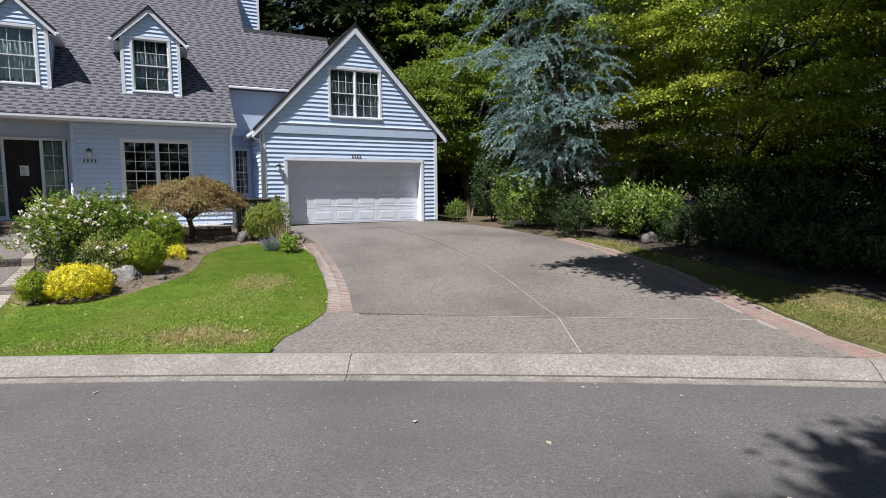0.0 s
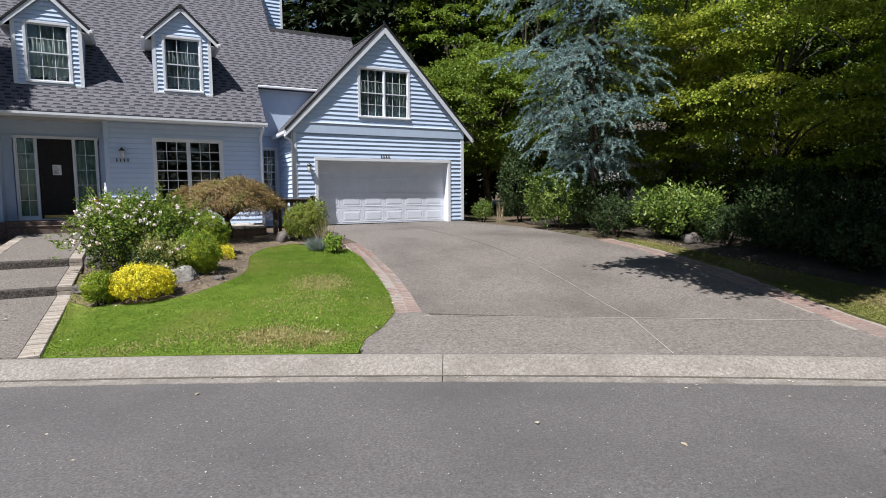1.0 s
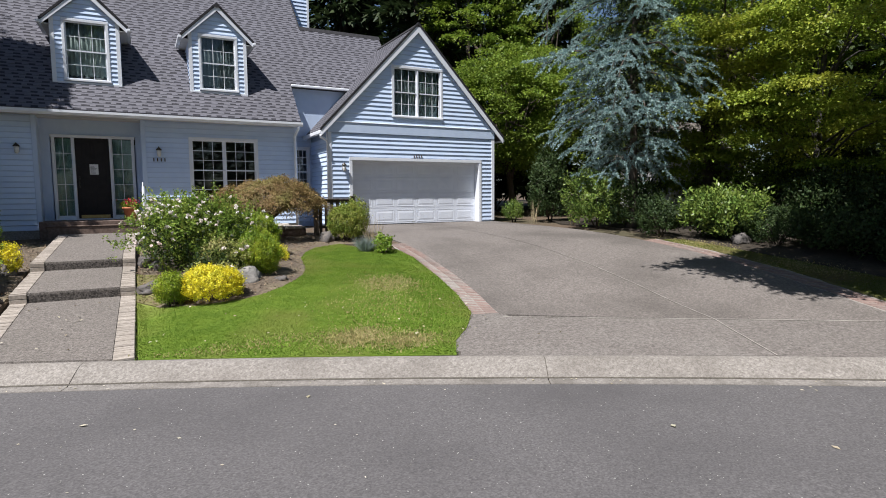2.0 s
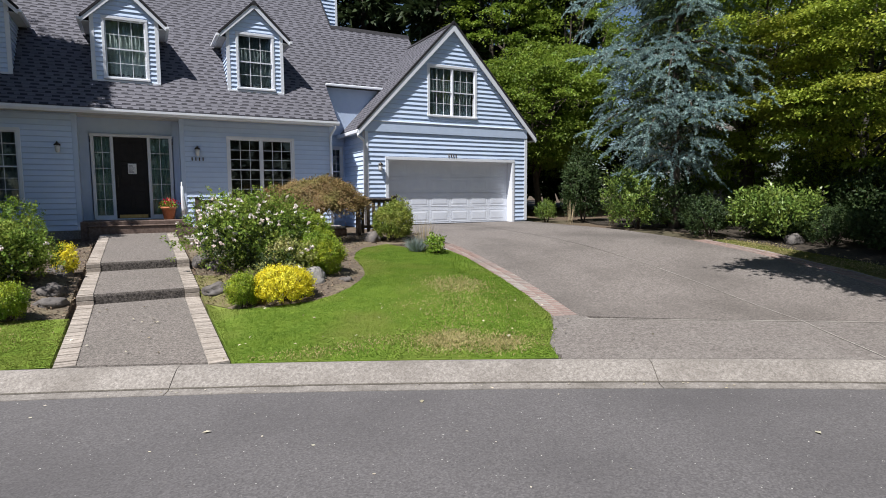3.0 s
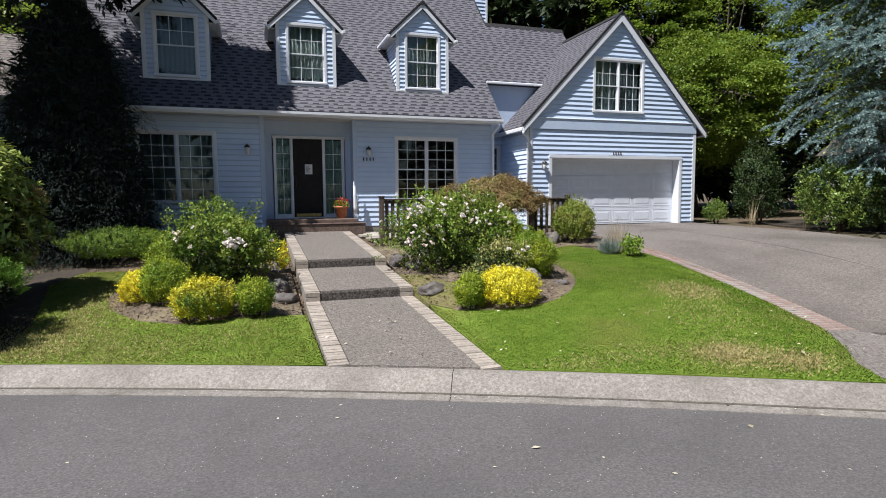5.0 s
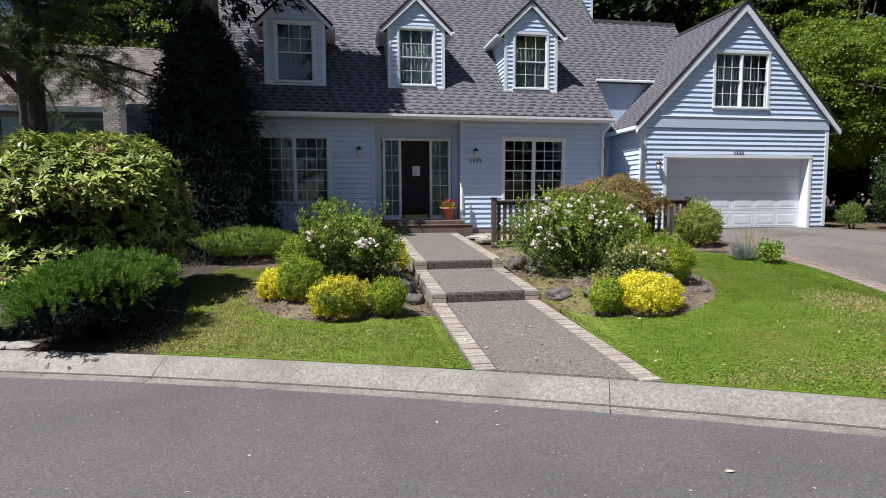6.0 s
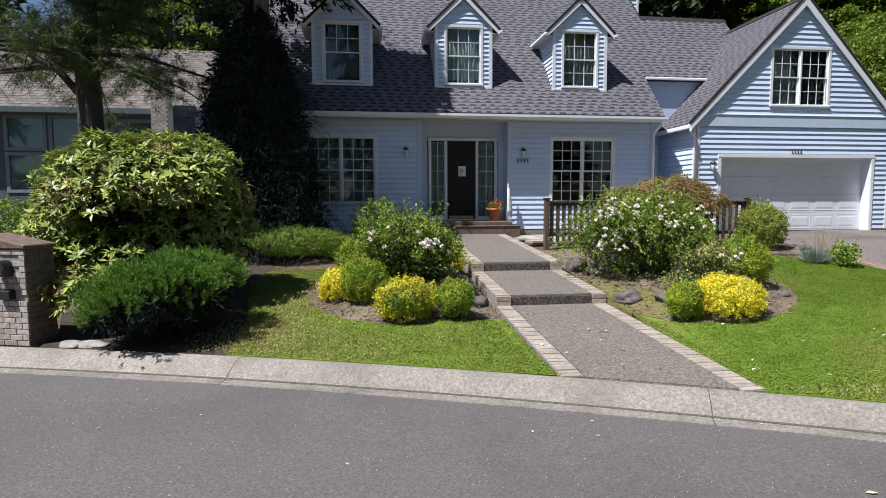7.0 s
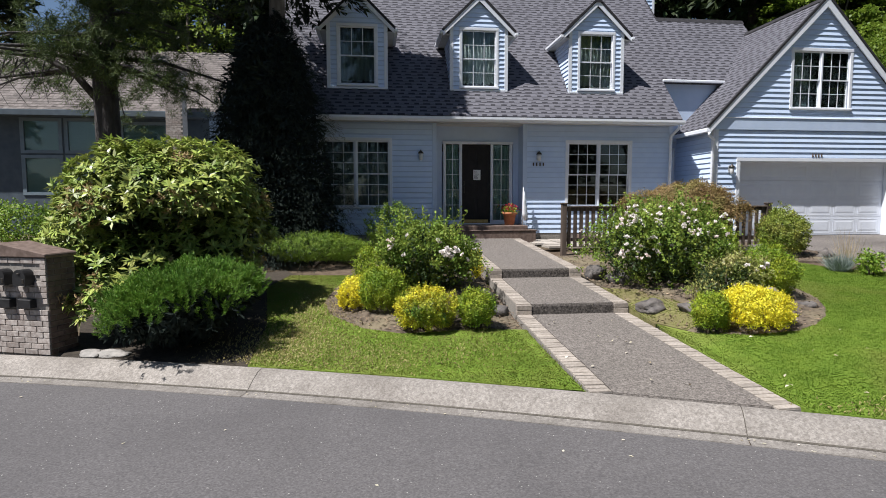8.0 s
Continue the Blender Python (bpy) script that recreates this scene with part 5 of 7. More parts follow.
# dry, straw-coloured patches in the turf
drng = np.random.default_rng(16)
P = []
for x, y, rx, ry, n in ((1.25, 8.85, 0.26, 0.2, 2400), (2.65, 11.12, 0.3, 0.35, 1800), (2.15, 10.01, 0.5, 0.5, 1100), (1.76, 8.42, 0.25, 0.18, 1800), (-6.29, 11.8, 0.7, 0.3, 1300), (-6.44, 13.61, 0.25, 0.5, 1200), (-5.1, 11.57, 0.8, 0.35, 1000), (-6.87, 12.33, 0.4, 0.5, 1500), (-6.56, 12.64, 0.4, 0.5, 1600), (-0.31, 9.19, 0.9, 0.15, 900), (10.3, 5.3, 0.25, 0.4, 1200), (10.7, 8.38, 0.3, 0.6, 900), (10.9, 10.9, 0.25, 0.4, 900)):
    e = drng.normal(0, 1, (n, 2)) * (rx, ry) + (x, y)
    P.append(np.column_stack([e, land(e[:, 0], e[:, 1]) + 0.036]))
P = np.concatenate(P)
P = P[P[:, 1] > kerb_y(P[:, 0]) + 0.03]
ax = np.column_stack([drng.normal(0, 0.8, (len(P), 2)), np.ones(len(P))])
tagged(part("dry_turf", leaf_mesh("dry_turf", P, ax, unit(drng, len(P)), 0.034 * drng.uniform(0.6, 1.3, len(P)), 0.013, 0.1), M["dry_grass"]), "straw-coloured dry patches in the lawn", "grass", kind="stuff")

# ---- planted beds ----


def mound(cx, cy, rx, ry, h):
    return lambda x, y: h * max(0.0, 1 - ((x - cx) / rx) ** 2 - ((y - cy) / ry) ** 2) ** 0.7 + 0.012 * noise.noise((x * 4, y * 4, 3)) * min(1.0, 2.5 * max(0.0, 1 - ((x - cx) / rx) ** 2 - ((y - cy) / ry) ** 2))


bedR = [(-1.37, 12.43), (-1.07, 11.84), (-0.57, 11.48), (0.17, 11.46), (0.57, 11.63), (0.89, 11.85), (1.19, 12.22), (1.45, 12.67), (1.64, 13.24), (1.76, 13.87), (1.87, 14.42), (2.14, 15.08), (2.48, 15.52), (3.2, 15.72), (4.3, 15.2), (4.62, 16.2), (4.6, 17.6), (2, 17.6), (-1.36, 17.5)]
bedL = [(-3.31, 12.52), (-3.64, 12.49), (-4.25, 12.45), (-5.12, 12.48), (-5.67, 12.83), (-6.17, 13.52), (-6.33, 14.15), (-6.2, 14.8), (-5.86, 16.16), (-5.4, 18.5), (-3.3, 19.8)]
for poly, f, lab in ((bedR, mound(0.5, 14.4, 1.35, 2.6, 0.14), "mounded bed of brown bark mulch beside the front walk"), (bedL, mound(-4.8, 14.9, 1.35, 2.3, 0.12), "mounded bed of brown bark mulch with shrubs")):
    wide = [(px + (0.05 if poly is bedR else -0.05), py - 0.05) for px, py in poly]
    tagged(part("garden_bed", drape(wide, 0.02, 0.3, 0.1, f), M["mulch"]), lab, "planting bed", kind="structure")
lawn("mossy_strip", [(-1.38, 12.48), (-1.12, 11.98), (-0.8, 12.11), (-0.63, 12.78), (-0.79, 13.98), (-1.38, 14.52)], "thin yellow-green moss and weeds beside the walk", 14, 3200, 0.026, "turf_dull", "grass_dry")
crng = np.random.default_rng(15)
for poly in (bedR, bedL):
    q = np.array(poly)
    xy = crng.uniform(q.min(0), q.max(0), (5200, 2))
    xy = xy[inside(poly, xy[:, 0], xy[:, 1])]
    f = mound(0.5, 14.4, 1.35, 2.6, 0.14) if poly is bedR else mound(-4.8, 14.9, 1.35, 2.3, 0.12)
    pos = np.column_stack([xy, land(xy[:, 0], xy[:, 1]) + 0.04 + np.array([f(x, y) for x, y in xy])])
    chips = part("bark_chips", leaf_mesh("bark_chips", pos, unit(crng, len(pos)) * np.array([1, 1, 0.3]), np.array([0, 0, 1.0]) + 0.5 * unit(crng, len(pos)), crng.uniform(0.03, 0.09, len(pos)), 0.025, 0.15), M["bark_chip"])
    tagged(chips, "loose brown bark chips on the bed", "mulch", kind="stuff")

# ---- shrubs ----


def lumps(rng, d, k=7, amp=0.18):
    """Uneven outline: swellings in a few directions."""
    c = unit(rng, k)
    return 1 + amp * (np.max(d @ c.T, axis=1) - 0.75) * 2.2


def shrub(name, x, y, w, h, n, leaf, wid, material, label, seed, z=None, deep=None, lift=0.0, category="shrub", group="", stiff=0.6, amp=0.18, blooms=0, up=0.35, lobes=0, tuck=0.24):
    srng = np.random.default_rng(seed)
    deep = deep or w
    z = float(land(x, y)) if z is None else z
    t = thing(name, (x, y, z), label, category, group)
    per = 16
    nc = n // per
    d = unit(srng, nc)
    d[:, 2] = np.abs(d[:, 2]) * 1.45 - 0.5
    d /= np.linalg.norm(d, axis=1, keepdims=True)
    fill = srng.random(nc)
    r = lumps(srng, d, amp=amp) * np.where(fill < 0.75, srng.uniform(0.80, 1.0, nc), srng.uniform(0.4, 0.8, nc))
    hz = (h - lift) * 0.62
    c = d * r[:, None] * np.array([w / 2, deep / 2, hz]) + np.array([x, y, z + lift + (h - lift) - hz])
    q = np.clip(((c[:, 2] - z) / h - 0.1) / 0.6, 0, 1)
    c[:, :2] = np.array([x, y]) + (c[:, :2] - np.array([x, y])) * (1 - tuck * (1 - q * q * (3 - 2 * q)))[:, None]
    if lobes:
        # a few swelling masses with gaps between them
        lc = unit(srng, lobes) * srng.uniform(0.55, 1.0, (lobes, 1)) * np.array([w * 0.38, deep * 0.36, h * 0.36]) + np.array([x, y, z + h * 0.42])
        which = srng.integers(0, lobes, nc)
        scale = srng.uniform(0.20, 0.42, lobes)
        c = lc[which] + d * r[:, None] * np.array([w / 2, deep / 2, h * 0.5]) * scale[which, None] * 1.25
        # darker leaves inside the bush paint in its inner shade
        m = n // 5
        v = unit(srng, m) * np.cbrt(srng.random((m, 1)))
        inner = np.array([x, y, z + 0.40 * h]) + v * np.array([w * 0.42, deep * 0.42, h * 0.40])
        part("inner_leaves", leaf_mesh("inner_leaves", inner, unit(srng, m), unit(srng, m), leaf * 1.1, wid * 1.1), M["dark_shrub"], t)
    # each spray: leaves along a short shoot that points out and up
    shoot = d * stiff + np.array([0, 0, up + 0.25]) + unit(srng, nc) * 0.3
    shoot /= np.linalg.norm(shoot, axis=1, keepdims=True)
    sl = leaf * srng.uniform(1.2, 3.2, nc) * (1 + amp)
    tt = srng.random((nc, per, 1))
    pos = (c[:, None] + shoot[:, None] * sl[:, None, None] * tt + srng.normal(0, leaf * 0.5, (nc, per, 3))).reshape(-1, 3)
    n = len(pos)
    pos[:, 2] = np.maximum(pos[:, 2], z + 0.02 + lift * 0.8)
    ax = np.repeat(shoot, per, 0) * 0.7 + unit(srng, n) * 0.8
    nor = np.repeat(d, per, 0) + unit(srng, n) * 0.55
    part("foliage", leaf_mesh("foliage", pos, ax, nor, leaf * srng.uniform(0.6, 1.2, n), wid * srng.uniform(0.7, 1.15, n)), material, t)
    for k in range(7):
        bm = bmesh.new()
        a = srng.uniform(0, 6.28)
        tip = Vector((x + math.cos(a) * w * 0.33, y + math.sin(a) * deep * 0.33, z + h * 0.62))
        s0 = Vector((x + math.cos(a) * 0.04, y + math.sin(a) * 0.04, z - 0.05))
        tube(bm, [s0, s0.lerp(tip, 0.5) + Vector((0, 0, h * 0.08)), tip], [0.02, 0.014, 0.006], 5)
        part("stem", bm, M["bark"], t)
    if blooms:
        d = unit(srng, blooms)
        d[:, 2] = np.abs(d[:, 2]) * 0.9 + 0.05
        d /= np.linalg.norm(d, axis=1, keepdims=True)
        c = d * (lumps(srng, d, amp=amp * 0.5) * srng.uniform(1.0, 1.12, blooms))[:, None] * np.array([w / 2, deep / 2, hz]) + np.array([x, y, z + lift + (h - lift) - hz])
        if lobes:
            which = srng.integers(0, lobes, blooms)
            c = lc[which] + d * np.array([w / 2, deep / 2, h * 0.5]) * scale[which, None] * srng.uniform(1.35, 1.62, (blooms, 1))
        bloom_mesh(c, srng, t, 0.8)
    return t


BLOOMS = []
bl_rng = np.random.default_rng(66)
for k in range(4):
    p = bl_rng.normal(0, 0.012, (11, 3))
    a = unit(bl_rng, 11)
    a[:, 2] = np.abs(a[:, 2]) * 0.7
    me = leaf_mesh("bloom", p, a, unit(bl_rng, 11), 0.062 * bl_rng.uniform(0.7, 1.1, 11), 0.056, 0.35)
    me.materials.append(M["rose_bloom"])
    BLOOMS.append(me)


def bloom_mesh(c, srng, t, size=1.0):
    for p in c:
        ob = new("bloom", BLOOMS[srng.integers(4)])
        ob.matrix_basis = pose(*p, srng.uniform(-40, 40), srng.uniform(-40, 40), srng.uniform(0, 360)) @ Matrix.Scale(size * srng.uniform(0.7, 1.25), 4)
        hang(ob, t)


def sprigs(t, x, y, z, n, h, srng, material, leaf=0.05):
    """Long shoots that stand out of a bush, with leaves along them."""
    P, A = [], []
    bm = bmesh.new()
    for k in range(n):
        a, lean = srng.uniform(0, 6.28), srng.uniform(0.15, 0.6)
        tip = Vector((x + math.cos(a) * lean * h, y + math.sin(a) * lean * h, z + h * srng.uniform(0.85, 1.15)))
        base = Vector((x + math.cos(a) * 0.1, y + math.sin(a) * 0.1, z + 0.3 * h))
        tube(bm, [base, base.lerp(tip, 0.6) + Vector((0, 0, 0.06)), tip], [0.008, 0.006, 0.003], 4)
        for q in np.linspace(0.45, 1, 14):
            P.append(base.lerp(tip, q) + Vector((0, 0, 0.05 * (1 - q))))
            A.append(Vector(srng.normal(0, 1, 3)) + Vector((0, 0, 0.3)))
    part("shoot", bm, material, t)
    part("shoot_leaves", leaf_mesh("shoot_leaves", np.array(P), np.array(A), unit(srng, len(P)), leaf * 1.5, leaf * 0.8), material, t)


rose = shrub("rose_bush", -0.2, 14.4, 2.75, 1.62, 25000, 0.055, 0.036, M["rose_leaf"], "large rambling rose bush covered in white and pink blooms", 31, deep=2.6, blooms=115, category="rose bush", amp=0.5, lobes=28)
sprigs(rose, -0.42, 14.1, 0.72, 34, 1.45, np.random.default_rng(1), M["rose_leaf"])
brng = np.random.default_rng(78)
for q, spread, k in (((-1.05, 13.75, 1.85), 0.20, 24), ((-0.55, 13.65, 1.9), 0.22, 14), ((-1.2, 13.6, 1.4), 0.20, 18), ((-0.1, 13.4, 1.75), 0.16, 9)):
    bloom_mesh(np.array(q) + brng.normal(0, spread, (k, 3)) * (1, 0.6, 0.55), brng, rose, 0.78)
rose2 = shrub("rose_bush", -4.59, 14.39, 1.85, 1.40, 18000, 0.052, 0.034, M["rose_leaf"], "rambling rose bush with a few white bloom clusters", 32, deep=1.8, blooms=34, category="rose bush", amp=0.5, lobes=19)
sprigs(rose2, -4.5, 14.6, 0.68, 34, 1.25, np.random.default_rng(2), M["rose_leaf"])
brng = np.random.default_rng(77)
bloom_mesh(np.array([-4.3, 13.15, 1.42]) + brng.normal(0, 1, (14, 3)) * (0.09, 0.04, 0.03), brng, rose2, 0.95)
bloom_mesh(np.array([-5.2, 13.9, 1.55]) + brng.normal(0, 1, (9, 3)) * (0.06, 0.05, 0.04), brng, rose2, 0.75)
shrub("pale_shrub", -0.04, 12.75, 1.15, 0.9, 7500, 0.046, 0.030, M["cream"], "low leafy shrub with cream and pinkish blooms", 33, amp=0.4, lobes=8, blooms=30)
shrub("golden_shrub", 0.69, 12.87, 0.94, 0.82, 17000, 0.038, 0.017, M["golden"], "dense rounded golden-green shrub", 34, group="golden shrubs", up=1.1, stiff=0.8, tuck=0.32)
shrub("yellow_shrub", -0.27, 11.78, 1.0, 0.57, 17000, 0.03, 0.022, M["yellow"], "low mound of bright yellow foliage", 35, group="yellow mounds", amp=0.1, tuck=0.10)
shrub("golden_shrub", -0.87, 11.8, 0.5, 0.5, 7500, 0.036, 0.016, M["golden"], "small rounded golden-green shrub", 36, group="golden shrubs", up=1.1, stiff=0.8, tuck=0.32)
shrub("yellow_shrub", 1.34, 14.16, 0.42, 0.35, 1800, 0.036, 0.026, M["yellow"], "small yellow mound on the mulch", 37, group="yellow mounds")
shrub("golden_shrub", 1.15, 15.0, 0.9, 1.05, 13000, 0.042, 0.018, M["golden"], "golden-green shrub beside the bronze maple", 38, group="golden shrubs")
shrub("clipped_shrub", 3.57, 16.28, 1.15, 0.98, 17000, 0.04, 0.026, M["clipped"], "clipped dome of mottled yellow-green leaves", 39, amp=0.08)
shrub("clipped_shrub", 4.1, 17.05, 0.8, 1.0, 3500, 0.045, 0.03, M["clipped"], "clipped shrub beside the fence", 40, amp=0.1)
shrub("yellow_shrub", -5.78, 13.75, 0.58, 0.46, 8500, 0.03, 0.022, M["yellow"], "low mound of bright yellow foliage", 41, group="yellow mounds", amp=0.1, tuck=0.10)
shrub("golden_shrub", -5.38, 13.48, 0.76, 0.66, 13000, 0.038, 0.017, M["golden"], "dense rounded golden-green shrub", 42, group="golden shrubs", up=1.1, stiff=0.8, tuck=0.32)
shrub("golden_shrub", -5.56, 14.7, 0.62, 0.72, 4500, 0.042, 0.02, M["golden"], "golden-green shrub beside a low hedge", 43, group="golden shrubs")
shrub("variegated_shrub", -4.75, 12.62, 0.9, 0.56, 12000, 0.034, 0.024, M["variegated"], "low yellow and green variegated shrub", 44, amp=0.16)
shrub("golden_shrub", -4.05, 12.5, 0.55, 0.51, 8500, 0.036, 0.016, M["golden"], "small rounded golden-green shrub", 45, group="golden shrubs", up=1.1, stiff=0.8, tuck=0.32)
shrub("yellow_shrub", -3.58, 15.5, 0.45, 0.58, 3000, 0.036, 0.026, M["yellow"], "small yellow shrub beside the front walk", 46, group="yellow mounds")
shrub("clipped_shrub", -5, 18.9, 1.5, 1.15, 6500, 0.05, 0.03, M["hedge"], "rounded green shrub below the window", 47)
shrub("low_hedge", -6.9, 17.9, 2.9, 0.68, 34000, 0.034, 0.016, M["hedge"], "low rounded hedge with a sunlit top", 48, deep=1.3, category="hedge", amp=0.08, tuck=0.42)
shrub("small_perennial", 3.77, 14.11, 0.34, 0.34, 900, 0.06, 0.04, M["hedge"], "small leafy green perennial", 49, category="plant")
shrub("clipped_shrub", 11.4, 19.7, 0.75, 0.72, 3200, 0.05, 0.03, M["laurel"], "small round shrub at the garage corner", 50)
shrub("broadleaf_shrub", 12.35, 11.35, 2.3, 1.15, 9500, 0.12, 0.05, M["laurel"], "broad-leaved evergreen shrub catching the sun", 51, deep=1.8, amp=0.5, lobes=22)
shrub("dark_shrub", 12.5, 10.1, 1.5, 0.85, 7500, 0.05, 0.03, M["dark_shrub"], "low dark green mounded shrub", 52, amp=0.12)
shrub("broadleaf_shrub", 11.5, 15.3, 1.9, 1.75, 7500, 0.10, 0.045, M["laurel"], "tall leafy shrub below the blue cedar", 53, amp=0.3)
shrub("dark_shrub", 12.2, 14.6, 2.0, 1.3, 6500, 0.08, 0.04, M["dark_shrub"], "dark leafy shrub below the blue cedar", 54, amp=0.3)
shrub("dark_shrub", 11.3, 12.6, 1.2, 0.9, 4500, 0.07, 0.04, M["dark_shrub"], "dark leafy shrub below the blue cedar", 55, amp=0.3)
# those from (22.5, 5.0) on: dark fill added where only deep shade shows
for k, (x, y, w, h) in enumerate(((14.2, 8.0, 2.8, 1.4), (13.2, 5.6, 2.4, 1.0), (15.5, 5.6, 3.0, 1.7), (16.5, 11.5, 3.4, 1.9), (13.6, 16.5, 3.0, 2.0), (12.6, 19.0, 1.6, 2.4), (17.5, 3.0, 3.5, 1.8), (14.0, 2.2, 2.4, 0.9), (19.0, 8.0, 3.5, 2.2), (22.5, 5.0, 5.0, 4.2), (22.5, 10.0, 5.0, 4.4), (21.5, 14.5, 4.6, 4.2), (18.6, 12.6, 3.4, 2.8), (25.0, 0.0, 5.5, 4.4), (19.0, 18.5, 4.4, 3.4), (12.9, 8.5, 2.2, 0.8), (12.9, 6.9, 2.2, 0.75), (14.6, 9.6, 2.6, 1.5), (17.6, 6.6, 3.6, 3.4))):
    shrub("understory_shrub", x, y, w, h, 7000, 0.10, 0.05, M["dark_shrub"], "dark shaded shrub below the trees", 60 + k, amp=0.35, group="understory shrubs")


def rhododendron(x, y, lobes, seed, label):
    """Whorls of long leaves over a few swelling lobes, each (dx, dy, z, radius, height, whorls)."""
    srng = np.random.default_rng(seed)
    z = float(land(x, y))
    t = thing("rhododendron", (x, y, z), label, "shrub")
    C, D = [], []
    for dx, dy, lz, lr, lh, k in lobes:
        d = unit(srng, k)
        d[:, 2] = np.abs(d[:, 2]) * 1.3 - 0.35
        d /= np.linalg.norm(d, axis=1, keepdims=True)
        r = lumps(srng, d, 26, 0.55) * np.where(srng.random(k) < 0.7, srng.uniform(0.86, 1.04, k), srng.uniform(0.6, 0.86, k))
        C.append(d * r[:, None] * np.array([lr, lr, lh]) + np.array([x + dx, y + dy, z + lz]))
        D.append(d)
    c, d = np.concatenate(C), np.concatenate(D)
    nw, m = len(c), 11
    c[:, 2] = np.maximum(c[:, 2], z + 0.3)
    up = d + np.array([0, 0, 0.9]) + unit(srng, nw) * 0.35
    up /= np.linalg.norm(up, axis=1, keepdims=True)
    pos, rad = np.repeat(c, m, 0), unit(srng, nw * m)
    upm = np.repeat(up, m, 0)
    rad -= upm * (rad * upm).sum(1, keepdims=True)
    rad /= np.linalg.norm(rad, axis=1, keepdims=True)
    ax = rad + upm * srng.uniform(-0.35, 0.75, (nw * m, 1))
    part("foliage", leaf_mesh("foliage", pos, ax, upm, 0.155 * srng.uniform(0.65, 1.15, nw * m), 0.043, 0.3), M["rhodo"], t)
    # browned flower heads on some shoots
    k = np.where((np.sin(c[:, 0] * 5.1) + np.sin(c[:, 2] * 6.3 + 1.0) > 0.55) & (srng.random(nw) < 0.75) & (np.abs(d[:, 2] - 0.25) < 0.5))[0]
    hp = np.repeat(c[k] + up[k] * 0.07, 14, 0)
    tagged(part("spent_flower_head", leaf_mesh("spent_flower_head", hp + srng.normal(0, 0.02, hp.shape), unit(srng, len(hp)) + np.array([0, 0, 0.4]), unit(srng, len(hp)), 0.075, 0.026, 0.1), M["spent"], t, "dry brown flower heads"), kind="stuff")
    for k in range(14):
        tip = Vector(c[(k * 53) % nw])
        s0 = Vector((x + srng.normal(0, 0.15), y + srng.normal(0, 0.12), z - 0.1))
        part("branch", tube(bmesh.new(), [s0, s0.lerp(tip, 0.5) + Vector((0, 0, 0.2)), tip], [0.045, 0.03, 0.01], 6), M["bark"], t)
    # dark leaves inside stand in for the shade under the outer whorls
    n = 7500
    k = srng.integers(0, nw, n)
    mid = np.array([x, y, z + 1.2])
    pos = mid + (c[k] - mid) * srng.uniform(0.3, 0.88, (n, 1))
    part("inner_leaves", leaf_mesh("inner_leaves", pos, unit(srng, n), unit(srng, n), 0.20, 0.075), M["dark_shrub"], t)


rhododendron(-8.9, 14.25, ((0.45, 0.0, 2.0, 0.95, 0.74, 620), (-0.35, -0.2, 1.95, 0.85, 0.74, 520), (0.8, 0.15, 1.5, 0.72, 0.75, 330), (-0.8, -0.3, 1.5, 0.66, 0.6, 300), (-0.55, -0.05, 0.85, 0.75, 0.6, 240), (0.4, 0.2, 0.95, 0.95, 0.65, 300), (-0.3, -0.6, 0.8, 0.7, 0.6, 230), (-0.35, -1.1, 0.5, 0.5, 0.4, 110)), 91, "tall rhododendron with glossy leaves and browned flower heads")

# mugo pine: upright bottle-brush shoots on a wide flat dome
srng = np.random.default_rng(95)
mx, my = -8.05, 12.58
mz = float(land(mx, my))
mugo = thing("mugo_pine", (mx, my, mz), "wide dense mugo pine overhanging the kerb", "shrub")
nl, ns, nn = 84, 36, 40
d = unit(srng, nl)
d[:, 2] = np.abs(d[:, 2]) * 1.3 - 0.3
d /= np.linalg.norm(d, axis=1, keepdims=True)
lobe = d * srng.uniform(0.72, 1.02, (nl, 1)) * np.array([0.86, 0.92, 0.40]) + np.array([mx, my, mz + 0.60])
lobe[:, 2] += 0.16 * (lobe[:, 0] - mx)
e = unit(srng, nl * ns)
e[:, 2] = np.abs(e[:, 2]) * 1.3 - 0.45
c = np.repeat(lobe, ns, 0) + e * srng.uniform(0.5, 1.0, (nl * ns, 1)) * np.repeat(srng.uniform(0.18, 0.28, nl), ns)[:, None]
c[:, 2] = np.maximum(c[:, 2], mz + 0.12)
pos = np.repeat(c, nn, 0)
sh = np.repeat(e * 0.6 + np.repeat(d, ns, 0) * 0.3 + np.array([0, 0, 0.8]), nn, 0)
sh /= np.linalg.norm(sh, axis=1, keepdims=True)
pos = pos + sh * srng.uniform(0, 0.13, (len(pos), 1))
ax = sh * 0.9 + unit(srng, len(pos)) * 0.75
part("foliage", leaf_mesh("foliage", pos, ax, unit(srng, len(pos)), 0.055 * srng.uniform(0.7, 1.2, len(pos)), 0.007, 0.1), M["mugo"], mugo)
# near-black needles inside, painting in the shade below the dome
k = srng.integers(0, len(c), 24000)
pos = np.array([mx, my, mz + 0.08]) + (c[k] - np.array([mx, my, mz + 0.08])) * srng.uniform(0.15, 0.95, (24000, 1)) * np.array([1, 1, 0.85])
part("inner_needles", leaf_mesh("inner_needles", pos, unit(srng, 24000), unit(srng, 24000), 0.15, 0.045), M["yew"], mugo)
for k in range(6):
    tip = Vector(c[k * 11]) * 0.9 + Vector((mx, my, mz)) * 0.1
    part("branch", tube(bmesh.new(), [(mx, my, mz - 0.05), ((mx + tip.x) / 2, (my + tip.y) / 2, mz + 0.3), tip], [0.05, 0.035, 0.012], 6), M["bark"], mugo)

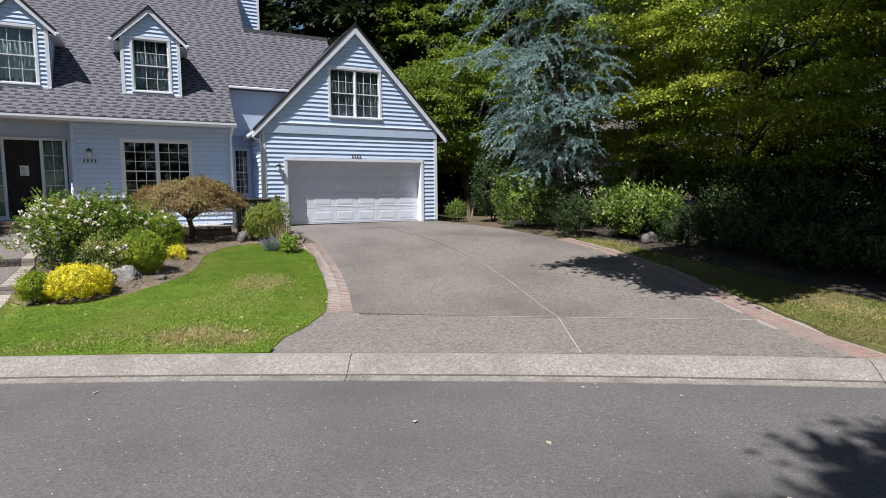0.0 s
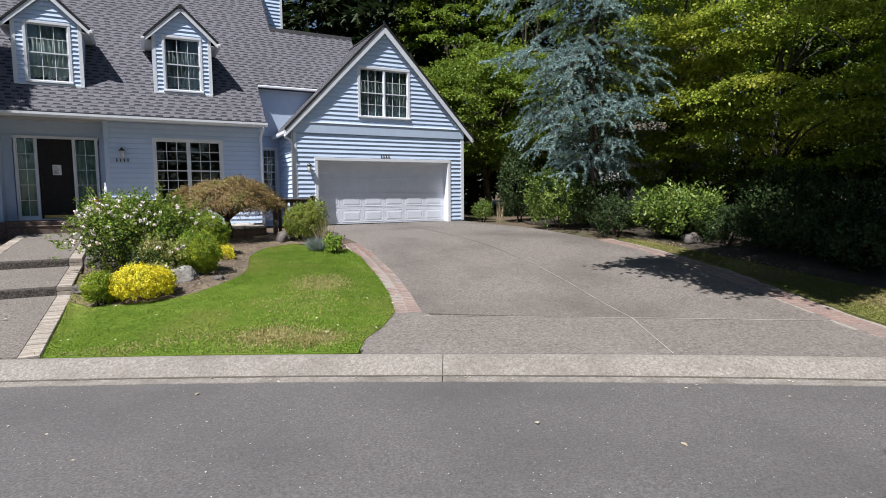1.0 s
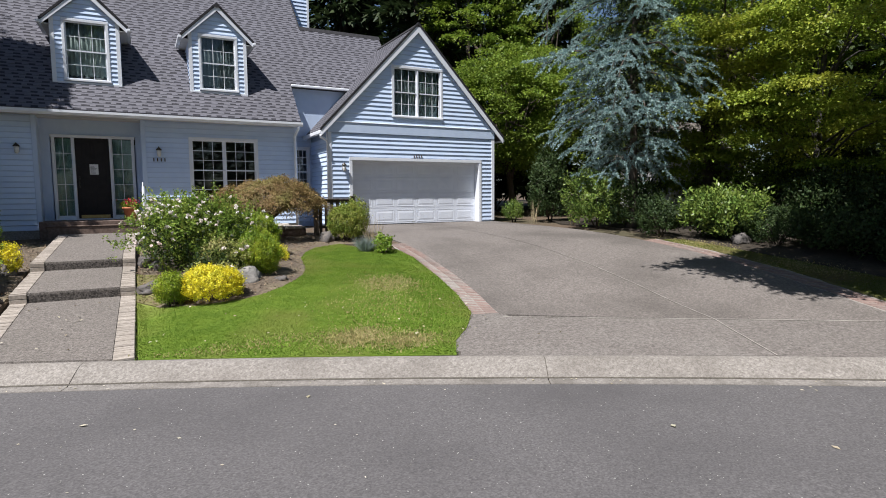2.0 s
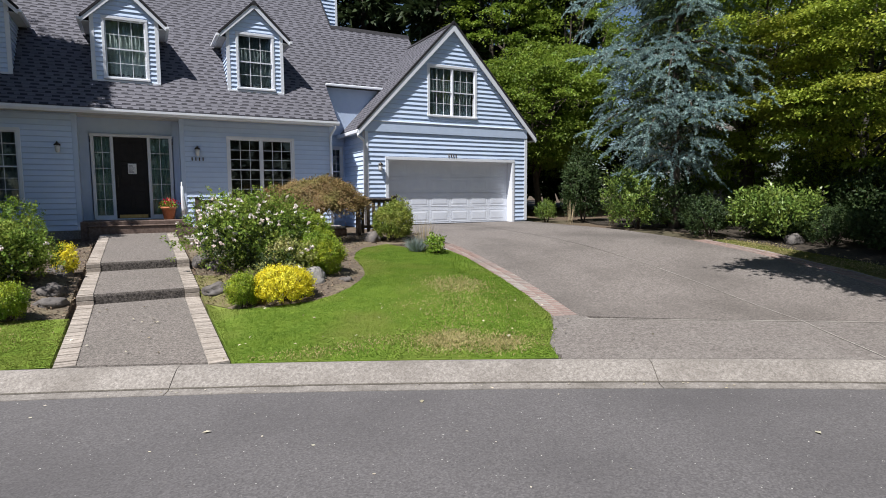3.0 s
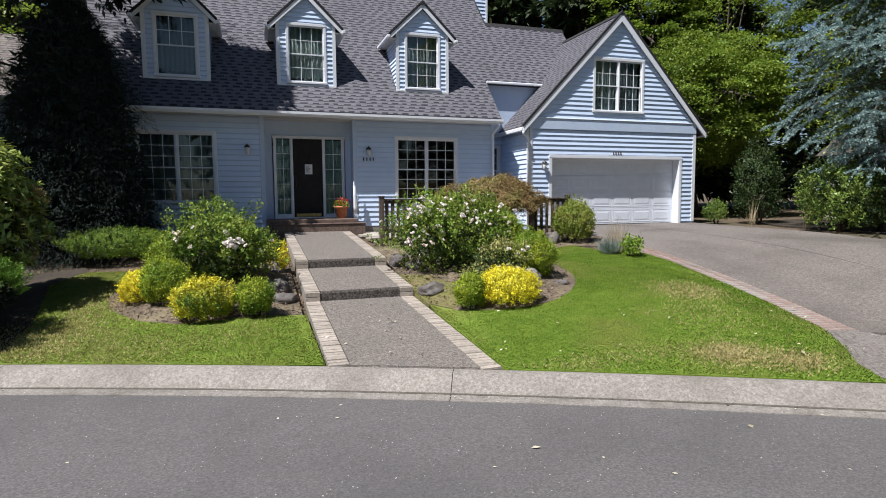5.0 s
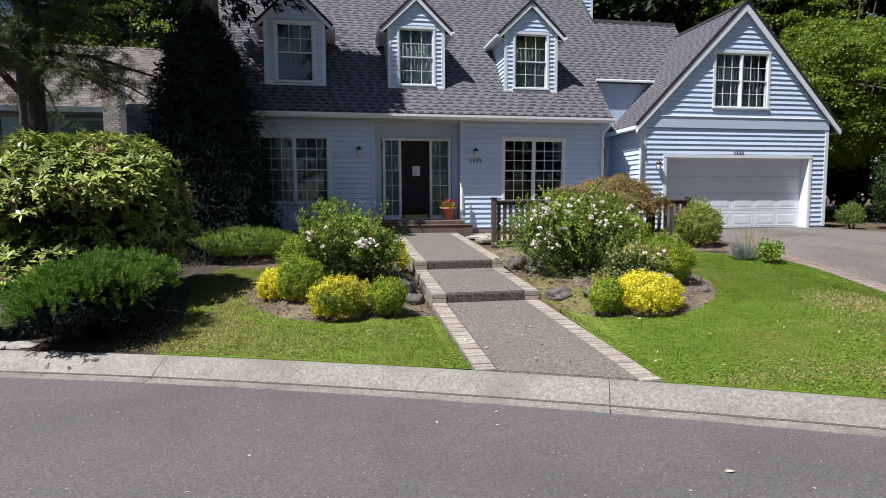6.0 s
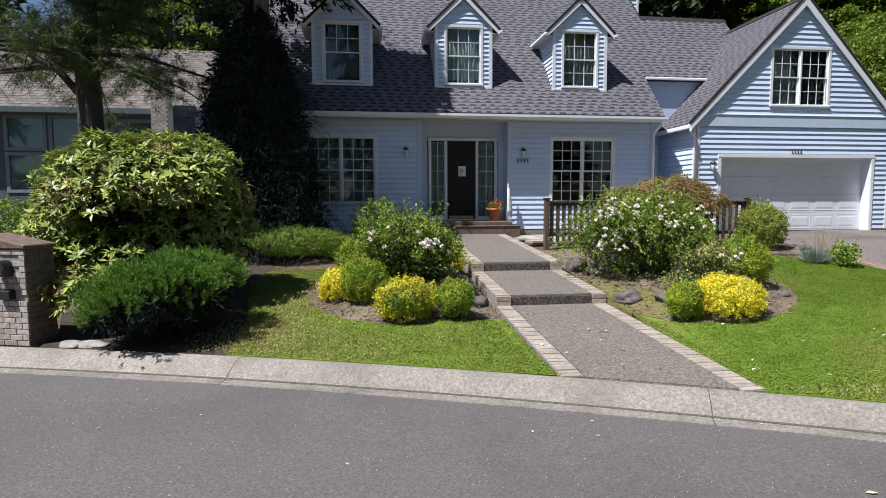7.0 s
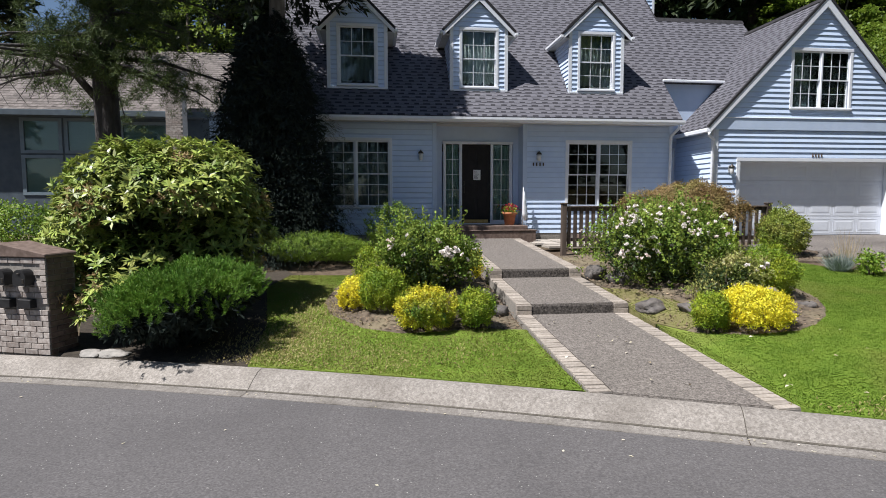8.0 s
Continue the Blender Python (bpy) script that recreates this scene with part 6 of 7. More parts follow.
# bronze Japanese maple: low umbrella of fine leaves on a crooked stem
srng = np.random.default_rng(97)
jx, jy = 1.85, 17.5
jz = float(land(jx, jy))
jm = thing("japanese_maple", (jx, jy, jz), "low umbrella-shaped maple with fine bronze leaves", "tree")
pads, per = 160, 280
d = unit(srng, pads)
d[:, 2] = np.abs(d[:, 2]) * 1.2 - 0.2
d /= np.linalg.norm(d, axis=1, keepdims=True)
c = d * (lumps(srng, d, 18, 0.4) * srng.uniform(0.72, 1.02, pads))[:, None] * np.array([1.18, 1.05, 0.64]) + np.array([jx, jy, jz + 1.04])
n = pads * per
e = srng.normal(0, 1, (n, 3)) * np.repeat(srng.uniform(0.10, 0.20, pads), per)[:, None] * np.array([1, 1, 0.30])
e[:, 2] -= 0.9 * np.hypot(e[:, 0], e[:, 1]) ** 1.3
pos = np.repeat(c, per, 0) + e
ax = np.repeat(d, per, 0) * np.array([0.7, 0.7, 0.1]) + unit(srng, n) * 0.6 + np.array([0, 0, -0.45])
part("foliage", leaf_mesh("foliage", pos, ax, np.repeat(d, per, 0) + np.array([0, 0, 0.5]) + 0.4 * unit(srng, n), 0.07 * srng.uniform(0.6, 1.2, n), 0.022), M["maple_red"], jm)
bm = bmesh.new()
tube(bm, [(jx, jy, jz - 0.1), (jx + 0.05, jy, jz + 0.25), (jx - 0.03, jy + 0.02, jz + 0.55), (jx + 0.06, jy, jz + 0.9)], [0.10, 0.075, 0.065, 0.05], 9)
part("trunk", bm, M["bark"], jm)
for k in range(9):
    a = 0.7 * k
    bm = bmesh.new()
    tube(bm, [(jx, jy, jz + 0.55), (jx + 0.4 * math.cos(a), jy + 0.4 * math.sin(a), jz + 0.85), (jx + 0.75 * math.cos(a), jy + 0.75 * math.sin(a), jz + 1.15), (jx + 1.0 * math.cos(a), jy + 1.0 * math.sin(a), jz + 1.12)], [0.05, 0.035, 0.022, 0.008], 6)
    part("limb", bm, M["bark"], jm)


def tuft(name, x, y, n, h, spread, material, label, seed, wid=0.008):
    srng = np.random.default_rng(seed)
    z = float(land(x, y))
    pos = np.stack([srng.normal(x, 0.06, n), srng.normal(y, 0.06, n), np.full(n, z)], 1)
    ax = np.stack([srng.normal(0, spread, n), srng.normal(0, spread, n), np.ones(n)], 1)
    pos -= np.array([x, y, z])
    ob = part(name, leaf_mesh(name, pos, ax, unit(srng, n), h * srng.uniform(0.6, 1.1, n), wid, 0.1), material)
    ob.matrix_basis = Matrix.Translation((x, y, z))
    return tagged(ob, label, "ornamental grass", kind="stuff")


tuft("fescue_clump", 3.5, 14.53, 900, 0.42, 0.6, M["fescue"], "clump of blue-grey fescue grass", 101)
tuft("dry_grass", 3.72, 14.6, 110, 0.85, 0.25, M["straw"], "tall thin straw-coloured grass stalks", 102, 0.006)
for k, (x, y) in enumerate(((10.7, 17.5), (11.0, 15.9))):
    tuft("dry_stalk_clump", x, y, 30, 0.85, 0.16, M["straw"], "bare straw-coloured stems beside the driveway", 103 + k, 0.014)

# ---- trees ----


def broadleaf(name, x, y, h, crown_r, crown_z, crown_h, nclump, per, leaf, material, label, seed, bark="bark", trunk_r=0.22, flat=0.35, low=-1.0, squash=1.0, category="tree", clump=0.10):
    srng = np.random.default_rng(seed)
    z = float(land(x, y))
    t = thing(name, (x, y, z), label, category)
    d = unit(srng, nclump)
    d[:, 2] = np.maximum(d[:, 2], low)
    r = lumps(srng, d, 11, 0.28) * srng.uniform(0.45, 1.0, nclump) ** 0.6
    c = d * r[:, None] * np.array([crown_r, crown_r * squash, crown_h / 2]) + np.array([x, y, z + crown_z])
    size = srng.uniform(0.5, 1.25, nclump) * crown_r * clump
    pos = np.repeat(c, per, 0) + srng.normal(0, 1, (nclump * per, 3)) * np.repeat(size, per)[:, None] * np.array([1, 1, flat * 0.6])
    out = np.repeat(d, per, 0)
    # sprays droop outwards
    pos[:, 2] -= 0.25 * np.hypot(*(pos - np.repeat(c, per, 0))[:, :2].T)
    ax = out * np.array([1, 1, 0.2]) + unit(srng, len(pos)) * 0.9 + np.array([0, 0, -0.25])
    nor = np.array([0, 0, 1.0]) + unit(srng, len(pos)) * 0.5
    part("crown", leaf_mesh("crown", pos, ax, nor, leaf * srng.uniform(0.6, 1.2, len(pos)), leaf * 0.62), material, t)
    bm = bmesh.new()
    top = Vector((x + srng.normal(0, 0.3), y + srng.normal(0, 0.3), z + crown_z + crown_h * 0.35))
    b0 = Vector((x, y, z - 0.2))
    m1 = b0.lerp(top, 0.4) + Vector((srng.normal(0, 0.15), srng.normal(0, 0.15), 0))
    tube(bm, [b0, b0.lerp(m1, 0.3), m1, m1.lerp(top, 0.6), top], [trunk_r * 1.25, trunk_r, trunk_r * 0.8, trunk_r * 0.45, 0.03], 10)
    part("trunk", bm, M[bark], t)
    for k in range(16):
        q = Vector(c[(k * 13) % nclump])
        s = b0.lerp(m1, srng.uniform(0.55, 0.98)) if k < 8 else m1.lerp(top, srng.uniform(0, 0.6))
        bm = bmesh.new()
        tube(bm, [s, s.lerp(q, 0.5) + Vector((0, 0, 0.3)), q], [trunk_r * 0.38, trunk_r * 0.24, 0.015], 6)
        part("limb", bm, M[bark], t)
    return t


def conifer(name, x, y, h, rad, z0, nb, per, needle, wid, material, label, seed, bark="bark", trunk_r=0.3, droop=0.35, rise=0.1, power=0.8, lay=0.22, category="conifer", wood=True):
    """Tapering tree of whorled boughs, each a flat drooping spray."""
    srng = np.random.default_rng(seed)
    z = float(land(x, y))
    t = thing(name, (x, y, z), label, category)
    q = srng.random(nb) ** 1.15
    hz = z0 + (h - z0) * q
    L = rad * ((1 - q) ** power * srng.uniform(0.65, 1.12, nb) + 0.04)
    az = srng.uniform(0, 2 * np.pi, nb)
    s = np.sqrt(srng.uniform(0.02, 1, (nb, per)))
    Lr = L[:, None]
    off = srng.normal(0, 1, (nb, per)) * lay * Lr * (0.25 + 0.75 * s) * (1.15 - s)
    rr = s * Lr
    ca, sa = np.cos(az)[:, None], np.sin(az)[:, None]
    px = x + rr * ca - off * sa
    py = y + rr * sa + off * ca
    pz = z + hz[:, None] + rise * rr - droop * rr * s - np.abs(off) * 0.45 + srng.normal(0, 0.04, (nb, per))
    pos = np.stack([px, py, pz], -1).reshape(-1, 3)
    ax = np.stack([ca + 0 * s, sa + 0 * s, rise - 1.6 * droop * s], -1).reshape(-1, 3) + unit(srng, nb * per) * 0.7
    nor = np.array([0, 0, 1.0]) + unit(srng, nb * per) * 0.6
    part("crown", leaf_mesh("crown", pos, ax, nor, needle * srng.uniform(0.6, 1.25, len(pos)), wid, 0.15), material, t)
    bm = bmesh.new()
    tube(bm, [(x, y, z - 0.2), (x, y, z + 0.4), (x + 0.05, y, z + h * 0.5), (x, y, z + h * 0.97)], [trunk_r * 1.25, trunk_r, trunk_r * 0.6, 0.02], 12)
    part("trunk", bm, M[bark], t)
    if wood:
        bm = bmesh.new()
        for k in range(0, nb, max(1, nb // 90)):
            e = L[k] * 0.85
            a = Vector((math.cos(az[k]), math.sin(az[k]), 0))
            b0 = Vector((x, y, z + hz[k]))
            tube(bm, [b0, b0 + a * e * 0.5 + Vector((0, 0, rise * e * 0.5 - droop * e * 0.25)), b0 + a * e + Vector((0, 0, rise * e - droop * e))], [0.02 + 0.01 * e, 0.015, 0.005], 5)
        tagged(part("boughs", bm, M[bark], t), kind="stuff")
    return t


# blue Atlas cedar beside the driveway
srng = np.random.default_rng(120)
cx, cy, ch = 12.2, 14.5, 16.0
cz = float(land(cx, cy))
cedar = thing("blue_cedar", (cx, cy, cz), "tall blue cedar with drooping silvery boughs", "conifer")
P, A = [], []
bm = bmesh.new()
nb = 112
for k in range(nb):
    q = (k + srng.random()) / nb
    hz = 2.0 + (ch - 2.5) * q ** 1.2
    az = k * 2.4 + srng.uniform(-0.5, 0.5)
    a = np.array([math.cos(az), math.sin(az), 0])
    L = 3.15 * min(1.0, 3.2 * (1 - q)) * (1 - q) ** 0.2 * srng.uniform(0.5, 1.1) * (1.0 - 0.22 * a[0]) * float(np.interp(hz, [2.0, 3.0, 4.2], [0.35, 0.65, 1.0]))
    side = np.array([-a[1], a[0], 0])
    b0 = np.array([cx, cy, cz + hz])
    up0, dr = srng.uniform(0.0, 0.45), srng.uniform(0.2, 0.8)

    def on(s):
        return b0 + a * L * s + np.array([0, 0, up0 * L * s - dr * L * s ** 2.2])

    part("bough", tube(bmesh.new(), [on(0), on(0.35), on(0.7), on(1.0)], [0.03 + 0.01 * L, 0.026, 0.016, 0.006], 5), M["bark"], cedar)
    # the bough's own tip and long tapering side fingers, each feathered with short needles
    fingers = [(on(0.8), on(1.0) - on(0.8), 0.55 + 0.1 * L, 0.25)]
    for s in np.arange(0.18, 1.0, 0.34 / max(L, 0.4)):
        for sg in (-1, 1):
            dirv = a * srng.uniform(0.6, 1.1) + sg * side * srng.uniform(0.45, 0.95) + np.array([0, 0, srng.uniform(-0.3, 0.3)])
            fingers.append((on(s), dirv, srng.uniform(0.55, 1.4) * (1.2 - 0.7 * s), srng.uniform(0.05, 0.9)))
    for base, dirv, tl, sag in fingers:
        dirv = dirv / np.linalg.norm(dirv)
        m = max(5, int(tl / 0.03))
        st = np.linspace(0.03, 1, m)[:, None]
        pts = base + dirv * tl * st + np.array([0, 0, -sag * tl]) * st ** 2
        for _ in range(5):
            P.append(pts + srng.normal(0, 0.010, pts.shape) * (1.2 - st))
            A.append(np.tile(dirv * 0.75, (m, 1)) + unit(srng, m) * 0.75 + np.array([0, 0, 0.2]))
        # short twigs off each finger
        for u in np.arange(0.2, 0.95, 0.20):
            e = base + dirv * tl * u + np.array([0, 0, -sag * tl * u * u])
            w = dirv * 0.6 + unit(srng, 1)[0] * np.array([0.8, 0.8, 0.4]) + np.array([0, 0, -0.25])
            w = w / np.linalg.norm(w) * tl * 0.24 * (1.2 - u)
            m2 = 6
            st = np.linspace(0.1, 1, m2)[:, None]
            for _ in range(3):
                P.append(e + w * st)
                A.append(np.tile(w / np.linalg.norm(w) * 0.7, (m2, 1)) + unit(srng, m2) * 0.7)
P, A = np.concatenate(P), np.concatenate(A)
part("crown", leaf_mesh("crown", P, A, unit(srng, len(P)), 0.066 * srng.uniform(0.7, 1.3, len(P)), 0.022, 0.1), M["cedar"], cedar)
# fir needles close to the trunk, their dark colour standing in for shade
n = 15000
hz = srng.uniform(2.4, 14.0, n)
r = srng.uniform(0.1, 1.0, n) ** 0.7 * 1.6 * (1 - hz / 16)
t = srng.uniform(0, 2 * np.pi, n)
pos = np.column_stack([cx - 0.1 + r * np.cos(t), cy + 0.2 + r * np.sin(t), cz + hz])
part("inner_foliage", leaf_mesh("inner_foliage", pos, unit(srng, n) + np.array([0, 0, -0.3]), unit(srng, n), 0.16, 0.035, 0.1), M["fir"], cedar, "dark filler foliage near the trunk, coloured as inner shade")
tube(bm, [(cx, cy, cz - 0.2), (cx + 0.03, cy, cz + 0.6), (cx - 0.1, cy, cz + 5), (cx, cy, cz + ch)], [0.19, 0.15, 0.09, 0.02], 10)
part("trunk", bm, M["bark"], cedar)

broadleaf("maple_tree", 16.0, 11.2, 12, 4.4, 5.6, 8.2, 260, 560, 0.105, M["maple"], "spreading maple with yellow-green sunlit leaves", 130, bark="bark_pine", trunk_r=0.11, flat=0.22, clump=0.11)
broadleaf("maple_tree", 16.5, 15.0, 12, 4.2, 5.2, 8.4, 230, 260, 0.11, M["maple"], "maple with dark inner limbs behind the cedar", 131, trunk_r=0.22, flat=0.30, clump=0.09)
broadleaf("maple_tree", 21.5, 3.2, 13, 5.5, 6.6, 10.8, 330, 160, 0.16, M["maple"], "spreading maple at the edge of the lot", 132, trunk_r=0.3)
broadleaf("alder_tree", 14.6, 24.2, 9, 3.6, 4.9, 5.4, 420, 150, 0.14, M["alder"], "bright yellow-green tree behind the garage", 133, trunk_r=0.16)
broadleaf("alder_tree", 14.9, 28.3, 15, 2.7, 8.2, 13.0, 260, 150, 0.17, M["alder"], "tall yellow-green tree behind the garage", 134, trunk_r=0.2)
# unseen tree, added to shade the ground beyond the driveway
kerb_maple = broadleaf("maple_tree", 10.5, 3.3, 15, 3.5, 10.8, 7.0, 300, 230, 0.16, M["maple"], "unseen leafy tree at the kerb, added to shade the driveway", 138, trunk_r=0.22)
# its low boughs, added out of view to cast leafy shade on the driveway
srng = np.random.default_rng(196)
c = np.column_stack([srng.uniform(5.25, 9.6, 420), srng.uniform(4.4, 8.2, 420), srng.uniform(7.3, 7.9, 420)])
lip = 5.25 + 0.22 * np.sin(c[:, 1] * 4.1) + np.clip(5.6 - c[:, 1], 0, 2) * 0.75
c = c[c[:, 0] > lip]
c = np.concatenate([c, [(4.75, 8.2, 7.5), (5.0, 8.1, 7.5), (5.3, 8.05, 7.5), (5.6, 8.15, 7.6)]])
pos = np.repeat(c, 48, 0) + srng.normal(0, 1, (len(c) * 48, 3)) * (0.24, 0.12, 0.07)
part("low_crown", leaf_mesh("low_crown", pos, unit(srng, len(pos)), np.array([0, 0, 1.0]) + 0.6 * unit(srng, len(pos)), 0.15, 0.095), M["maple"], kerb_maple)
for q in ((5.6, 7.9, 7.5), (6.2, 6.4, 7.6), (7.4, 7.6, 7.5), (8.6, 5.4, 7.4)):
    b0 = Vector((10.5, 3.3, 5.6))
    q = Vector(q)
    part("limb", tube(bmesh.new(), [b0, b0.lerp(q, 0.5) + Vector((0, 0, 0.5)), q], [0.11, 0.07, 0.02], 7), M["bark"], kerb_maple)
# unseen crown, placed to shade the maple and undergrowth at the right
broadleaf("maple_tree", 15.7, 3.5, 15, 3.5, 10.9, 6.6, 300, 230, 0.16, M["maple"], "unseen tall maple, added to shade the undergrowth beside the driveway", 139, trunk_r=0.2)
broadleaf("alder_tree", 19.5, 28.0, 14, 4.0, 7.0, 12.0, 170, 150, 0.17, M["alder"], "tall green tree at the back of the lot", 135, trunk_r=0.22)
broadleaf("alder_tree", 23.5, 20.0, 14, 4.8, 7.0, 12.5, 170, 150, 0.17, M["maple"], "tall green tree at the back of the lot", 136, trunk_r=0.22)
broadleaf("alder_tree", -14.5, 34.0, 13, 4.5, 7.0, 11.0, 150, 150, 0.18, M["alder"], "green tree behind the neighbouring house", 137, trunk_r=0.22)
for k, (x, y, h) in enumerate(((9.5, 34, 24), (12.5, 30.5, 23), (17, 30, 24), (5, 35, 25), (-6, 40, 24), (-1, 44, 28), (4, 39, 25), (8, 45, 29), (12, 40, 25), (16, 37, 26), (20, 43, 28), (23, 34, 25), (28, 27, 26), (29, 18, 25), (27, 10, 24), (31, 3, 25), (22, 30.5, 27), (25.5, 23.5, 26), (-12, 42, 26), (-9.8, 35.5, 24), (-13.2, 37.5, 25), (-17.5, 38, 24), (-20, 44, 25), (-27, 40, 24), (26, -4, 24), (36, 12, 27), (35, 35, 28), (24.5, 14.5, 22), (26, 6, 23))):
    conifer("fir_tree", x, y, h, 3.6, 1.5, 330, 36, 0.72, 0.25, M["fir"], "tall dark fir in the belt of trees behind the houses", 150 + k, trunk_r=0.32)

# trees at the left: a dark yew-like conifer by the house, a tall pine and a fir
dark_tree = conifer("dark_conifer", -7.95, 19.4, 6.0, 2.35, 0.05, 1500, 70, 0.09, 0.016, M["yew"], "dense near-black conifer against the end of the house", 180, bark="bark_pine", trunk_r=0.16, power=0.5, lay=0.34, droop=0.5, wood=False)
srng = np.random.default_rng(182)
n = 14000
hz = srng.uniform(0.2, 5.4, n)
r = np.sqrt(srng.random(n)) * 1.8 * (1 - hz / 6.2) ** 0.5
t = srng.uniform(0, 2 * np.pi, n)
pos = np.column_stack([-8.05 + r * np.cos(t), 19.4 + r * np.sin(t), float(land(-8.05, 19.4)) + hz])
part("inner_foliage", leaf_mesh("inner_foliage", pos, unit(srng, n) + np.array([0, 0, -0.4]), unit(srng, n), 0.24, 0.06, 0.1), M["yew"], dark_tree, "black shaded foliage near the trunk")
conifer("fir_tree", -7.9, 19.75, 14.5, 2.6, 7.0, 230, 60, 0.30, 0.09, M["yew"], "tall fir with a bare grey trunk beside the house", 181, bark="bark_grey", trunk_r=0.29)

srng = np.random.default_rng(183)
tx, ty = -11.55, 18.7
tz = float(land(tx, ty))
pine = thing("pine_tree", (tx, ty, tz), "tall pine with a dark scaly trunk and sparse hanging boughs", "conifer")
bm = bmesh.new()
tube(bm, [(tx, ty, tz - 0.2), (tx + 0.02, ty, tz + 0.8), (tx - 0.05, ty, tz + 5), (tx + 0.1, ty, tz + 10), (tx, ty, tz + 20)], [0.36, 0.28, 0.25, 0.22, 0.05], 14)
part("trunk", bm, M["bark_pine"], pine)
P, A = [], []
for k in range(112):
    az = srng.uniform(0, 2 * np.pi)
    hz = 4.4 + 14 * (k / 112) ** 1.7
    L = srng.uniform(2.2, 4.6) * (1 - 0.4 * k / 112) * (0.45 if -2.2 < (az + math.pi) % (2 * math.pi) - math.pi < 0.2 else 1.0)
    b0 = np.array([tx, ty, tz + hz])
    a = np.array([math.cos(az), math.sin(az), 0])
    pts = [b0 + a * L * s + np.array([0, 0, 0.5 * s * L * 0.3 - 0.30 * L * s * s]) + srng.normal(0, 0.05, 3) * (s > 0) for s in (0, 0.3, 0.65, 1.0)]
    bm = bmesh.new()
    tube(bm, pts, [0.06, 0.045, 0.025, 0.008], 6)
    part("limb", bm, M["bark_pine"], pine)
    for j in range(24):
        s = srng.uniform(0.3, 1.05)
        cpos = b0 + a * L * s + np.array([0, 0, 0.15 * s * L - 0.30 * L * s * s]) + srng.normal(0, 1, 3) * np.array([0.32, 0.32, 0.2])
        m = 52
        P.append(cpos + srng.normal(0, 0.05, (m, 3)))
        A.append(unit(srng, m) + np.array([0, 0, 0.1]))
P, A = np.concatenate(P), np.concatenate(A)
part("crown", leaf_mesh("crown", P, A, unit(srng, len(P)), 0.14 * srng.uniform(0.7, 1.2, len(P)), 0.014, 0.1), M["pine"], pine)
# dense upper crown, added out of view to shade the conifer behind it
n = 16000
v = unit(srng, n) * np.cbrt(srng.random((n, 1)))
pos = np.array([tx, ty - 0.7, 10.9]) + v * np.array([2.1, 2.1, 2.6])
part("upper_crown", leaf_mesh("upper_crown", pos, unit(srng, n), unit(srng, n), 0.26, 0.05, 0.1), M["pine"], pine)
# a dead, crooked low bough
bm = bmesh.new()
tube(bm, [(tx, ty, tz + 3.6), (tx - 0.55, ty - 0.2, tz + 4.35), (tx - 1.2, ty - 0.3, tz + 4.75), (tx - 2.1, ty - 0.3, tz + 4.8), (tx - 3.2, ty - 0.2, tz + 4.6)], [0.10, 0.085, 0.07, 0.05, 0.02], 8)
part("dead_bough", bm, M["bark_pine"], pine, "bare crooked dead bough")
for k in range(16):
    q = srng.uniform(0.2, 1)
    s0 = Vector((tx - 3.0 * q, ty - 0.25, tz + 4.72 - 0.1 * q))
    bm = bmesh.new()
    tube(bm, [s0, s0 + Vector((srng.normal(-0.15, 0.2), srng.normal(0, 0.3), -0.4)), s0 + Vector((srng.normal(-0.25, 0.3), srng.normal(0, 0.5), -0.95))], [0.016, 0.01, 0.003], 4)
    part("dead_twig", bm, M["bark_pine"], pine)

shrub("tall_hedge", -13.6, 18.4, 4.5, 1.45, 15000, 0.07, 0.04, M["hedge"], "sunlit green hedge before the neighbouring house", 190, deep=1.6, category="hedge")

# trees across the street: their shade falls into view, and they close the place behind the camera
broadleaf("street_tree", -1.12, -2.72, 16, 2.2, 13.0, 4.2, 150, 150, 0.16, M["maple"], "leafy tree across the street", 195, trunk_r=0.16)
for k, (x, y, h) in enumerate(((-30, -16, 22), (-22, -20, 24), (-14, -19, 21), (-6, -22, 25), (2, -21, 23), (9, -24, 24), (16, -23, 22), (24, -20, 23), (-38, -6, 23), (-40, 8, 24), (-36, 20, 23))):
    conifer("fir_tree", x, y, h, 4.2, 0.8, 200, 26, 0.9, 0.36, M["fir"], "tall dark fir across the street", 210 + k, trunk_r=0.32)

# ---- neighbouring house at the left ----
nb_house = thing("neighbour_house", (-20, 28, 1.1), "grey-teal neighbouring house with an old grey shingle roof", "house")
NY = 26.4
NW = [(-17.7, -16.5, 2.55, 3.8), (-16.25, -15.15, 2.55, 3.8), (-17.7, -16.5, 4.02, 5.1), (-16.25, -15.15, 4.02, 5.1), (-14.4, -12.9, 3.3, 5.0), (-23.5, -20.5, 2.6, 5.0)]
wall_with_openings("wall", -30, -11.4, 0.8, 5.32, NY, 0.16, NW, M["wall_teal"], nb_house)
part("wall", cuboid(-11.56, -11.4, NY + 0.161, 34, 0.8, 5.3), M["wall_teal"], nb_house)
part("gable_wall", prism(bmesh.new(), [(-11.4, NY, 5.33), (-11.4, 34, 5.33), (-11.4, 30.2, 8.2)], (-0.15, 0, 0)), M["wall_teal"], nb_house)
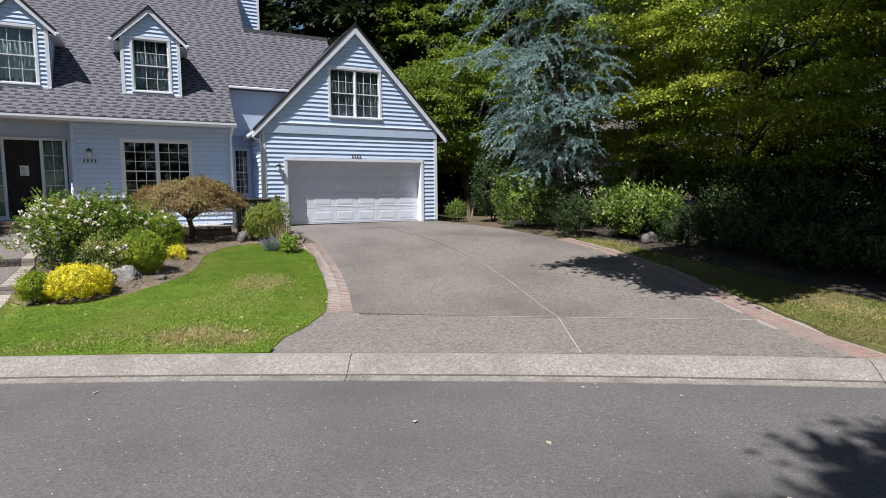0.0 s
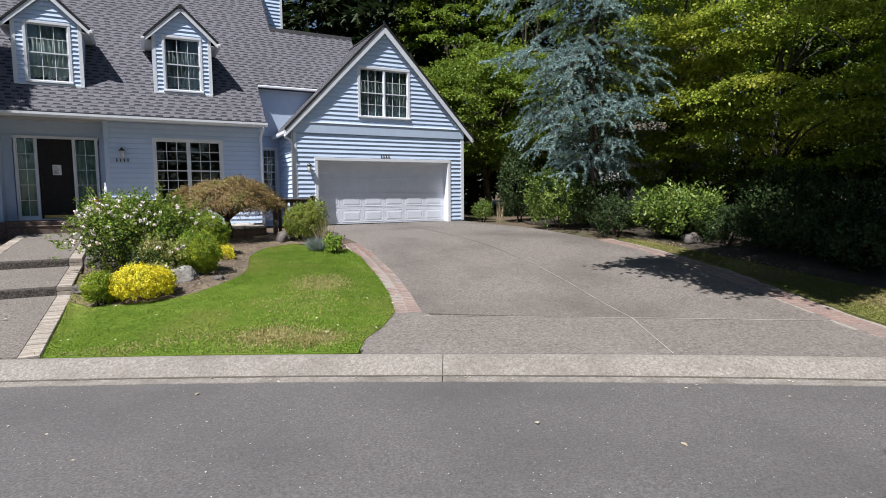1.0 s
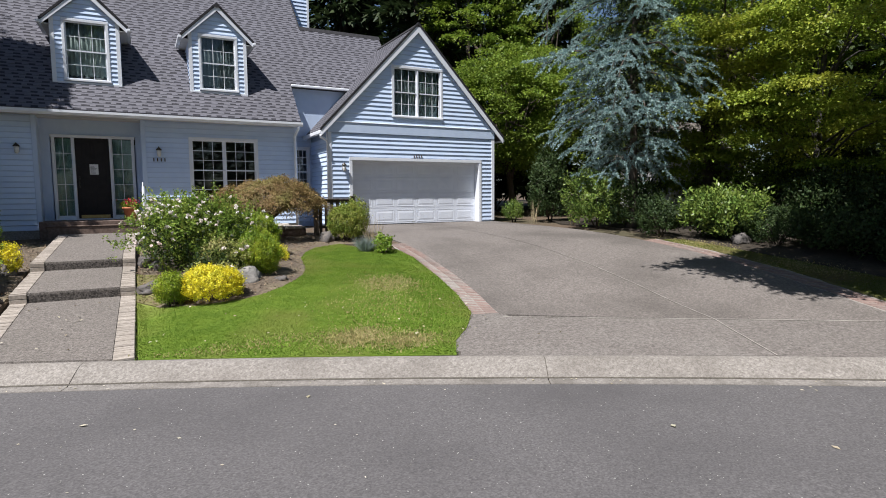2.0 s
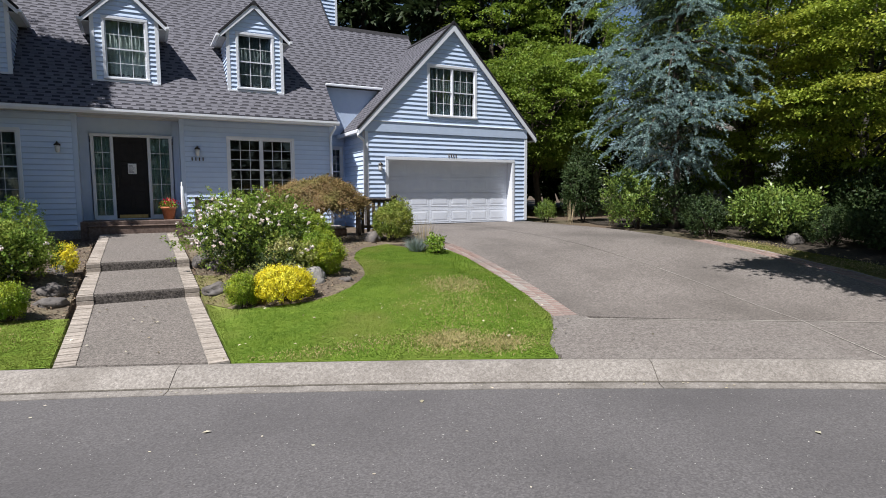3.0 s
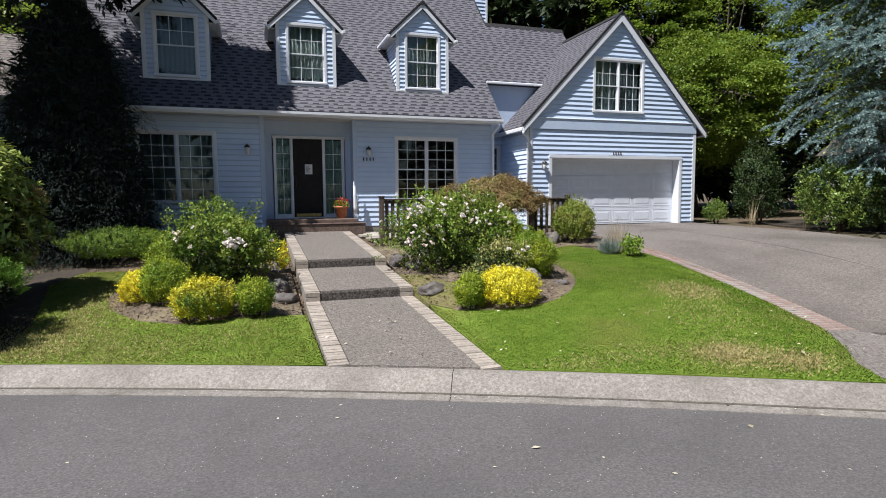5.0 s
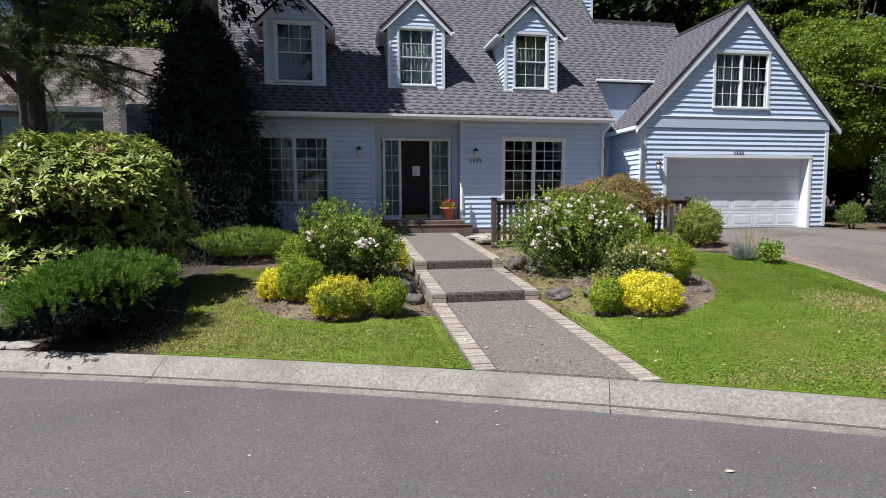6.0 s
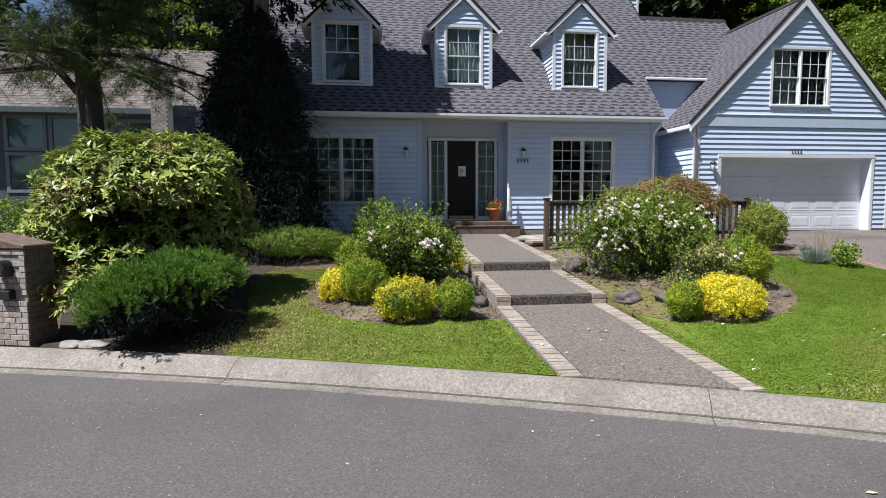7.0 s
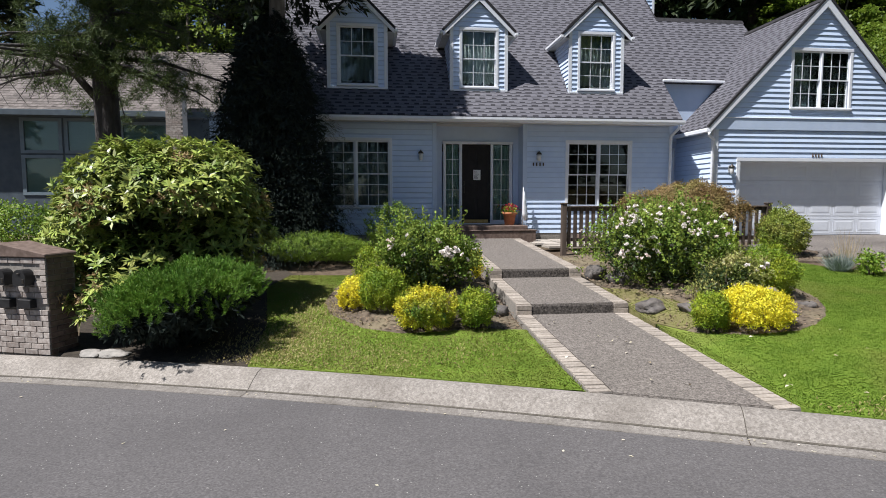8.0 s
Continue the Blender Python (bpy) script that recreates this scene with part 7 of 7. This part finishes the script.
for a, b, c, d in NW:
    bm = bmesh.new()
    for q in ((a - 0.09, a + 0.03, c - 0.08, d + 0.08), (b - 0.03, b + 0.09, c - 0.08, d + 0.08), (a + 0.031, b - 0.031, d - 0.03, d + 0.08), (a + 0.031, b - 0.031, c - 0.08, c + 0.03)):
        box(bm, q[0], q[1], NY - 0.03, NY + 0.05, q[2], q[3])
    w = part("window", bm, M["frame_teal"], nb_house)
    pn = part("pane", cuboid(a + 0.02, b - 0.02, NY + 0.02, NY + 0.026, c + 0.02, d - 0.02), M["glass"], w)
    pn.visible_shadow = False
    # the blind's pale colour stands in for sky reflected in the pane
    part("blind", cuboid(a + 0.01, b - 0.01, NY + 0.06, NY + 0.07, c, d), M["blind_sky"], w, "teal blind, paled to stand in for reflected sky")
nr = part("roof", prism(bmesh.new(), [(-31, 25.8, 5.36), (-11.0, 25.8, 5.36), (-11.0, 30.2, 8.5), (-31, 30.2, 8.5)], (0, 0, -0.12)), M["roof_old"], nb_house, "old grey-brown shingle roof")
part("roof", prism(bmesh.new(), [(-31, 30.2, 8.5), (-11.0, 30.2, 8.5), (-11.0, 34.6, 5.36), (-31, 34.6, 5.36)], (0, 0, -0.12)), M["roof_old"], nb_house)
V, F = [], []
nrng = np.random.default_rng(7)
for r in range(27):
    x = -31 + nrng.uniform(0, 0.2)
    y0, y1 = 25.8 + 4.4 * r / 27, 25.8 + 4.4 * (r + 1.02) / 27
    while x < -11.2:
        w = nrng.uniform(0.14, 0.3)
        t = nrng.uniform(0.01, 0.03)
        k = len(V)
        z0, z1 = 5.37 + (y0 - 25.8) * 0.7136, 5.37 + (y1 - 25.8) * 0.7136
        V += [(x, y0, z0 + t), (x + w - 0.012, y0, z0 + t), (x + w - 0.012, y1, z1 + 0.004), (x, y1, z1 + 0.004), (x, y0, z0 - 0.01), (x + w - 0.012, y0, z0 - 0.01)]
        F += [(k, k + 1, k + 2, k + 3), (k + 4, k + 5, k + 1, k)]
        x += w
me = bpy.data.meshes.new("shingles")
me.from_pydata(V, [], F)
tagged(part("shingles", me, M["roof_old"], nr), kind="stuff")
part("fascia", cuboid(-31, -11.0, 25.74, 25.79, 5.18, 5.38, 0.01), M["wall_teal"], nb_house)
part("soffit", cuboid(-31, -11.2, 25.8, NY - 0.002, 5.2, 5.22), M["wall_teal"], nb_house)
ch = part("chimney", cuboid(-12.5, -11.95, 25.2, 25.72, 0.9, 6.6, 0.01), M["mortar"], nb_house, "brick chimney before the eave")
for r in range(74):
    z = 0.95 + 0.076 * r
    for c in range(3):
        x = -12.5 + 0.2 * c - (0.1 if r % 2 else 0)
        x0, x1 = max(x + 0.006, -12.498), min(x + 0.194, -11.952)
        if x1 - x0 > 0.03:
            part("brick", cuboid(x0, x1, 25.186, 25.199, z, z + 0.066), M["brick_mail"], ch)
part("chimney_cap", cuboid(-12.57, -11.88, 25.13, 25.739, 6.601, 6.72, 0.02), M["concrete"], ch)

# a pale house glimpsed through the trees at the right
far = thing("far_house", (19.4, 19, 1.2), "white clapboard house glimpsed between dark trees", "house")
part("wall", cuboid(18.2, 20.6, 17.2, 21, 1.2, 3.7), M["house_white"], far)
part("roof", prism(bmesh.new(), [(17.9, 16.9, 3.7), (17.9, 21.3, 3.7), (17.9, 19.1, 5.3)], (3, 0, 0)), M["roof_old"], far)
part("window", cuboid(19.2, 20.0, 17.16, 17.2, 2.0, 3.2), M["door"], far)

# ---- brick mailbox pillar ----
mdir = Vector((-0.945, 0.327, 0)).normalized()
mm = Matrix.Translation((-9.76, 12.5, 0.18)) @ Matrix.Rotation(math.atan2(-mdir.y, -mdir.x), 4, "Z")
pillar = thing("mailbox_pillar", (-9.76, 12.5, 0.18), "whitewashed brick pillar with arched steel mailboxes and dark paper slots", "mailbox")
PW, PD, PH = 1.5, 0.44, 1.30


def at_pillar(bm):
    bmesh.ops.transform(bm, matrix=mm, verts=bm.verts[:])
    return bm


core = part("core", at_pillar(cuboid(-PW, -0.004, 0.012, PD, -0.05, PH)), M["mortar"], pillar)
bm = bmesh.new()
prism(bm, [(-PW - 0.03, -0.03, PH), (0.03, -0.03, PH), (0.03, -0.03, PH + 0.05), (-PW * 0.5, -0.03, PH + 0.19), (-PW - 0.03, -0.03, PH + 0.05)], (0, PD + 0.06, 0))
bmesh.ops.bevel(bm, geom=bm.edges[:], offset=0.012, segments=1, affect="EDGES")
part("coping", at_pillar(bm), M["deck"], pillar, "weathered brown coping")
slots = [(-0.30 - 0.33 * i, 0.62, 0.24, 0.13) for i in range(4)] + [(-0.30 - 0.33 * i, 0.92, 0.20, 0.22) for i in range(4)]
mrng = np.random.default_rng(21)
rows_n = int(PH / 0.076)
for r in range(rows_n):
    z0 = 0.076 * r
    x = -PW + (0.0 if r % 2 else -0.10)
    while x < -0.01:
        a, b = max(x + 0.005, -PW), min(x + 0.195, -0.004)
        x += 0.2
        if b - a < 0.03:
            continue
        if any(a < s[0] + s[2] * 0.5 and b > s[0] - s[2] * 0.5 and z0 + 0.066 > s[1] and z0 < s[1] + s[3] for s in slots):
            continue
        part("brick", at_pillar(cuboid(a, b, -0.004 - mrng.uniform(0, 0.006), 0.011, z0 + 0.005, z0 + 0.071, 0.003)), M["brick_mail"], pillar)
    # side bricks take the dark porch brick: the side's shade put into colour
    y = 0.012 + (0 if r % 2 else -0.1)
    while y < PD - 0.02:
        a, b = max(y + 0.005, 0.013), min(y + 0.195, PD - 0.002)
        y += 0.2
        if b - a > 0.03:
            part("brick", at_pillar(cuboid(-0.003, 0.008, a, b, z0 + 0.005, z0 + 0.071, 0.003)), M["deck"], pillar)
for s in slots[:4]:
    part("paper_slot", at_pillar(cuboid(s[0] - s[2] * 0.44, s[0] + s[2] * 0.44, -0.08, 0.02, s[1] + 0.01, s[1] + s[3], 0.008)), M["black"], pillar, "dark newspaper slot")
for s in slots[4:]:
    bm = bmesh.new()
    n = 10
    w = s[2] * 0.5
    out = [(s[0] - w, s[1] + 0.02), (s[0] + w, s[1] + 0.02)] + [(s[0] + w * math.cos(math.pi * k / n), s[1] + 0.13 + w * math.sin(math.pi * k / n)) for k in range(n + 1)]
    prism(bm, [(x, -0.13, z) for x, z in out], (0, 0.16, 0))
    box_body = part("mailbox", at_pillar(bm), M["black"], pillar, "arched dark metal mailbox door")
    part("pull", at_pillar(cuboid(s[0] - 0.02, s[0] + 0.02, -0.145, -0.13, s[1] + 0.17, s[1] + 0.185, 0.003)), M["bronze"], box_body)
    part("flag_tab", at_pillar(cuboid(s[0] + 0.05, s[0] + 0.085, -0.137, -0.13, s[1] + 0.05, s[1] + 0.11, 0.002)), M["bronze"], box_body)

# ---- low wooden fence before the front window ----
fence = thing("picket_fence", (1.6, 17.66, 1.0), "low weathered brown wooden fence with posts and pickets", "fence")
FX0, FX1, FY2 = -1.0, 4.25, 17.66
for x in (FX0, 0.75, 3.15, FX1):
    z = float(land(x, FY2))
    part("post", cuboid(x - 0.06, x + 0.06, FY2 - 0.06, FY2 + 0.06, z - 0.1, 2.14, 0.006), M["fence"], fence)
    part("post_cap", cuboid(x - 0.075, x + 0.075, FY2 - 0.075, FY2 + 0.075, 2.141, 2.175, 0.01), M["fence"], fence)
for x0, x1 in ((FX0, 0.75), (3.15, FX1)):
    for z in (1.25, 1.98):
        part("rail", cuboid(x0 + 0.062, x1 - 0.062, FY2 + 0.012, FY2 + 0.05, z, z + 0.085, 0.004), M["fence"], fence)
    part("top_rail", cuboid(x0 + 0.062, x1 - 0.062, FY2 - 0.05, FY2 + 0.06, 2.066, 2.10, 0.004), M["fence"], fence)
    n = int((x1 - x0 - 0.2) / 0.135)
    for k in range(n):
        x = x0 + 0.13 + (x1 - x0 - 0.26) * k / (n - 1)
        part("picket", cuboid(x - 0.045, x + 0.045, FY2 - 0.012, FY2 + 0.010, 1.12, 2.064, 0.003), M["fence"], fence)
# ---- pot, furled flag, rocks, litter ----
pot = thing("flower_pot", (-1.52, 21.0, 1.525), "terracotta pot of red flowers beside the front door", "plant pot")
bm = lathe(bmesh.new(), [(0.13, 0), (0.14, 0.01), (0.185, 0.30), (0.21, 0.31), (0.215, 0.37), (0.195, 0.37), (0.185, 0.33)], 20)
bmesh.ops.translate(bm, vec=(-1.52, 21.0, 1.526), verts=bm.verts[:])
part("pot", bm, M["terracotta"], pot)
prng = np.random.default_rng(41)
c = np.array([-1.52, 21.0, 1.95]) + prng.normal(0, 1, (260, 3)) * (0.11, 0.11, 0.06)
part("leaves", leaf_mesh("leaves", c, unit(prng, 260) + np.array([0, 0, 0.6]), unit(prng, 260), 0.07, 0.045), M["hedge"], pot)
c = np.array([-1.52, 21.0, 2.03]) + prng.normal(0, 1, (130, 3)) * (0.12, 0.12, 0.05)
part("flowers", leaf_mesh("flowers", c, unit(prng, 130) + np.array([0, 0, 0.6]), unit(prng, 130), 0.05, 0.045), M["red_flower"], pot)
tagged(bpy.data.objects["flowers"], kind="stuff")

flag = thing("furled_flag", (-1.18, 20.86, 1.42), "small furled flag on a white staff beside the door", "flag")
bm = bmesh.new()
tube(bm, [(-1.18, 20.80, 1.53), (-1.16, 20.80, 2.62)], [0.014, 0.012], 8)
part("staff", bm, M["cloth_white"], flag)
for k, (m, dx) in enumerate((("cloth_white", 0.0), ("blind", 0.03))):
    bm = bmesh.new()
    tube(bm, [(-1.17 + dx, 20.77, 2.5), (-1.16 + dx, 20.75, 2.2), (-1.14 + dx * 1.6, 20.75, 1.85), (-1.12 + dx * 2, 20.76, 1.66)], [0.015, 0.035, 0.055, 0.03], 8)
    part("cloth", bm, M[m], flag)


def rock(x, y, w, d, h, material, label, seed):
    bm = bmesh.new()
    bmesh.ops.create_icosphere(bm, subdivisions=3, radius=1)
    for v in bm.verts:
        p = v.co
        k = 1 + 0.45 * noise.noise(p * 1.3 + Vector((seed, 0, 0))) + 0.18 * noise.noise(p * 3.0 + Vector((0, seed, 0))) + 0.06 * noise.noise(p * 8.0)
        v.co = Vector((p.x * w / 2 * k, p.y * d / 2 * k, p.z * h * 0.62 * k + h * 0.25))
    for f in bm.faces:
        f.smooth = True
    ob = part("rock", bm, material)
    ob.matrix_basis = pose(x, y, float(land(x, y)) + 0.01, 0, 0, seed * 37 % 180)
    return tagged(ob, label, "rock", "garden rocks")


for k, (x, y, w, d, h, pale) in enumerate(((-1.12, 13.0, 0.6, 0.38, 0.20, 0), (-0.72, 12.6, 0.42, 0.3, 0.15, 0), (-1.15, 15.25, 0.45, 0.4, 0.3, 0), (-0.87, 14.74, 0.5, 0.4, 0.26, 0), (0.3, 12.42, 0.8, 0.5, 0.36, 1), (-3.6, 13.31, 0.5, 0.36, 0.15, 0), (-3.67, 13.94, 0.55, 0.4, 0.2, 0), (-3.68, 15.46, 0.5, 0.4, 0.24, 0), (1, 12.29, 0.3, 0.25, 0.13, 0), (12, 10.7, 0.7, 0.4, 0.3, 0), (4.35, 15.9, 0.4, 0.3, 0.2, 0), (3.1, 16.4, 0.7, 0.4, 0.3, 0), (-9.25, 12.5, 0.5, 0.3, 0.045, 1), (-8.95, 12.42, 0.5, 0.35, 0.05, 1))):
    rock(x, y, w, d, h, M["rock_pale"] if pale else M["rock"], "weathered pale garden boulder half sunk in mulch" if pale else "dark weathered garden rock half sunk in mulch", k + 1)

# fallen leaves and pale petals on road and kerb
lrng = np.random.default_rng(300)
spots = [(-1.87, 7.815), (0.256, 7.618), (2.995, 5.167), (3.792, 4.201)]
xs_, ss_ = lrng.uniform(-12, 10, 110), -lrng.uniform(0.45, 5.5, 110) ** 1.0
pts = [street(x, s) for x, s in zip(xs_, ss_)] + [np.array(p) for p in spots]
xs2 = np.concatenate([lrng.normal(m, 0.5, 12) for m in (-9.5, -6.8, -4.6, -1.7, 1.2, 3.3, 6.2)])
pts += [street(x, s) for x, s in zip(xs2, -lrng.uniform(0.36, 0.52, len(xs2)))]
def road_z(p):
    s = (p[1] - kerb_y(p[0])) / math.sqrt(1 + float(kerb_slope(p[0])) ** 2)
    return float(np.interp(-s, [0.36, 0.5, 2.5, 4.6, 6.8, 8.8], [0.022, 0.006, 0.03, 0.045, 0.03, 0.0]))


pos = np.array([[p[0], p[1], road_z(p) + 0.004] for p in pts])
n = len(pos)
ax = unit(lrng, n) * np.array([1, 1, 0.06])
size = np.full(n, 0.05)
size[:110] = lrng.uniform(0.015, 0.05, 110)
size[110:114] = 0.085
size[114:] = lrng.uniform(0.015, 0.045, n - 114)
litter = part("leaf_litter", leaf_mesh("leaf_litter", pos, ax, np.array([0, 0, 1.0]) + 0.15 * unit(lrng, n), size, size * 0.6, 0.08), M["litter"])
tagged(litter, "pale fallen leaves and petals scattered on the road", "leaf litter", kind="stuff")
xs3 = lrng.uniform(-3.2, 3.8, 60)
pos = np.array([[x, kerb_y(x) + lrng.uniform(0.3, 3.5)] for x in xs3])
pos = np.column_stack([pos, land(pos[:, 0], pos[:, 1]) + 0.075])
tagged(part("lawn_litter", leaf_mesh("lawn_litter", pos, unit(lrng, 60) * np.array([1, 1, 0.3]), np.array([0, 0, 1.0]) + 0.4 * unit(lrng, 60), 0.05, 0.035), M["litter"]), "a few dry fallen leaves on the lawn", "leaf litter", kind="stuff")
# pale stone chips showing in the asphalt
n = 5200
xs4, ss4 = lrng.uniform(-11, 9, n), -lrng.uniform(0.6, 8.2, n)
p = np.array([street(x, s) for x, s in zip(xs4, ss4)])
zc = np.interp(-ss4, [0.5, 2.5, 4.6, 6.8, 8.8], [0.0, 0.03, 0.045, 0.03, 0.0]) + 0.003
pos = np.column_stack([p, zc])
sz = lrng.uniform(0.006, 0.016, n)
tagged(part("stone_chips", leaf_mesh("stone_chips", pos, unit(lrng, n) * np.array([1, 1, 0.05]), np.tile([0, 0, 1.0], (n, 1)), sz, sz * 0.8, 0.1), M["chip"]), "pale stone chips showing in the asphalt", "road surface", kind="stuff")
